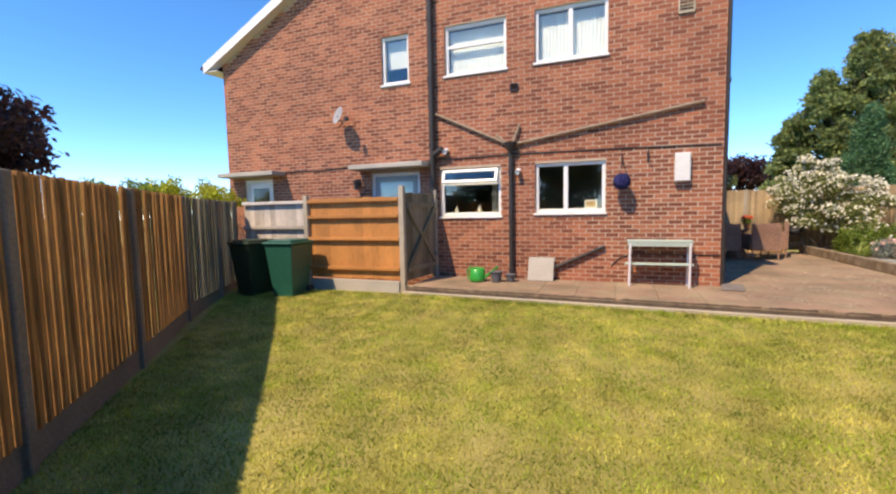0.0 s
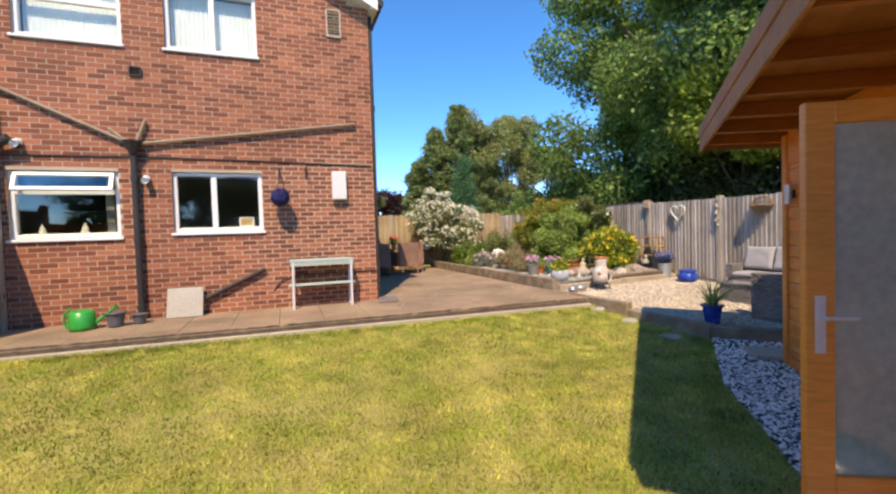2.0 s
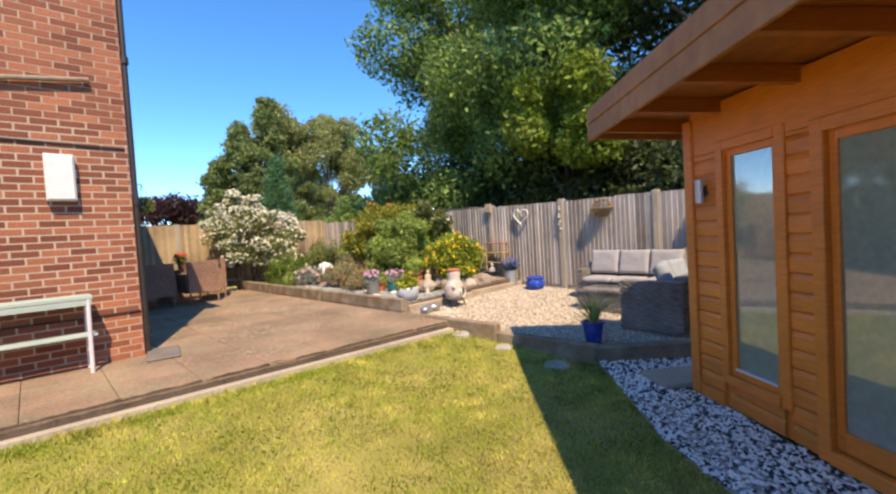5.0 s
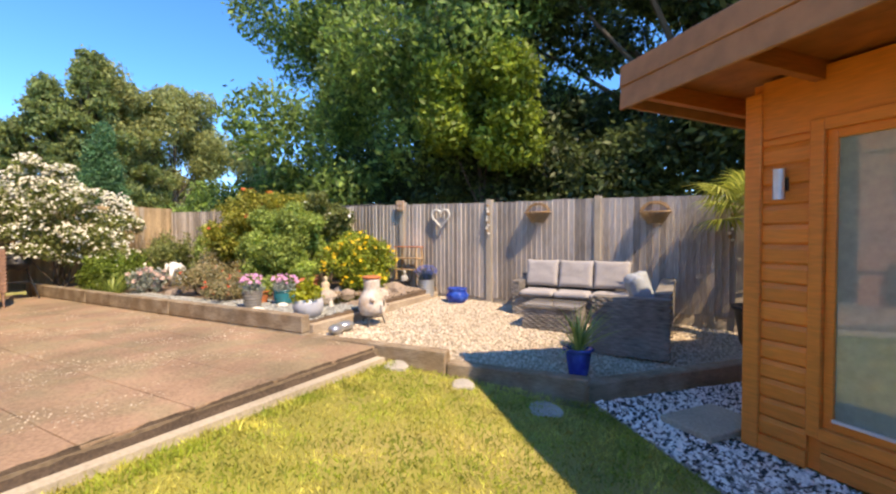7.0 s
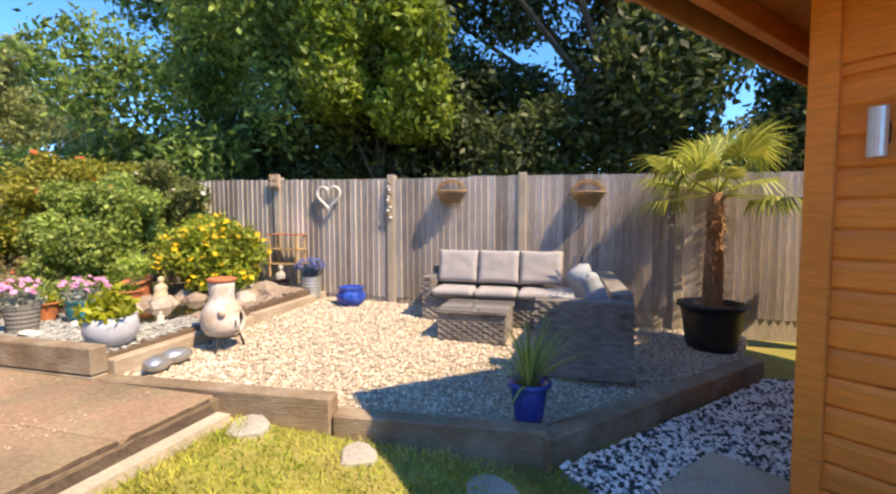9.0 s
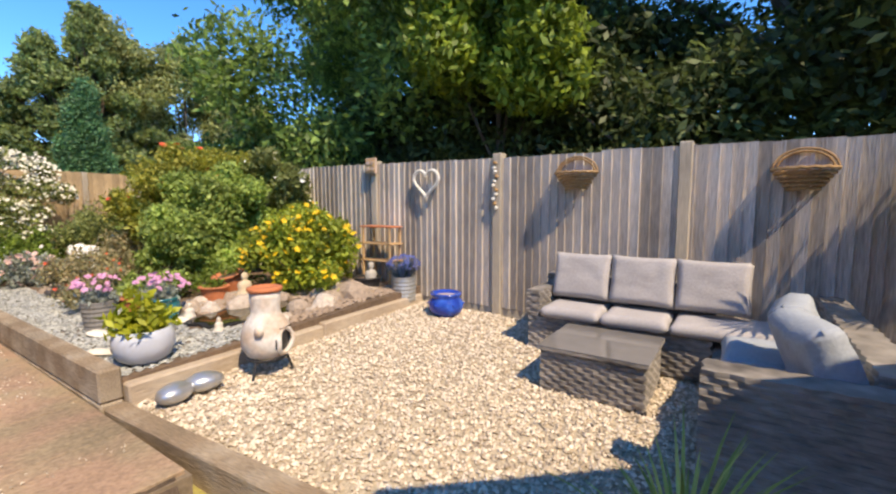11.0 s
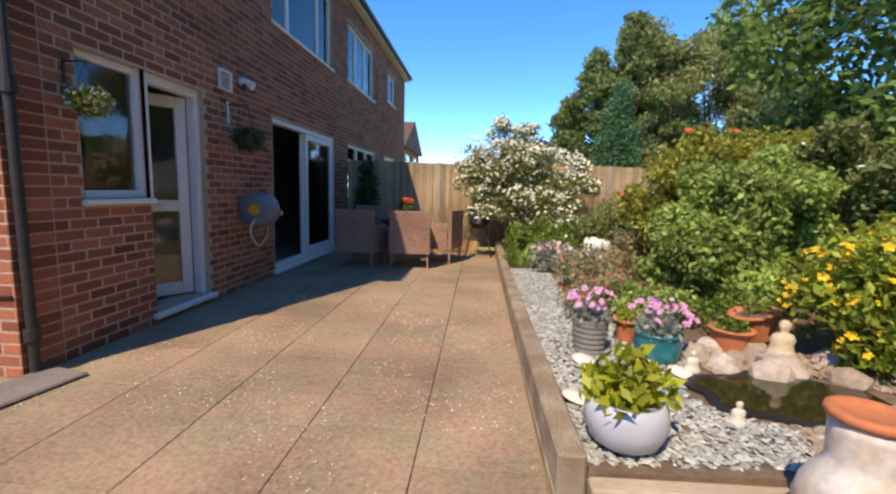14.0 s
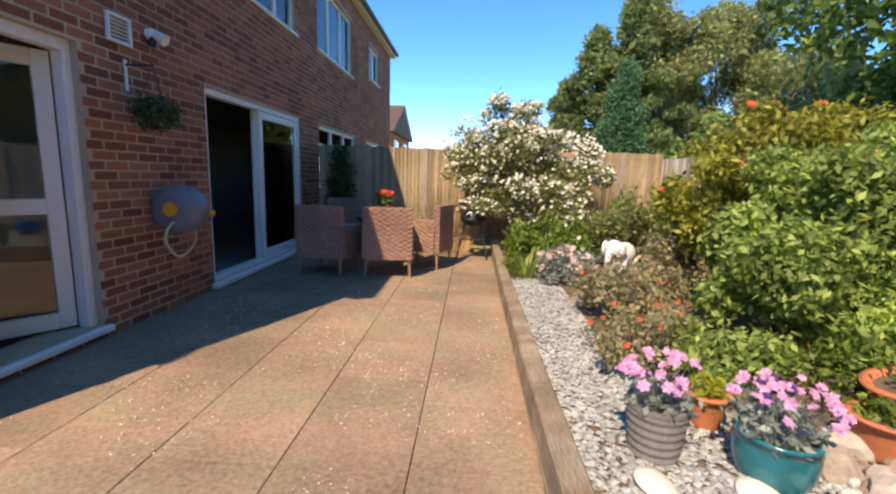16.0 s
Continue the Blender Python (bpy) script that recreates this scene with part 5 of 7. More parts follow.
def cushion(name, size, m, mat, label, parent=None, seed=0):
    """A soft box, fuller in the middle, with a piped seam and creases."""
    sx, sy, sz = size
    bm = bmesh.new()
    bmesh.ops.create_grid(bm, x_segments=18, y_segments=18, size=0.5)
    for v in bm.verts:
        x, y = v.co.x * 2, v.co.y * 2
        full = (1 - abs(x) ** 9) * (1 - abs(y) ** 9)
        w = noise.noise((x * 1.6 + seed, y * 1.6, seed)) * 0.5 + abs(noise.noise((x * 3.5 + y * 2 + seed, y * 2.2, seed + 7))) * 0.7
        v.co = Vector((v.co.x * sx * (1 - 0.05 * (1 - y * y)), v.co.y * sy * (1 - 0.05 * (1 - x * x)), sz * (0.5 * max(full, 0) ** 0.35 * (1 + w * 0.3) + 0.02)))
    top = list(bm.faces)
    r = bmesh.ops.duplicate(bm, geom=top)
    for q in r["geom"]:
        if isinstance(q, bmesh.types.BMVert):
            q.co.z = -q.co.z
    bmesh.ops.remove_doubles(bm, verts=bm.verts, dist=0.012)
    bmesh.ops.recalc_face_normals(bm, faces=bm.faces)
    ob = part(name, bm, mat, parent, smooth=True)
    if parent:
        ob.matrix_basis = m
    else:
        ob.matrix_world = m
        tagged(ob, label, "cushion", group="sofa cushions")
    return ob


TG = 0.33
sofa = thing("sofa", "grey woven rattan sofa against the fence", "sofa", Matrix.Translation((0, 0, TG)))
woven("seat_base", (7.08, 4.36, 0.03), (7.66, 5.70, 0.33), sofa, M["rattan"])
woven("backrest", (7.50, 4.36, 0.33), (7.66, 5.70, 0.64), sofa, M["rattan"])
woven("arm", (7.08, 5.60, 0.33), (7.50, 5.72, 0.55), sofa, M["rattan"])
for k in range(3):
    cushion("seat_cushion", (0.52, 0.49, 0.09), Matrix.Translation((7.28, 5.35 - k * 0.48, TG + 0.38)), M["cushion"], "flat grey seat cushion on the rattan sofa", seed=k)
    cushion("back_cushion", (0.40, 0.50, 0.10), Matrix.Translation((7.42, 5.36 - k * 0.485, TG + 0.65)) @ Matrix.Rotation(radians(-74), 4, "Y"), M["cushion"], "plump grey back cushion on the rattan sofa", seed=k + 5)
sofa2 = thing("sofa", "grey woven rattan corner sofa with its back to the cabin", "sofa", Matrix.Translation((0, 0, TG - 0.04)))
woven("seat_base", (5.90, 3.66, 0.03), (7.66, 4.35, 0.33), sofa2, M["rattan"])
woven("backrest", (5.90, 3.62, 0.33), (7.66, 3.78, 0.66), sofa2, M["rattan"])
woven("arm", (5.73, 3.63, 0.03), (5.90, 4.35, 0.62), sofa2, M["rattan"])
for k in range(3):
    cushion("seat_cushion", (0.56, 0.50, 0.13), Matrix.Translation((6.20 + k * 0.53, 4.06, TG + 0.36)), M["cushion_blue"] if k < 2 else M["cushion"], "flat blue-grey seat cushion on the corner sofa", seed=k + 9)
for x, y, a, b in ((6.10, 3.93, 16, 66), (6.50, 3.95, -8, 70)):
    cushion("scatter_cushion", (0.44, 0.42, 0.16), Matrix.Translation((x, y, TG + 0.58)) @ Matrix.Rotation(radians(a), 4, "Z") @ Matrix.Rotation(radians(b), 4, "X"), M["cushion_blue"], "leaning blue-grey cushion on the corner sofa", seed=a)
tab = thing("coffee_table", "low grey rattan coffee table with a tinted glass top", "table", Matrix.Translation((0, 0, TG)))
woven("body", (6.40, 4.66, 0.02), (7.0, 5.32, 0.31), tab, M["rattan"])
part("glass_top", bx((6.38, 4.64, 0.318), (7.02, 5.34, 0.326), 0.003), M["table_glass"], tab, "smoky glass top")
bm = bmesh.new()
for lo, hi in (((6.38, 4.64, 0.295), (7.02, 4.67, 0.316)), ((6.38, 5.31, 0.295), (7.02, 5.34, 0.316)), ((6.38, 4.67, 0.295), (6.41, 5.31, 0.316)), ((6.99, 4.67, 0.295), (7.02, 5.31, 0.316))):
    box(bm, lo, hi, bevel=0.004)
part("rim", bm, M["rattan"], tab)
for x in (6.42, 6.98):
    for y in (4.67, 5.31):
        part("leg", bx((x - 0.02, y - 0.02, -0.03), (x + 0.02, y + 0.02, 0.02), 0.003), M["black"], tab)

# chiminea
clay = material("pale_clay", (0.66, 0.62, 0.57), 0.85, 0.75, 1.15, 4, 30, 0.2, tint=(0.56, 0.43, 0.33))
terracotta = material("terracotta", (0.52, 0.17, 0.07), 0.8, 0.8, 1.15, 3, 30, 0.15)
chim = thing("chiminea", "sooty pale clay chiminea on a black stand", "chiminea", Matrix.Translation((5.46, 6.98, terrace_z(5.46, 6.98) - 0.01)) @ Matrix.Rotation(radians(-66), 4, "Z"))
prof = [(0.0, 0.115), (0.08, 0.115), (0.13, 0.14), (0.165, 0.20), (0.17, 0.27), (0.155, 0.34), (0.122, 0.40), (0.100, 0.43), (0.098, 0.46), (0.103, 0.54), (0.104, 0.585), (0.075, 0.585), (0.07, 0.5)]
bm = lathe(prof, 28)
cut = [f for f in bm.faces if (lambda c: c.x > 0.07 and c.y ** 2 + (c.z - 0.238) ** 2 < 0.09 ** 2)(f.calc_center_median())]
bmesh.ops.delete(bm, geom=cut, context="FACES")
part("body", bm, clay, chim, smooth=True)
part("soot", lathe([(0, 0.14), (0.12, 0.16), (0.145, 0.22), (0.14, 0.3), (0.0, 0.36)], 20), M["black"], chim)
part("top_rim", lathe([(0.07, 0.585), (0.112, 0.585), (0.120, 0.597), (0.117, 0.612), (0.095, 0.618), (0.085, 0.608), (0, 0.606)], 24), terracotta, chim, "terracotta rim", smooth=True)
for s in (-1, 1):
    h = part("lug", lathe([(0, -0.04), (0.03, -0.02), (0.03, 0.02), (0, 0.04)], 10), clay, chim, smooth=True)
    h.location = (0.05, s * 0.16, 0.34)
part("mouth_lip", tube(bmesh.new(), [(0.152 - 0.02 * abs(math.sin(k * math.tau / 20)), 0.088 * math.cos(k * math.tau / 20), 0.238 + 0.088 * math.sin(k * math.tau / 20)) for k in range(20)], 0.017, 8, True), clay, chim, smooth=True)
bm = bmesh.new()
for k in range(16):
    a, b = k * math.tau / 16, (k + 1) * math.tau / 16
    rod(bm, (0.13 * math.cos(a), 0.13 * math.sin(a), 0.12), (0.13 * math.cos(b), 0.13 * math.sin(b), 0.12), 0.01, seg=5)
part("ring", bm, M["black"], chim)
for k in range(3):
    a = k * math.tau / 3 + 0.5
    part("leg", rod(bmesh.new(), (0.13 * math.cos(a), 0.13 * math.sin(a), 0.12), (0.17 * math.cos(a), 0.17 * math.sin(a), 0.0), 0.009, seg=6), M["black"], chim)
silver = material("silver_pebble", (0.50, 0.51, 0.52), 0.3, 0.9, 1.1, 3, 30, 0.03, metal=0.7)
for x, y, a in ((4.87, 7.03, 20), (5.05, 7.05, -15)):
    o = tagged(part("silver_pebble", lathe([(0, 0), (0.07, 0.012), (0.105, 0.05), (0.095, 0.085), (0.05, 0.11), (0, 0.118)], 20), silver, smooth=True), "smooth silver pebble ornament on the shingle", "ornament", group="silver pebbles")
    o.matrix_world = Matrix.Translation((x, y, terrace_z(x, y) - 0.005)) @ Matrix.Rotation(radians(a), 4, "Z") @ Matrix.Diagonal((1.15, 0.85, 1, 1))

# blue glazed strawberry pot
cobalt = material("cobalt_glaze", (0.012, 0.05, 0.36), 0.15, 0.75, 1.25, 4, 15, 0.05, tint=(0.03, 0.11, 0.5))
bp_ = thing("glazed_pot", "squat cobalt-blue glazed pot on the shingle", "plant pot", Matrix.Translation((7.42, 6.78, terrace_z(7.42, 6.78) - 0.01)))
part("pot", lathe([(0, 0), (0.13, 0.0), (0.175, 0.05), (0.185, 0.11), (0.17, 0.155), (0.148, 0.18), (0.148, 0.195), (0.168, 0.225), (0.168, 0.236), (0.14, 0.238), (0.13, 0.15), (0.0, 0.13)], 26), cobalt, bp_, smooth=True)
part("soil", lathe([(0, 0.205), (0.1365, 0.2)], 20), M["bed_board"], bp_, "dry tan filling")
for k in range(6):
    a = k * math.tau / 6
    h = part("lug", lathe([(0.0, 0), (0.012, 0.0), (0.018, 0.04), (0.012, 0.04), (0, 0.02)], 10), cobalt, bp_, smooth=True)
    h.matrix_basis = Matrix.Translation((0.165 * math.cos(a), 0.165 * math.sin(a), 0.1)) @ Matrix.Rotation(a, 4, "Z") @ Matrix.Rotation(radians(30), 4, "Y")

# spiky plant in a blue pot
M["spike"] = material("spiky_leaves", (0.22, 0.33, 0.07), 0.5, 0.8, 1.2, 3, 20, 0, rand="island", spread=0.25, tint=(0.42, 0.47, 0.13), through_light=0.3)


def spray(name, n, length, width, up0, up1, mat, parent, seed, bend=0.35, base=0.02, z=0.0):
    """Narrow arching leaves from one point: many strips, one mesh."""
    rg = np.random.default_rng(seed)
    v, f = [], []
    for _ in range(n):
        a, el, L_ = rg.uniform(0, math.tau), radians(rg.uniform(up0, up1)), length * rg.uniform(0.65, 1.1)
        d = np.array([math.cos(a), math.sin(a), 0])
        s = np.array([-d[1], d[0], 0])
        p = d * base * rg.random() + np.array([0, 0, z])
        k0 = len(v)
        for i in range(5):
            t = i / 4
            w = width * (1 - t) ** 0.7 * (0.6 + 0.4 * min(1, t * 4))
            v += [p - s * w / 2, p + s * w / 2]
            e = el - bend * t * 2
            p = p + (d * math.cos(e) + np.array([0, 0, math.sin(e)])) * L_ / 4
        f += [(k0 + 2 * i, k0 + 2 * i + 1, k0 + 2 * i + 3, k0 + 2 * i + 2) for i in range(4)]
    o = soup(name, v, f, mat, parent)
    return tagged(o, kind="stuff")
sp = pot("plant_pot", "cobalt-blue pot with a spiky green plant on the terrace corner", 4.99, 4.33, 0.305, 0.115, 0.24, cobalt, 0.72)
spray("leaves", 64, 0.50, 0.022, 15, 88, M["spike"], sp, 4, z=0.2)

# fan palm in a black tub
tub = pot("palm_tub", "fan palm with a shaggy trunk in a black tub", 7.12, 2.73, terrace_z(7.1, 2.7) - 0.01, 0.28, 0.45, M["black"], 0.78, 0.03, category="potted palm")
fib = material("palm_fibre", (0.34, 0.19, 0.10), 0.95, 0.6, 1.3, 4, 25, 0.6)
part("trunk", lathe([(0.085, 0.38), (0.09, 0.5), (0.075, 0.8), (0.075, 1.1), (0.08, 1.35), (0.06, 1.5), (0, 1.55)], 14, wobble=0.012), fib, tub)
for k in range(14):
    spray("trunk_fibres", 34, 0.20, 0.022, -35, 75, fib, tub, 60 + k, base=0.06, z=0.42 + 0.075 * k)
fr_mat = material("palm_fan", (0.24, 0.32, 0.05), 0.5, 0.8, 1.2, 3, 20, 0, rand="island", spread=0.25, tint=(0.45, 0.45, 0.10), through_light=0.35)
rg = np.random.default_rng(8)
for k in range(17):
    a, el = k * 2.4 + rg.uniform(-.2, .2), radians(rg.uniform(-18, 65))
    L_ = rg.uniform(0.35, 0.55)
    d = Vector((math.cos(a) * math.cos(el), math.sin(a) * math.cos(el), math.sin(el)))
    s0 = Vector((0, 0, 1.5))
    hub = s0 + d * L_
    fr = part("frond", rod(bmesh.new(), s0, hub, 0.011, 0.006, seg=5), fr_mat, tub)
    side = d.cross(Vector((0, 0, 1))).normalized()
    v, f = [], []
    for j in range(26):
        t = radians(-105 + 210 * j / 25)
        dd = (d * math.cos(t) + side * math.sin(t)).normalized()
        ll = 0.48 * (0.7 + 0.3 * math.cos(t)) * rg.uniform(0.85, 1.05)
        tip = hub + dd * ll + Vector((0, 0, -0.10 - 0.09 * abs(math.sin(t))))
        w = dd.cross(side.cross(d)).normalized() * 0.014
        mid = hub + dd * ll * 0.55 + Vector((0, 0, -0.01))
        k0 = len(v)
        v += [hub, mid - w, mid + w, tip]
        f += [(k0, k0 + 1, k0 + 3, k0 + 2)]
    tagged(soup("blade", v, f, fr_mat, fr), kind="stuff")

# things on the fence
twine = material("white_twine", (0.72, 0.68, 0.60), 0.9, 0.7, 1.1, 8, 50, 0.3)
hp = []
for k in range(40):
    t = k * math.tau / 40
    hp.append(Vector((0, 0.0108 * 16 * math.sin(t) ** 3, 0.0108 * (13 * math.cos(t) - 5 * math.cos(2 * t) - 2 * math.cos(3 * t) - math.cos(4 * t)))))
bm = tube(bmesh.new(), hp[1:20] + hp[21:], 0.02, 8, True)
tagged(part("heart_ornament", bm, twine), "white wicker heart hanging on the fence", "ornament").matrix_world = Matrix.Translation((7.71, 7.25, 1.85))
wick = material("wicker", (0.36, 0.22, 0.10), 0.9, 0.6, 1.3, 8, 40, 0.3)


def wall_basket(y, z):
    t = thing("wall_basket", "empty half-round wicker basket on the fence", "basket", Matrix.Translation((7.745, y, z)), group="fence baskets")
    for j in range(6):
        r, zz = 0.09 + 0.02 * j, -0.14 + 0.028 * j
        arc = [math.pi / 2 + k * math.pi / 16 for k in range(17)]
        part("wicker_band", tube(bmesh.new(), [(r * math.cos(a), r * math.sin(a), zz + 0.006 * (k % 2)) for k, a in enumerate(arc)], 0.014), wick, t)
    for rr in (0.19, 0.165):
        part("hoop", tube(bmesh.new(), [(0, rr * math.cos(k * math.pi / 16), rr * 0.8 * math.sin(k * math.pi / 16)) for k in range(17)], 0.009), wick, t, "twisted wicker hoop")
    part("moss_liner", lathe([(0, -0.13), (0.07, -0.11), (0.15, -0.01), (0, -0.02)], 14), fib, t)
    return t
wall_basket(5.53, 1.88)
wall_basket(3.88, 1.84)
for sy, sz in ((6.37, 2.02), (3.0, 1.92)):
    st = thing("shell_string", "string of pale shells hanging down a fence post", "ornament", Matrix.Translation((7.72, sy, sz)), group="shell strings")
    for k in range(11):
        o = part("shell", lathe([(0, -0.022), (0.024, -0.006), (0.02, 0.012), (0, 0.022)], 8), twine if k % 3 else wick, st)
        o.location = (0.01 * math.sin(k * 2.2), 0.018 * math.sin(k * 1.7), -0.046 * k)
pale = material("pale_pine", (0.50, 0.32, 0.16), 0.8, 0.8, 1.2, 3, 20, 0.15)
plq = thing("wall_plaque", "square pale pink patterned plaque on a fence post", "plaque", Matrix.Translation((7.70, 8.1, 1.98)))
pinkish = material("plaque_clay", (0.55, 0.40, 0.31), 0.85, 0.75, 1.15, 9, 40, 0.3)
part("tile", bx((0, -0.085, 0), (0.03, 0.085, 0.19), 0.005), pinkish, plq)
part("border", bx((-0.006, -0.075, 0.01), (0.0, 0.075, 0.18), 0.002), pale, plq)
for ky in (-0.034, 0.034):
    for kz in (0.058, 0.132):
        part("roundel", rod(bmesh.new(), (-0.014, ky, kz), (-0.006, ky, kz), 0.026, seg=12), pinkish, plq)
rk = thing("plant_stand", "small orange-brown wooden slatted plant stand by the fence", "shelf", Matrix.Translation((7.47, 7.6, 0.62)) @ Matrix.Scale(0.84, 4))
for y in (0, 0.5):
    for x in (0, 0.22):
        part("leg", bx((x, y, 0), (x + 0.03, y + 0.03, 0.86 if x else 0.86), 0.003), pale, rk)
for z in (0.36, 0.6, 0.84):
    for k in range(3):
        part("shelf_slat", bx((0.0 + k * 0.085, -0.04, z), (0.07 + k * 0.085, 0.57, z + 0.022), 0.003), terracotta if z > 0.8 else pale, rk)

# ---- planting bed ----
def bed_z(x, y):
    return 0.54 + 0.03 * (x - 4.6)


def petals(name, centres, size, mat, parent, seed, per=5):
    """Small flowers: a few petals each, facing mostly up and out."""
    rg = np.random.default_rng(seed)
    v, f = [], []
    for c in centres:
        nrm = np.array([rg.normal() * 0.5 - 0.3, rg.normal() * 0.5 - 0.5, 0.8])
        nrm /= np.linalg.norm(nrm)
        u = np.cross(nrm, rg.normal(size=3))
        u /= np.linalg.norm(u)
        w = np.cross(nrm, u)
        s = size * rg.uniform(0.7, 1.2)
        for k in range(per):
            a = k * math.tau / per
            d, e = u * math.cos(a) + w * math.sin(a), -u * math.sin(a) + w * math.cos(a)
            i = len(v)
            v += [c, c + d * s * 0.6 - e * s * 0.4 + nrm * s * 0.2, c + d * s + nrm * s * 0.1, c + d * s * 0.6 + e * s * 0.4 + nrm * s * 0.2]
            f.append((i, i + 1, i + 2, i + 3))
    return tagged(soup(name, v, f, mat, parent), kind="stuff")


def shell_points(blobs, n, seed, low=-0.2):
    rg = np.random.default_rng(seed)
    out = []
    while len(out) < n:
        c, r = blobs[rg.integers(len(blobs))]
        d = rg.normal(size=3)
        d /= np.linalg.norm(d)
        if d[2] < low or (d[0] > 0.5 and d[1] > 0.5):
            continue
        out.append(np.array(c) + d * np.array(r) * rg.uniform(0.98, 1.08))
    return out


def shrub(name, label, base, blobs, mat, n, size, seed, category="shrub", stems=9, hollow=0.45):
    t = thing(name, label, category, Matrix.Translation(base))
    b = Vector(base)
    bm = bmesh.new()
    rs = random.Random(seed)
    for k in range(stems):
        c, r = blobs[k % len(blobs)]
        e = Vector(c) - b + Vector([rs.uniform(-.5, .5) * q for q in r])
        s = Vector((rs.uniform(-.12, .12), rs.uniform(-.12, .12), 0))
        m = (s + e) / 2 + Vector((rs.uniform(-.1, .1), rs.uniform(-.1, .1), 0.05))
        rod(bm, s, m, 0.018, 0.012, seg=5)
        rod(bm, m, e, 0.012, 0.004, seg=5)
    part("stems", bm, M["bark"], t)
    lumps = []
    for c, r in blobs:      # break each mass into twiggy lumps
        lumps.append((c, tuple(q * 0.62 for q in r)))
        for k in range(9):
            d = Vector((rs.gauss(0, 1), rs.gauss(0, 1), rs.gauss(0, 1) + 0.25)).normalized()
            q = rs.uniform(0.24, 0.42)
            lumps.append((tuple(Vector(c) + Vector([d[i] * r[i] * rs.uniform(0.62, 0.88) for i in range(3)])), tuple(x * q for x in r)))
    blobs = lumps
    rel = [(tuple(Vector(c) - b), r) for c, r in blobs]
    tagged(leaf_cloud("leaves", rel, n, size, mat, t, seed, hollow), kind="stuff")
    return t, rel


LEAF.update({
    "hyp": foliage("hypericum_leaves", (0.21, 0.30, 0.035), (0.38, 0.43, 0.06)),
    "rose": foliage("rose_leaves", (0.22, 0.33, 0.07), (0.42, 0.52, 0.14)),
    "gold": foliage("golden_leaves", (0.29, 0.34, 0.05), (0.46, 0.42, 0.08)),
    "ramb": foliage("rambler_leaves", (0.17, 0.22, 0.065), (0.30, 0.33, 0.11)),
    "sage": foliage("sage_leaves", (0.32, 0.33, 0.15), (0.48, 0.38, 0.22)),
    "mint": foliage("fresh_leaves", (0.12, 0.20, 0.03), (0.22, 0.30, 0.05)),
    "limeplant": foliage("lime_heuchera", (0.32, 0.40, 0.025), (0.50, 0.50, 0.05)),
    "grey": foliage("silver_leaves", (0.32, 0.37, 0.31), (0.44, 0.49, 0.43)),
    "lav": foliage("lavender_leaves", (0.03, 0.12, 0.12), (0.06, 0.10, 0.25)),
    "straw": foliage("dry_stems", (0.38, 0.27, 0.15), (0.50, 0.38, 0.24)),
})
FL = {k: material(k + "_petals", c, 0.6, 0.9, 1.1, 3, 10, 0, rand="island", spread=0.15, tint=t, through_light=0.25) for k, c, t in (
    ("yellow", (0.80, 0.46, 0.01), (0.85, 0.60, 0.03)), ("white", (0.78, 0.76, 0.62), (0.82, 0.80, 0.72)), ("pink", (0.62, 0.26, 0.48), (0.75, 0.42, 0.60)),
    ("red", (0.62, 0.05, 0.03), (0.70, 0.14, 0.05)), ("blush", (0.70, 0.42, 0.38), (0.78, 0.55, 0.48)), ("violet", (0.06, 0.10, 0.32), (0.10, 0.14, 0.42)))}

# yellow St John's wort
bl = [((6.65, 8.4, 1.05), (0.42, 0.45, 0.42)), ((7.0, 8.4, 1.12), (0.5, 0.5, 0.45)), ((6.85, 8.65, 1.28), (0.5, 0.5, 0.38)), ((7.3, 8.55, 0.98), (0.35, 0.45, 0.42)), ((6.85, 8.15, 0.85), (0.45, 0.35, 0.32))]
t, rel = shrub("hypericum_bush", "rounded bush covered in bright yellow flowers", (6.95, 8.5, 0.6), bl, LEAF["hyp"], 15000, 0.032, 31)
petals("blossom", shell_points(rel, 420, 32, -0.5), 0.036, FL["yellow"], t, 33)
# tall green rose bush and golden climber behind
bl = [((6.25, 9.9, 1.15), (0.5, 0.5, 0.5)), ((6.8, 10.0, 1.35), (0.6, 0.6, 0.55)), ((6.55, 10.1, 1.7), (0.5, 0.5, 0.4)), ((7.05, 9.8, 1.75), (0.5, 0.5, 0.4)), ((6.6, 9.6, 0.95), (0.55, 0.4, 0.35))]
t, rel = shrub("rose_bush", "large leafy green rose bush", (6.45, 10.0, 0.58), bl, LEAF["rose"], 42000, 0.031, 34)
petals("blossom", shell_points(rel, 10, 35), 0.045, FL["red"], t, 36, 7)
bl = [((6.55, 10.9, 2.05), (0.5, 0.5, 0.42)), ((6.95, 10.8, 2.1), (0.6, 0.5, 0.40)), ((7.35, 10.4, 1.95), (0.4, 0.5, 0.42)), ((6.7, 11.0, 1.6), (0.65, 0.5, 0.5)), ((6.3, 11.0, 1.5), (0.4, 0.45, 0.45))]
t, rel = shrub("climbing_shrub", "golden-green climbing shrub dotted with orange-red blooms", (6.6, 11.0, 0.58), bl, LEAF["gold"], 17000, 0.034, 37)
petals("blossom", shell_points(rel, 22, 38), 0.05, FL["red"], t, 39, 7)
bl = [((7.5, 9.5, 1.75), (0.3, 0.5, 0.4)), ((7.5, 9.9, 2.1), (0.3, 0.4, 0.3)), ((7.55, 9.2, 1.4), (0.25, 0.4, 0.4))]
t, rel = shrub("climbing_rose", "pale climbing rose against the grey fence", (7.5, 9.6, 0.6), bl, LEAF["ramb"], 7000, 0.035, 40)
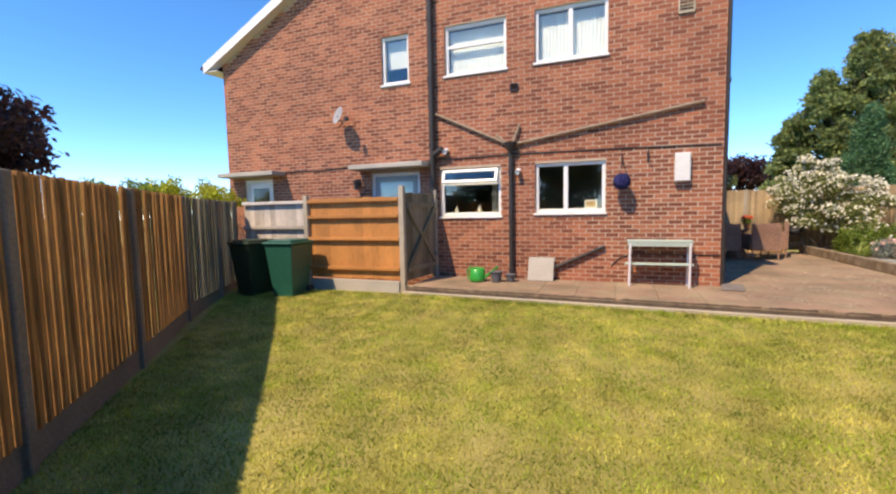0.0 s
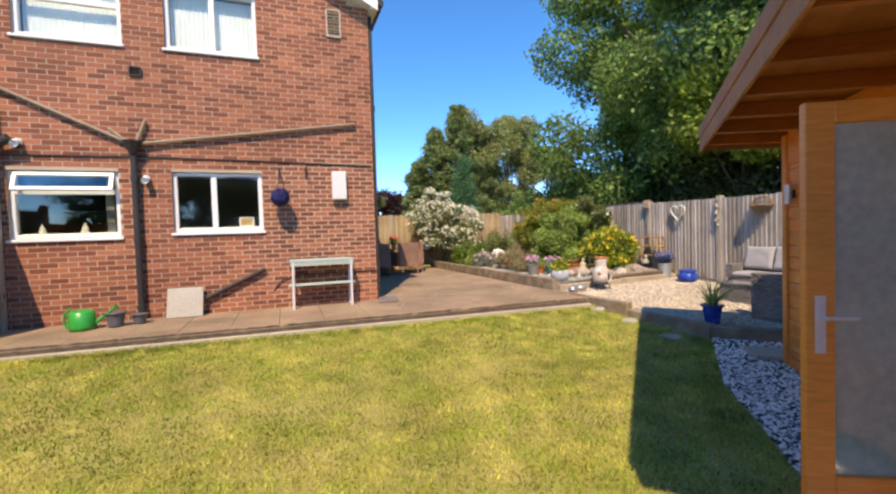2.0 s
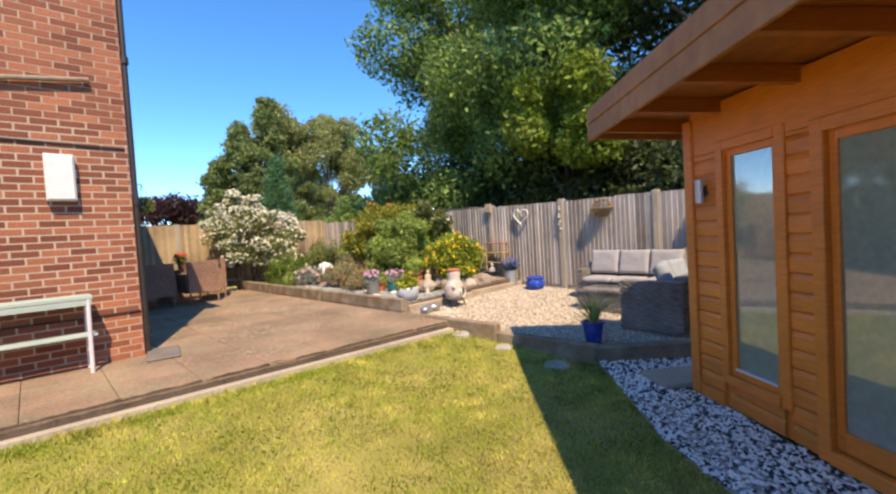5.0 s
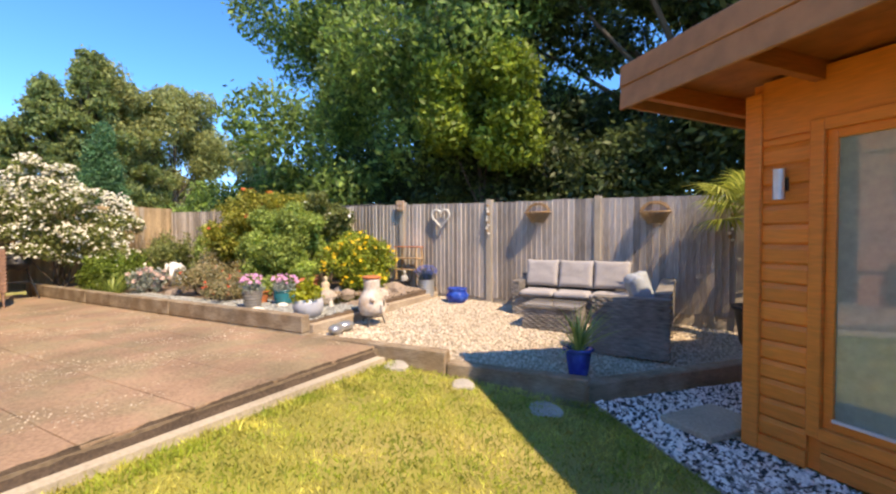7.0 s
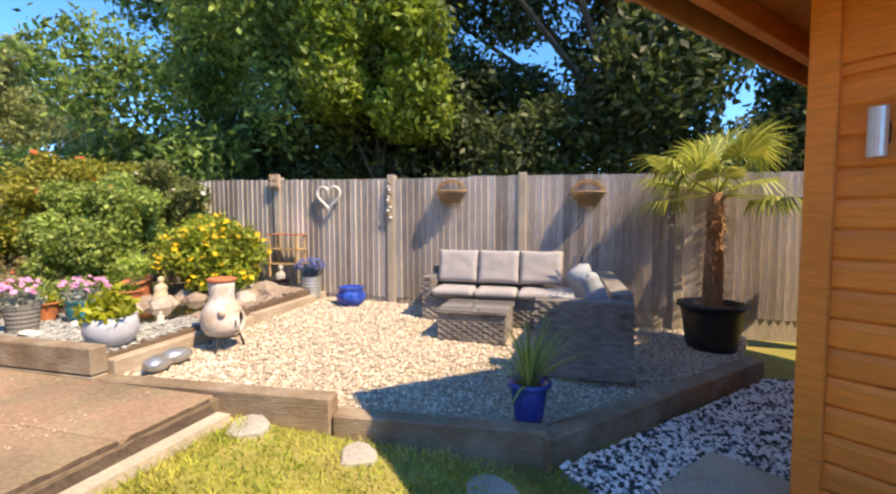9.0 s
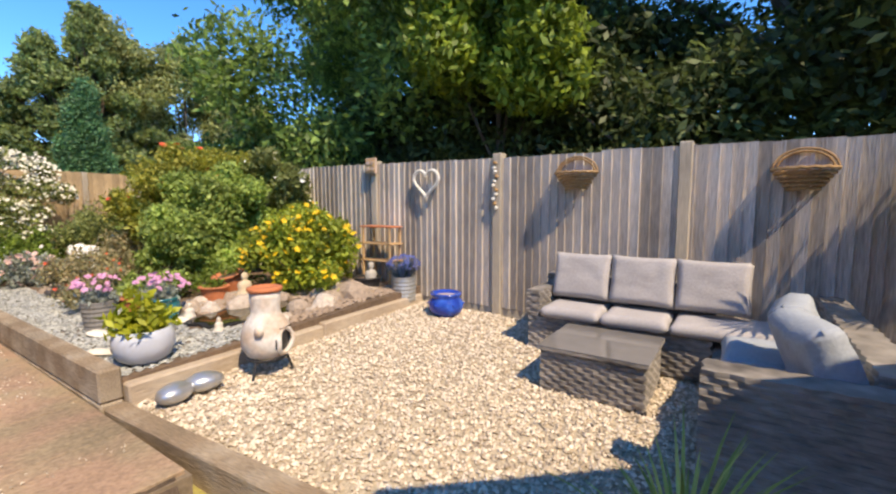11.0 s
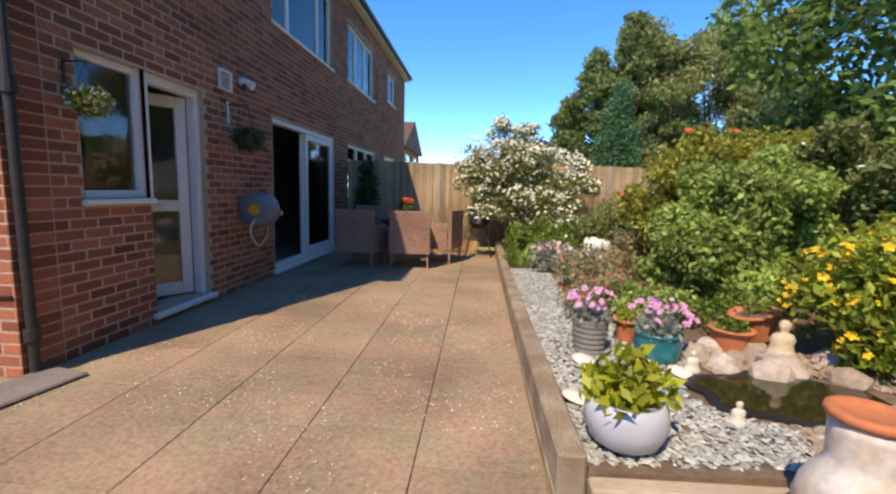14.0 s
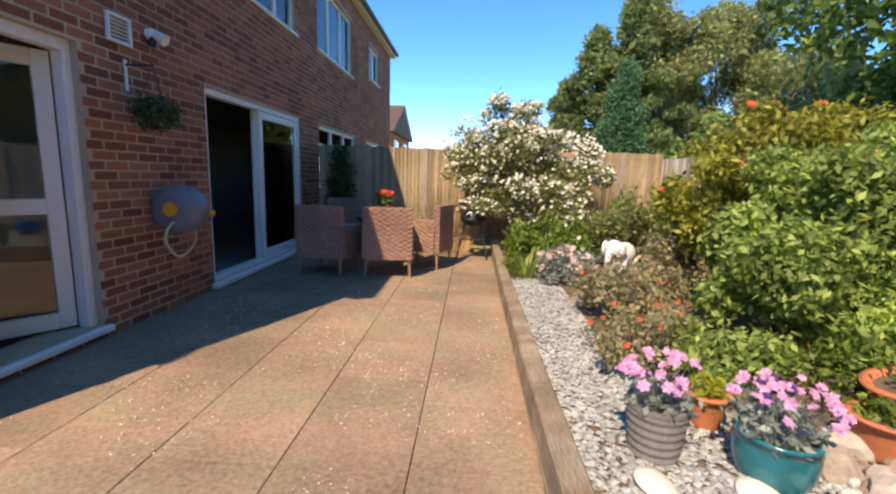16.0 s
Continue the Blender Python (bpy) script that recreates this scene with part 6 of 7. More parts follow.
petals("blossom", shell_points(rel, 60, 41), 0.035, FL["white"], t, 42)
# white rambler at the far end
bl = [((4.3, 14.2, 1.75), (0.7, 0.4, 0.5)), ((4.9, 14.1, 1.95), (0.75, 0.45, 0.55)), ((5.6, 14.2, 1.75), (0.7, 0.45, 0.5)), ((4.7, 13.9, 1.35), (0.7, 0.4, 0.45)), ((5.4, 13.9, 1.3), (0.65, 0.4, 0.45)), ((4.6, 14.4, 2.4), (0.55, 0.35, 0.35)), ((6.1, 14.5, 1.9), (0.5, 0.4, 0.4)), ((4.95, 14.4, 2.62), (0.4, 0.3, 0.2)), ((5.35, 14.3, 2.4), (0.45, 0.35, 0.25)), ((4.1, 14.3, 2.2), (0.4, 0.3, 0.3)), ((4.55, 14.4, 2.9), (0.3, 0.25, 0.2)), ((5.1, 14.4, 2.8), (0.3, 0.25, 0.18))]
t, rel = shrub("white_rambler", "sprawling rambling rose smothered in creamy white flowers", (4.95, 14.25, 0.56), bl, LEAF["ramb"], 17000, 0.034, 43, hollow=0.3)
petals("blossom", shell_points(rel, 3800, 44, -0.7), 0.03, FL["white"], t, 45)
rs_ = random.Random(46)
twig, tips = bmesh.new(), []
for k in range(26):
    a0 = Vector((rs_.uniform(-0.9, 0.9), rs_.uniform(-0.2, 0.3), rs_.uniform(1.2, 1.9)))
    way = Vector((rs_.uniform(-0.5, 0.6), rs_.uniform(-0.3, 0.2), rs_.uniform(0.35, 0.75)))
    last = a0
    for j in range(1, 6):
        q = a0 + way * (j / 5) + Vector((0, 0, -0.35 * (j / 5) ** 2))
        rod(twig, last, q, 0.006, 0.005, seg=4)
        last = q
        tips += [np.array(q + Vector((rs_.gauss(0, 0.05), rs_.gauss(0, 0.05), rs_.gauss(0, 0.05)))) for _ in range(5)]
tagged(part("arching_stems", twig, M["bark"], t), kind="stuff")
petals("blossom", tips, 0.028, FL["white"], t, 47)
# lower planting along the path
def low(label, x, y, r, h, leaf, n, size, seed, flower=None, fn=0, fs=0.03, name="border_plant"):
    b = bed_z(x, y)
    bl = [((x + r * 0.5 * math.cos(k * 2.1 + seed), y + r * 0.5 * math.sin(k * 2.1 + seed), b + h * 0.5), (r * 0.7, r * 0.7, h * 0.55)) for k in range(3)]
    t, rel = shrub(name, label, (x, y, b - 0.01), bl, LEAF[leaf], n, size, seed, "plant", 5, 0.2)
    if flower:
        petals("blossom", shell_points(rel, fn, seed + 1, 0.0), fs, FL[flower], t, seed + 2)
    return t
low("clump of fresh green leaves spilling over the sleeper wall", 4.95, 12.6, 0.4, 0.6, "mint", 3500, 0.035, 50)
low("clump of fresh green leaves with pale blooms", 5.5, 12.9, 0.45, 0.65, "mint", 3200, 0.035, 53, "white", 30, 0.03)
low("low pink-flowered plant among slate chippings", 5.25, 11.7, 0.28, 0.42, "grey", 1400, 0.025, 56, "blush", 60, 0.04)
low("airy sage-coloured plant with rusty seed heads", 5.55, 10.5, 0.42, 0.5, "sage", 2800, 0.026, 59, "red", 14, 0.02)
low("airy sage-coloured plant with pale stems", 6.25, 11.25, 0.42, 0.7, "sage", 4000, 0.026, 62, "white", 40, 0.02)
low("low rusty-green ground cover dotted with red flowers", 5.3, 9.6, 0.33, 0.40, "sage", 2400, 0.02, 65, "red", 22, 0.022)
low("low mossy green ground cover", 6.3, 9.2, 0.45, 0.28, "mint", 2200, 0.022, 68)
low("low green ground cover under the bushes", 5.75, 9.4, 0.4, 0.3, "rose", 1800, 0.03, 71)
low("low silver-leaved cushion plant among stones", 5.5, 12.1, 0.25, 0.3, "grey", 2000, 0.024, 74)
low("leafy green plant by the back fence", 6.4, 13.0, 0.55, 0.95, "ramb", 4200, 0.034, 77)
low("leafy green plant by the back fence", 6.9, 12.2, 0.5, 1.1, "rose", 4200, 0.036, 80)
dg = thing("dry_grass", "tall straw-coloured dead stems against the far fence", "plant", Matrix.Translation((6.4, 14.3, 0.58)))
spray("stems", 300, 1.5, 0.012, 62, 90, LEAF["straw"], dg, 83, 0.15, 0.6)
dg = thing("dry_grass", "straw-coloured dead stems beside the rambler", "plant", Matrix.Translation((3.7, 14.4, 0.44)))
spray("stems", 200, 1.3, 0.012, 62, 90, LEAF["straw"], dg, 84, 0.15, 0.45)
gr = thing("grass_clump", "fresh green strappy grass clump over the sleeper wall", "plant", Matrix.Translation((4.9, 12.1, 0.55)))
spray("leaves", 160, 0.5, 0.016, 35, 85, M["spike"], gr, 85, 0.5, 0.15)

# pots on the slate
white_glaze = material("white_blue_glaze", (0.47, 0.50, 0.56), 0.25, 0.9, 1.08, 3, 12, 0.03)
tealg = material("teal_glaze", (0.01, 0.16, 0.19), 0.22, 0.8, 1.2, 4, 15, 0.04)
ribg = material("ribbed_grey", (0.20, 0.185, 0.165), 0.7, 0.85, 1.15, 3, 25, 0.1)
z0 = 0.545
wp = thing("plant_pot", "round pale glazed pot with a lime-green leafy plant", "plant pot", Matrix.Translation((4.90, 7.50, z0)))
part("pot", lathe([(0, 0), (0.08, 0.0), (0.15, 0.05), (0.18, 0.12), (0.18, 0.18), (0.165, 0.235), (0.15, 0.24), (0.15, 0.22), (0, 0.2)], 28), white_glaze, wp, smooth=True)
tagged(leaf_cloud("leaves", [((-.05, 0, 0.28), (0.14, 0.13, 0.09)), ((0.07, 0.02, 0.27), (0.13, 0.13, 0.08)), ((0.0, 0.0, 0.36), (0.08, 0.08, 0.08))], 420, 0.042, LEAF["limeplant"], wp, 86, 0.3), kind="stuff")
gp = pot("plant_pot", "grey ribbed pot of pink carnations", 5.03, 8.68, z0 + 0.005, 0.125, 0.25, ribg, 0.8, 0.005, ribs=1)
tagged(leaf_cloud("leaves", [((0, 0, 0.27), (0.13, 0.13, 0.06))], 500, 0.022, LEAF["grey"], gp, 87, 0.1), kind="stuff")
petals("blossom", shell_points([((0.0, 0, 0.37), (0.17, 0.14, 0.09)), ((-0.06, -0.02, 0.34), (0.13, 0.11, 0.08))], 34, 88, -0.2), 0.026, FL["pink"], gp, 89, 6)
spray("stems", 90, 0.19, 0.006, 40, 88, LEAF["grey"], gp, 188, 0.2, 0.1, 0.24)
tp = pot("plant_pot", "teal glazed pot of pink carnations", 5.45, 8.55, z0 + 0.012, 0.15, 0.21, tealg, 0.82, 0.004, 0.012)
tagged(leaf_cloud("leaves", [((0, 0, 0.24), (0.15, 0.15, 0.07))], 700, 0.022, LEAF["grey"], tp, 90, 0.1), kind="stuff")
petals("blossom", shell_points([((0.0, 0, 0.34), (0.19, 0.15, 0.09)), ((0.06, -0.02, 0.32), (0.16, 0.12, 0.08))], 44, 91, -0.2), 0.026, FL["pink"], tp, 92, 6)
spray("stems", 120, 0.19, 0.006, 35, 88, LEAF["grey"], tp, 191, 0.2, 0.12, 0.2)
t1 = pot("plant_pot", "small terracotta pot with yellow-green seedlings", 5.37, 8.92, z0 + 0.012, 0.09, 0.18, terracotta, 0.75)
tagged(leaf_cloud("leaves", [((0, 0, 0.2), (0.09, 0.09, 0.06))], 200, 0.022, LEAF["limeplant"], t1, 93, 0.1), kind="stuff")
t2 = pot("plant_pot", "terracotta pot with low green growth", 6.02, 8.72, z0 + 0.03, 0.13, 0.19, terracotta, 0.75)
tagged(leaf_cloud("leaves", [((0, 0, 0.2), (0.11, 0.11, 0.05))], 260, 0.02, LEAF["mint"], t2, 94, 0.1), kind="stuff")
t3 = pot("plant_pot", "empty terracotta pot tilted among the plants", 6.33, 8.92, z0 + 0.08, 0.15, 0.22, terracotta, 0.72)
t3.matrix_world = t3.matrix_world @ Matrix.Rotation(radians(-14), 4, "Y")
zinc = material("ribbed_zinc", (0.42, 0.43, 0.42), 0.4, 0.85, 1.1, 4, 30, 0.05, metal=0.5)
lv = pot("plant_pot", "ribbed zinc pot of blue-violet lavender", 7.50, 7.42, 0.50, 0.14, 0.28, zinc, 0.95, 0.005, ribs=1)
spray("stems", 170, 0.27, 0.014, 45, 88, LEAF["lav"], lv, 95, 0.2, 0.12, 0.26)
petals("blossom", shell_points([((0, 0, 0.4), (0.18, 0.18, 0.12))], 120, 96, -0.2), 0.02, FL["violet"], lv, 97, 4)
pot("plant_pot", "dark plastic pot tucked behind the lavender", 7.25, 7.75, 0.60, 0.15, 0.18, M["black"], 0.85)

# rocks, shells, statues and the small pond
rock_m = material("garden_rock", (0.36, 0.27, 0.20), 0.9, 0.65, 1.25, 4, 30, 0.5, rand="object", spread=0.2, tint=(0.46, 0.40, 0.34))


def rock(x, y, z, sx, sy, sz, seed):
    bm = bmesh.new()
    bmesh.ops.create_icosphere(bm, subdivisions=2, radius=1)
    for v in bm.verts:
        k = 1 + 0.28 * noise.noise(v.co * 1.3 + Vector((seed, 0, 0))) + 0.1 * noise.noise(v.co * 3.5 + Vector((seed, 3, 0)))
        v.co = Vector((v.co.x * sx, v.co.y * sy, max(v.co.z, -0.4) * sz)) * k
    o = tagged(part("rock", bm, rock_m), "weathered tan garden rock in the bed", "rock", group="garden rocks")
    o.matrix_world = pose(x, y, z, 0, 0, seed * 47 % 360)
rr = random.Random(21)
for k, (x, y, s) in enumerate([(5.72, 8.62, .13), (5.82, 8.42, .10), (6.2, 8.45, .14), (6.45, 8.25, .12), (6.05, 8.3, .12), (6.7, 7.75, .16), (6.95, 7.68, .18), (7.2, 7.72, .15), (6.5, 7.62, .13), (6.3, 7.75, .12),
                               (6.75, 7.95, .14), (7.0, 7.95, .15), (5.62, 8.75, .09), (6.6, 8.55, .13), (5.3, 11.0, .12), (7.35, 7.9, .14), (6.15, 8.62, .12), (5.9, 8.75, .11)]):
    rock(x, y, bed_z(x, y) + 0.01, s * rr.uniform(.9, 1.3), s * rr.uniform(.8, 1.1), s * rr.uniform(.6, .9), k)
for k in range(34):
    x, y = rr.uniform(5.75, 7.45), rr.uniform(7.48, 8.75)
    if ((x - 6.0) / 0.62) ** 2 + ((y - 8.02) / 0.39) ** 2 > 1:
        q = rr.uniform(0.035, 0.085)
        rock(x, y, bed_z(x, y) + 0.012, q * rr.uniform(.9, 1.4), q, q * rr.uniform(.55, .95), 40 + k)
shell_m = material("shell_white", (0.74, 0.68, 0.58), 0.7, 0.9, 1.05, 5, 40, 0.1)
for x, y, a in ((4.95, 8.45, 30), (5.33, 8.42, -20), (5.52, 8.33, 40), (4.78, 7.9, 70)):
    o = tagged(part("scallop_shell", lathe([(0, 0.035), (0.05, 0.028), (0.085, 0.008), (0.088, 0.0), (0.05, 0.012), (0, 0.018)], 18), shell_m, smooth=True), "flat white shell lying on slate chippings", "shell", group="white shells")
    o.matrix_world = pose(x, y, z0 + 0.02, 12, 8, a)
stone_w = material("white_stone", (0.66, 0.60, 0.52), 0.85, 0.8, 1.1, 6, 40, 0.2)


def figure(x, y, z, s, label, mat):
    prof = [(0, 0), (0.5, 0.0), (0.55, 0.15), (0.42, 0.35), (0.36, 0.55), (0.40, 0.75), (0.30, 0.92), (0.13, 1.0), (0.15, 1.08), (0.2, 1.2), (0.17, 1.34), (0.08, 1.42), (0, 1.44)]
    bm = lathe([(r * s, h * s) for r, h in prof], 14, wobble=0.04 * s)
    tagged(part("statue", bm, mat, smooth=True), label, "statue").matrix_world = Matrix.Translation((x, y, z)) @ Matrix.Diagonal((1, 0.75, 1, 1))
figure(5.60, 8.36, z0 + 0.02, 0.10, "small seated white stone statue", stone_w)
figure(5.52, 7.72, z0 + 0.02, 0.085, "pale reclining stone statue beside the pond", stone_w)
figure(6.22, 8.50, z0 + 0.08, 0.19, "weathered cream stone statue among rocks", material("cream_stone", (0.60, 0.48, 0.32), 0.9, 0.8, 1.1, 5, 40, 0.3))
figure(7.28, 7.72, 0.66, 0.20, "grey seated stone statue on a rock", M["concrete"])
figure(5.78, 6.98 + 0.42, 0.56, 0.08, "small grey stone statue beside the chiminea", M["concrete"])
bm = bmesh.new()
for c, r in (((0, 0, 0.26), (0.2, 0.13, 0.15)), ((-0.2, 0, 0.34), (0.11, 0.1, 0.11)), ((-0.2, 0.12, 0.34), (0.06, 0.03, 0.09)), ((-0.2, -0.12, 0.34), (0.06, 0.03, 0.09))):
    bmesh.ops.create_uvsphere(bm, u_segments=14, v_segments=8, radius=1, matrix=Matrix.Translation(c) @ Matrix.Diagonal((*r, 1)))
for x in (-0.12, 0.12):
    for y in (-0.07, 0.07):
        rod(bm, (x, y, 0), (x, y, 0.22), 0.055, seg=10)
rod(bm, (-0.29, 0, 0.32), (-0.34, 0, 0.1), 0.04, 0.022)
tagged(part("elephant_statue", bm, material("white_paint_stone", (0.80, 0.79, 0.77), 0.7, 0.9, 1.05, 4, 30, 0.1), smooth=True), "white stone elephant statue in the bed", "statue").matrix_world = pose(6.05, 12.2, 0.60, 0, 0, 40)
pond_m = material("pond_water", (0.032, 0.028, 0.011), 0.05, 0.8, 1.2, 2, 8, 0.05, spec=0.7)
liner = M["black"]
def oval(x, y, rx, ry, z, n=26, rot=0.0, seed=0):
    return [(x + (rx * math.cos(k * math.tau / n)) * (1 + 0.12 * math.sin(k * 1.3 + seed)) * math.cos(rot) - ry * math.sin(k * math.tau / n) * math.sin(rot),
             y + rx * math.cos(k * math.tau / n) * math.sin(rot) + ry * math.sin(k * math.tau / n) * (1 + 0.1 * math.sin(k * 2.1)) * math.cos(rot)) for k in range(n)]
pond = tagged(prism(oval(6.0, 8.02, 0.50, 0.27, 0), 0.40, 0.596, pond_m, "pond"), "small still garden pond with murky green water", "pond", kind="structure")
prism(oval(6.0, 8.02, 0.56, 0.33, 0), 0.40, 0.590, liner, "pond_liner", pond)

# ---- things on the patio ----
M["brown_rattan"] = material("brown_rattan", (0.36, 0.21, 0.15), 0.7, 0.65, 1.3, 2, 20, 0.3)


def armchair():
    t = thing("rattan_armchair", "brown woven rattan armchair on thin legs", "chair", group="patio chairs")
    woven("seat_base", (-0.28, -0.28, 0.24), (0.28, 0.26, 0.42), t, M["brown_rattan"])
    bk = woven("backrest", (-0.31, 0.22, 0.24), (0.31, 0.31, 0.90), t, M["brown_rattan"])
    woven("arm", (-0.33, -0.28, 0.24), (-0.26, 0.24, 0.64), t, M["brown_rattan"])
    woven("arm", (0.26, -0.28, 0.24), (0.33, 0.24, 0.64), t, M["brown_rattan"])
    for x in (-0.27, 0.27):
        for y in (-0.24, 0.26):
            part("leg", rod(bmesh.new(), (x * 1.05, y * 1.05, 0.0), (x, y, 0.26), 0.014, 0.02, seg=8), M["brown_rattan"], t)
    part("seat_pad", bx((-0.25, -0.26, 0.425), (0.25, 0.21, 0.48), 0.02), M["cushion"], t, "thin grey seat pad")
    return t
ch = armchair()
ch.matrix_world = pose(2.35, 12.45, PATIO, 0, 0, 170)
copy_thing(ch, pose(3.12, 12.5, PATIO, 0, 0, 188))
copy_thing(ch, pose(3.55, 13.15, PATIO, 0, 0, 255))
copy_thing(ch, pose(2.2, 13.75, PATIO, 0, 0, 15))
dt = thing("dining_table", "round brown rattan table with a glass top among chairs", "table", Matrix.Translation((2.75, 13.2, PATIO)))
part("glass_top", lathe([(0, 0.72), (0.5, 0.72), (0.505, 0.726), (0.5, 0.732), (0, 0.732)], 36), M["table_glass"], dt)
part("pedestal", lathe([(0, 0.0), (0.28, 0.0), (0.24, 0.06), (0.16, 0.3), (0.18, 0.6), (0.3, 0.715), (0, 0.715)], 20), M["brown_rattan"], dt)
fv = pot("flower_pot", "potted red geranium on the patio table", 2.95, 13.1, PATIO + 0.735, 0.08, 0.13, terracotta, 0.75)
tagged(leaf_cloud("leaves", [((0, 0, 0.2), (0.11, 0.11, 0.08))], 240, 0.03, LEAF["mint"], fv, 101, 0.2), kind="stuff")
petals("blossom", shell_points([((0, 0, 0.27), (0.11, 0.11, 0.07))], 60, 102, 0.0), 0.03, FL["red"], fv, 103, 6)
tt = pot("plant_pot", "tall dark evergreen in a black pot by the wall", 1.95, 14.25, PATIO, 0.2, 0.36, M["black"], 0.8)
tagged(leaf_cloud("leaves", [((0, 0, 0.6 + 0.24 * k), (0.30 - 0.04 * k, 0.30 - 0.04 * k, 0.22)) for k in range(5)], 5000, 0.035, LEAF["dark"], tt, 104, 0.2), kind="stuff")

bq = thing("barbecue", "small black kettle barbecue on a folding stand", "barbecue", Matrix.Translation((4.22, 13.85, PATIO)))
part("bowl", lathe([(0, 0.52), (0.12, 0.54), (0.19, 0.62), (0.2, 0.66), (0, 0.66)], 22), M["black"], bq, smooth=True)
part("lid", lathe([(0.205, 0.665), (0.19, 0.74), (0.12, 0.80), (0, 0.82)], 22), M["black"], bq, smooth=True)
part("badge", lathe([(0, 0), (0.028, 0.0), (0.028, 0.006), (0, 0.006)], 14), M["steel"], bq).matrix_basis = Matrix.Translation((-0.02, -0.175, 0.74)) @ Matrix.Rotation(radians(65), 4, "X")
for s in (-1, 1):
    part("leg", rod(bmesh.new(), (s * 0.24, -0.15, 0), (s * 0.12, 0.05, 0.6), 0.012, seg=8), M["dark_metal"], bq)
    part("leg", rod(bmesh.new(), (s * 0.24, 0.2, 0), (s * 0.12, -0.05, 0.6), 0.012, seg=8), M["dark_metal"], bq)
part("shelf", bx((-0.22, -0.04, 0.3), (0.22, 0.06, 0.315), 0.003), M["dark_metal"], bq)
pl = thing("trough_planter", "low tan trough against the far fence", "planter", Matrix.Translation((3.3, 14.45, PATIO)))
bm = bx((0, -0.12, 0), (0.9, 0.12, 0.26), 0.01)
part("trough", bm, pale, pl)
part("soil", bx((0.02, -0.1, 0.262), (0.88, 0.1, 0.27)), M["soil"], pl)


def hanging_basket(m, label, leaf, n, flower, seed, colour):
    t = thing("hanging_basket", label, "hanging basket", m)
    part("wall_bracket", bx((-0.015, -0.012, -0.1), (0.015, 0, 0.14), 0.003), M["upvc"] if colour else M["dark_metal"], t)
    part("arm", rod(bmesh.new(), (0, -0.01, 0.1), (0, -0.24, 0.1), 0.008), M["dark_metal"], t)
    bm = bmesh.new()
    for k in range(3):
        a = k * math.tau / 3
        rod(bm, (0.13 * math.cos(a), -0.23 + 0.13 * math.sin(a), -0.24), (0, -0.23, 0.09), 0.004, seg=5)
    part("chain", bm, M["dark_metal"], t)
    b = part("bowl", lathe([(0, -0.14), (0.08, -0.11), (0.135, 0.0), (0.12, 0.0), (0, -0.02)], 16), M["dark_metal"], t)
    b.location = (0, -0.23, -0.25)
    tagged(leaf_cloud("leaves", [((0, -0.23, -0.24), (0.17, 0.17, 0.12)), ((0, -0.23, -0.3), (0.16, 0.16, 0.1))], n, 0.022, LEAF[leaf], t, seed, 0.3), kind="stuff")
    if flower:
        petals("blossom", shell_points([((0, -0.23, -0.25), (0.18, 0.18, 0.13))], 60, seed + 1, -0.4), 0.016, FL[flower], t, seed + 2)
    return t
EZ = Matrix.Rotation(radians(90), 4, "Z")
hanging_basket(Matrix.Translation((HX + 0.005, 8.43, 2.37)) @ EZ @ Matrix.Scale(0.72, 4), "small leafy hanging basket with tiny white flowers", "ramb", 1500, "white", 111, 0)
hanging_basket(Matrix.Translation((HX + 0.005, 10.34, 2.42)) @ EZ, "dark hanging basket on a white bracket in shade", "dark", 1500, None, 115, 1)

hr = thing("hose_reel", "grey wall-mounted hose reel with yellow fittings", "hose reel", Matrix.Translation((HX + 0.01, 10.60, 1.32)) @ EZ)
greyp = material("grey_plastic", (0.16, 0.18, 0.22), 0.45, 0.85, 1.15, 3, 20, 0.03)
yel = material("yellow_plastic", (0.75, 0.38, 0.02), 0.4, 0.9, 1.1, 3, 20, 0.02)
part("back_plate", bx((-0.1, -0.03, -0.1), (0.1, 0, 0.2), 0.006), greyp, hr)
d_ = part("drum", lathe([(0, -0.12), (0.16, -0.12), (0.2, -0.1), (0.21, 0.0), (0.2, 0.1), (0.16, 0.12), (0, 0.12)], 22), greyp, hr, smooth=True)
d_.matrix_basis = Matrix.Translation((0, -0.2, 0.05)) @ Matrix.Rotation(radians(90), 4, "Y")
part("cap", rod(bmesh.new(), (-0.155, -0.2, 0.06), (-0.125, -0.2, 0.06), 0.06, seg=16), yel, hr, "yellow hub cap")
part("nozzle", rod(bmesh.new(), (0.16, -0.28, 0.02), (0.26, -0.34, 0.0), 0.02, 0.03), yel, hr, "yellow hose nozzle")
bm = bmesh.new()
hp = [(-0.02 + 0.19 * math.cos(k * math.tau / 20 * 1.15 + 1.2), -0.2 - 0.012 * math.sin(k), -0.20 + 0.17 * math.sin(k * math.tau / 20 * 1.15 + 1.2)) for k in range(21)]
for a, b in zip(hp, hp[1:]):
    rod(bm, a, b, 0.013, seg=6)
part("hose", bm, material("hose_green", (0.55, 0.50, 0.34), 0.6, 0.9, 1.1, 3, 20, 0.02), hr, "drooping loop of hose")
mat_ = thing("door_mat", "worn grey-brown mat at the corner of the house", "mat", pose(1.52, 7.82, PATIO + 0.003, 0, 0, 80))
part("mat", bx((-0.32, -0.2, 0), (0.3, 0.12, 0.025), 0.01), material("mat_grey", (0.20, 0.17, 0.15), 0.95, 0.7, 1.2, 3, 40, 0.4), mat_)
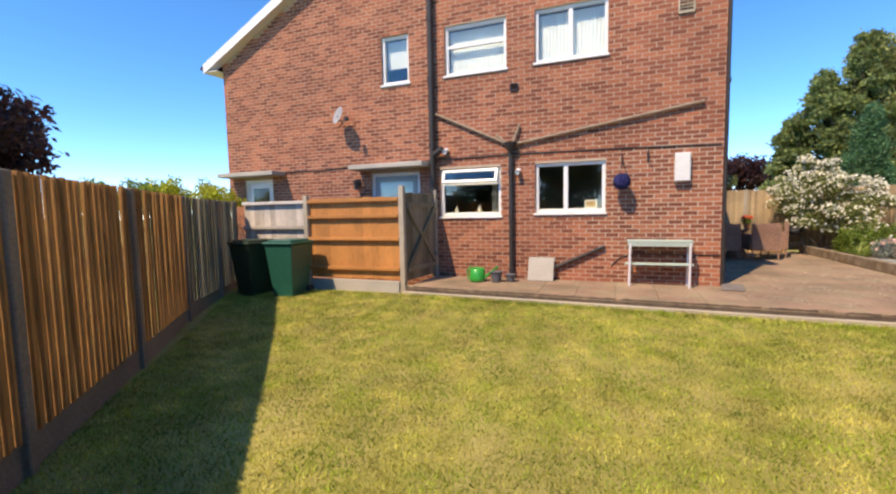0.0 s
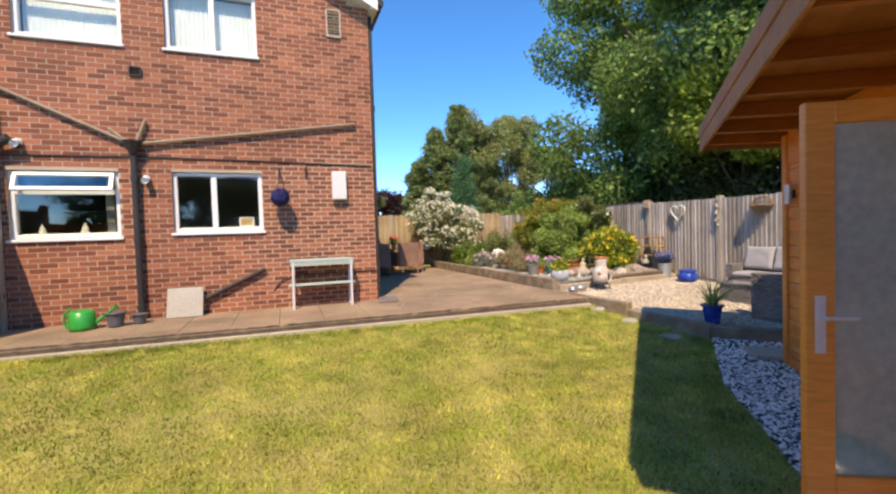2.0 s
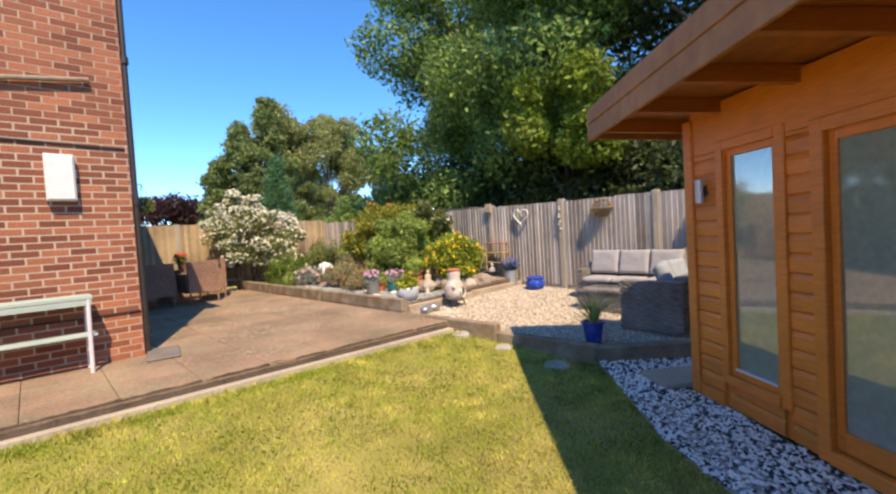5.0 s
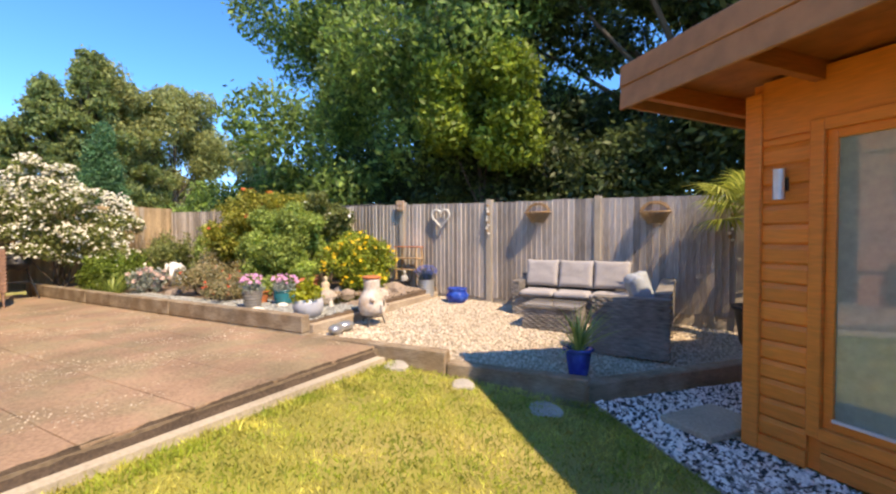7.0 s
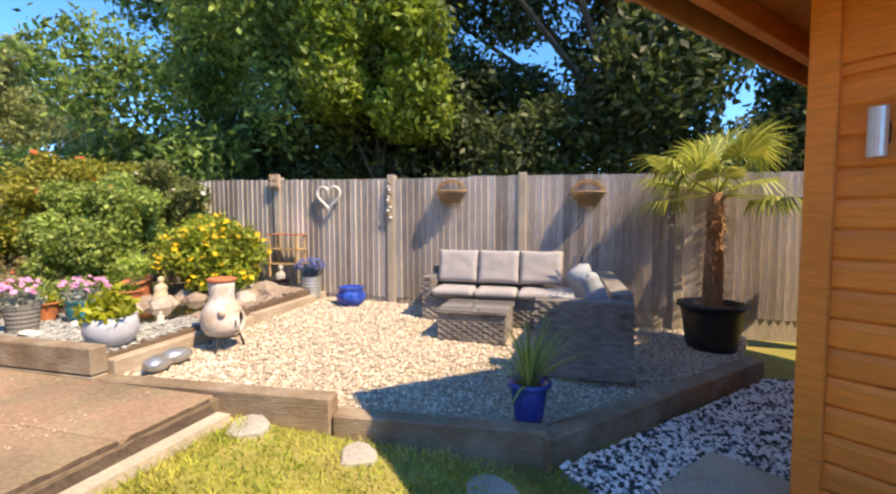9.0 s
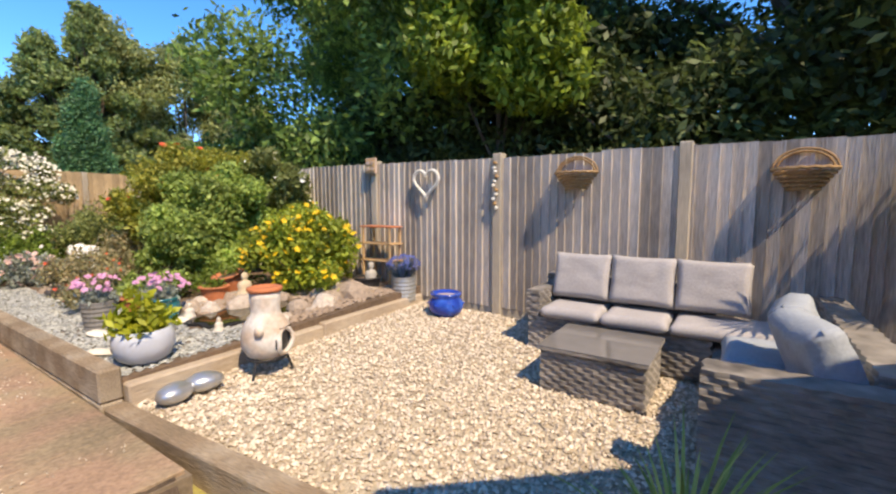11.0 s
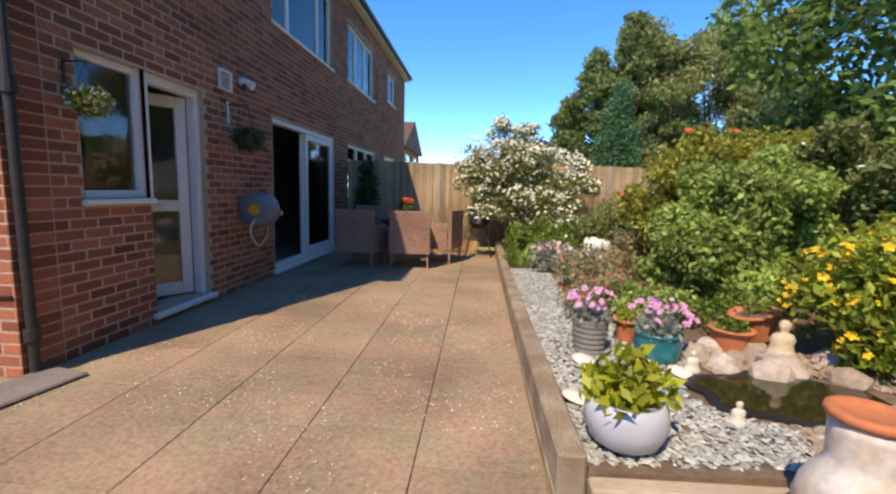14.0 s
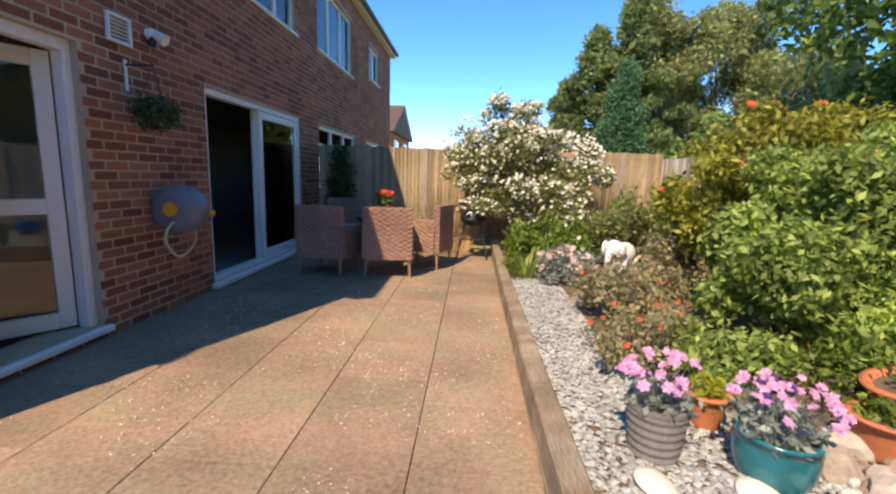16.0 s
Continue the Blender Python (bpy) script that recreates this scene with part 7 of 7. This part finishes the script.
tagged(part("stepping_stone", lathe([(0, 0.022), (0.13, 0.02), (0.145, 0.008), (0.145, -0.02), (0, -0.02)], 14, wobble=0.02), M["concrete"]), "pale round stepping stone set in the lawn", "stepping stone").matrix_world = Matrix.Translation((4.42, 4.46, 0.165))

for x, y, s_ in ((4.50, 5.93, 0.13), (4.47, 5.2, 0.11)):
    tagged(part("stepping_stone", lathe([(0, 0.022), (s_ * 0.9, 0.02), (s_, 0.008), (s_, -0.02), (0, -0.02)], 12, wobble=0.02), M["concrete"]), "small pale stone sunk in the lawn by the sleeper", "stone").matrix_world = Matrix.Translation((x, y, lawn_z(x, y) + 0.005))
tagged(part("corner_slab", bx((-0.2, -0.28, 0), (0.2, 0.28, 0.05), 0.008), M["kerb"]), "worn buff paving slab at the foot of the cabin corner", "slab").matrix_world = pose(4.72, 3.34, 0.165, 0, 0, 52)

# on the kitchen sill indoors
pf = thing("picture_frame", "small white picture frame on the window sill", "picture frame", Matrix.Translation((-0.78, 8.2, 1.78)))
bm = bmesh.new()
for lo, hi in (((0, 0, 0), (0.02, 0.015, 0.15)), ((0.2, 0, 0), (0.22, 0.015, 0.15)), ((0.02, 0, 0), (0.2, 0.015, 0.02)), ((0.02, 0, 0.13), (0.2, 0.015, 0.15))):
    box(bm, lo, hi)
part("frame", bm, M["upvc"], pf)
part("picture", bx((0.02, 0.006, 0.02), (0.2, 0.01, 0.13)), pale, pf)
tagged(part("window_board", bx((-1.67, 8.12, 1.74), (-0.41, 8.35, 1.775)), M["upvc"]), "white indoor window board", "sill", kind="structure")
tagged(part("window_board", bx((-3.62, 8.12, 1.70), (-2.34, 8.35, 1.735)), M["upvc"]), "white indoor window board", "sill", kind="structure")
for x, s in ((-3.35, 0.9), (-2.85, 1.0)):
    figure(x, 8.22, 1.737, 0.1 * s, "small pale ornament on the indoor sill", stone_w)

# ---- beyond the garden ----
nb = thing("house", "brick neighbouring house in the distance", "house", Matrix.Translation((-5.1, 37, -0.3)))
part("wall", bx((-6, 0, 0.2), (3.6, 9, 5.0)), M["brick"], nb)
bm = bmesh.new()
v = [bm.verts.new(p) for p in ((-6.3, -0.4, 4.9), (3.9, -0.4, 4.9), (3.9, 9.4, 4.9), (-6.3, 9.4, 4.9), (-6.3, 4.5, 7.3), (3.9, 4.5, 7.3))]
for q in ((0, 1, 5, 4), (2, 3, 4, 5), (0, 4, 3), (1, 2, 5), (0, 3, 2, 1)):
    bm.faces.new([v[k] for k in q])
part("roof", bm, M["roof_tile"], nb)
for y0 in (1.5, 5.5):
    w_ = part("window", bx((3.6, y0, 3.3), (3.64, y0 + 1.6, 4.5)), M["upvc"], nb)
    part("pane", bx((3.645, y0 + 0.08, 3.38), (3.655, y0 + 1.52, 4.42)), M["glass"], w_)
sh = thing("shed", "dark shed roof showing behind the grey fence", "shed", Matrix.Translation((8.6, 9.4, 0)))
part("wall", bx((0, 0, 0.2), (2.2, 3.0, 2.12)), M["fence_grey"], sh)
part("roof", bx((-0.15, -0.15, 2.12), (2.35, 3.15, 2.2), 0.01), M["felt"], sh)
for x, y, r, seed in ((-8.9, 6.5, 0.8, 121), (-9.7, 5.5, 0.8, 122)):
    bl = [((x + 0.5 * math.cos(k), y + 0.6 * math.sin(k * 2.0), 2.1 + 0.1 * math.sin(k)), (r * 0.6, r * 0.6, 0.38)) for k in range(5)]
    shrub("hedge_shrub", "clipped yellow-green hedge behind the brown fence", (x, y, 0.1), bl, LEAF["limeplant"] if seed == 121 else LEAF["mint"], 5000, 0.04, seed)

# ---- bricks, slabs, stones and grass ----
slope_top = lambda u: EAVE + SLOPE * min(u, GW - u)
lay_bricks(south, course_rects(GW, 0.2, EAVE + (RIDGE_X - GX0) * SLOPE, [(a - GX0, b, c - GX0, d) for a, b, c, d in GABLE_HOLES], slope_top),
           lambda r: (r[0] - (GX0 * -1 + 0.6)) ** 2 + (r[2] - 1.6) ** 2)
lay_bricks(east, course_rects(EL - 0.28, 0.2, EAVE - 0.05, [(a - HY - 0.28, b, c - HY - 0.28, d) for a, b, c, d in EAST_HOLES]), lambda r: (r[0] - 0.6) ** 2 + (r[2] - 1.4) ** 2)
corner = [(0.0, 0.28, 0.2 + 0.075 * k, 0.264 + 0.075 * k) for k in range(70)]
v, f = [], []
for a, b, c, d in corner:
    k = len(v)
    v += [(HX + 0.003, HY - 0.005, c), (HX + 0.003, HY + 0.275, c), (HX + 0.003, HY + 0.275, d), (HX + 0.003, HY - 0.005, d), (HX - 0.01, HY - 0.005, c), (HX - 0.01, HY - 0.005, d)]
    f += [(k, k + 1, k + 2, k + 3), (k, k + 3, k + 5, k + 4)]
o = soup("corner_bricks", v, f, M["brick"], south)
o.matrix_parent_inverse = south.matrix_world.inverted()
tagged(o, kind="stuff")
lay_slabs()


def scatter_stones(name, inside, bounds, zf, n, size, mat, parent, seed, flat=0.6):
    """Loose chips: squashed, skewed octahedra lying on a surface."""
    rg = np.random.default_rng(seed)
    pts = []
    while len(pts) < n:
        p = rg.uniform((bounds[0], bounds[1]), (bounds[2], bounds[3]), (n, 2))
        pts += [q for q in p if inside(q[0], q[1])]
    pts = np.array(pts[:n])
    z = np.array([zf(x, y) for x, y in pts])
    base = np.array([(1, 0, 0), (0, 1, 0), (-1, 0, 0), (0, -1, 0), (0, 0, 1), (0, 0, -1)], float)
    s = size * rg.uniform(0.55, 1.35, (n, 1, 1))
    ang = rg.uniform(0, math.tau, n)
    ca, sa = np.cos(ang)[:, None], np.sin(ang)[:, None]
    b = base[None] * np.array([1.0, 0.72, flat]) * (1 + rg.uniform(-0.3, 0.3, (n, 6, 1)))
    x = b[..., 0] * ca - b[..., 1] * sa
    y = b[..., 0] * sa + b[..., 1] * ca
    tilt = rg.uniform(-0.5, 0.5, (n, 1))
    v = np.stack([x, y, b[..., 2] + x * tilt], -1) * s
    v += np.concatenate([pts, (z + rg.uniform(-0.003, 0.01, n))[:, None]], 1)[:, None, :]
    tri = np.array([(0, 1, 4), (1, 2, 4), (2, 3, 4), (3, 0, 4), (1, 0, 5), (2, 1, 5), (3, 2, 5), (0, 3, 5)])
    f = (tri[None] + 6 * np.arange(n)[:, None, None]).reshape(-1, 3)
    o = soup(name, v.reshape(-1, 3), f, mat, parent)
    return tagged(o, kind="stuff")


def in_poly(poly):
    def test(x, y):
        c = False
        for (ax, ay), (bx_, by_) in zip(poly, poly[1:] + poly[:1]):
            if (ay > y) != (by_ > y) and x < (bx_ - ax) * (y - ay) / (by_ - ay) + ax:
                c = not c
        return c
    return test
tpoly = [(4.70, 7.22), (4.82, 5.5), (4.95, 4.30), (6.75, 2.6), (7.74, 2.2), (7.74, 7.28)]
scatter_stones("shingle", in_poly(tpoly), (4.7, 2.2, 7.74, 7.3), lambda x, y: terrace_z(x, y) - 0.016, 30000, 0.0155, M["shingle"], terrace, 201)
cs = bpy.data.objects["chippings_strip"]
scatter_stones("chippings", in_poly(strip_pts), (1.0, -0.4, 6.7, 4.2), lambda x, y: lawn_z(x, y) + 0.016, 17000, 0.019, M["pebble"], cs, 202)
spoly = [(4.70, 7.34), (5.7, 7.36), (5.9, 7.7), (5.5, 7.85), (5.45, 8.3), (5.7, 8.5), (5.5, 9.2), (5.2, 9.6), (5.2, 12.0), (4.68, 12.0)]
off_pond = lambda x, y: ((x - 6.0) / 0.58) ** 2 + ((y - 8.02) / 0.35) ** 2 > 1
scatter_stones("slate", lambda x, y: in_poly(spoly)(x, y) and off_pond(x, y), (4.68, 7.34, 5.9, 12.0), lambda x, y: bed_z(x, y) + 0.004, 11000, 0.02, M["slate"], bed, 203, 0.3)
rpoly = in_poly([(5.7, 7.38), (7.6, 7.42), (7.6, 8.4), (5.7, 8.9)])
scatter_stones("rubble", lambda x, y: rpoly(x, y) and off_pond(x, y), (5.7, 7.38, 7.6, 8.9), lambda x, y: bed_z(x, y) + 0.006, 2600, 0.03, rock_m, bed, 204, 0.6)
scatter_stones("grit", lambda x, y: (noise.noise((x * 1.7, y * 1.7, 3)) > 0.05), (1.6, 6.6, 4.5, 12.0), lambda x, y: PATIO + 0.001, 2600, 0.0065, M["shingle"], patio, 205)


def grass(name, inside, bounds, n, h, seed):
    rg = np.random.default_rng(seed)
    p = rg.uniform((bounds[0], bounds[1]), (bounds[2], bounds[3]), (n * 2, 2))
    p = np.array([q for q in p if inside(q[0], q[1])][:n])
    n = len(p)
    z = np.array([lawn_z(x, y) for x, y in p])
    a, ln = rg.uniform(0, math.tau, n), h * rg.uniform(0.5, 1.4, n)
    w = rg.uniform(0.003, 0.0065, n)
    lean = rg.normal(0, 0.55, (n, 2)) * ln[:, None]
    side = np.stack([np.cos(a), np.sin(a)], 1) * w[:, None]
    b = np.concatenate([p, z[:, None]], 1)
    v0 = b.copy()
    v0[:, :2] -= side
    v1 = b.copy()
    v1[:, :2] += side
    v2 = b.copy()
    v2[:, :2] += lean
    v2[:, 2] += ln
    v = np.stack([v0, v1, v2], 1).reshape(-1, 3)
    o = soup(name, v, np.arange(3 * n).reshape(n, 3), M["blade"], ground)
    return tagged(o, kind="stuff")
lawn_poly = [(-1.7, -1.3), (1.0, -1.3), (1.1, 0.1), (2.5, 1.80), (3.07, 2.47), (3.53, 3.06), (4.74, 4.14), (4.55, 6.05), (-3.75, 6.44), (-7.3, 6.3), (-6.9, 5.4), (-3.6, 0.9)]
grass("grass", in_poly(lawn_poly), (-7.3, -1.3, 4.8, 6.5), 240000, 0.026, 301)
grass("grass_tufts", lambda x, y: in_poly(lawn_poly)(x, y) and y > patio_edge(x) - 0.32, (-3.7, 5.9, 4.55, 6.4), 7000, 0.05, 302)
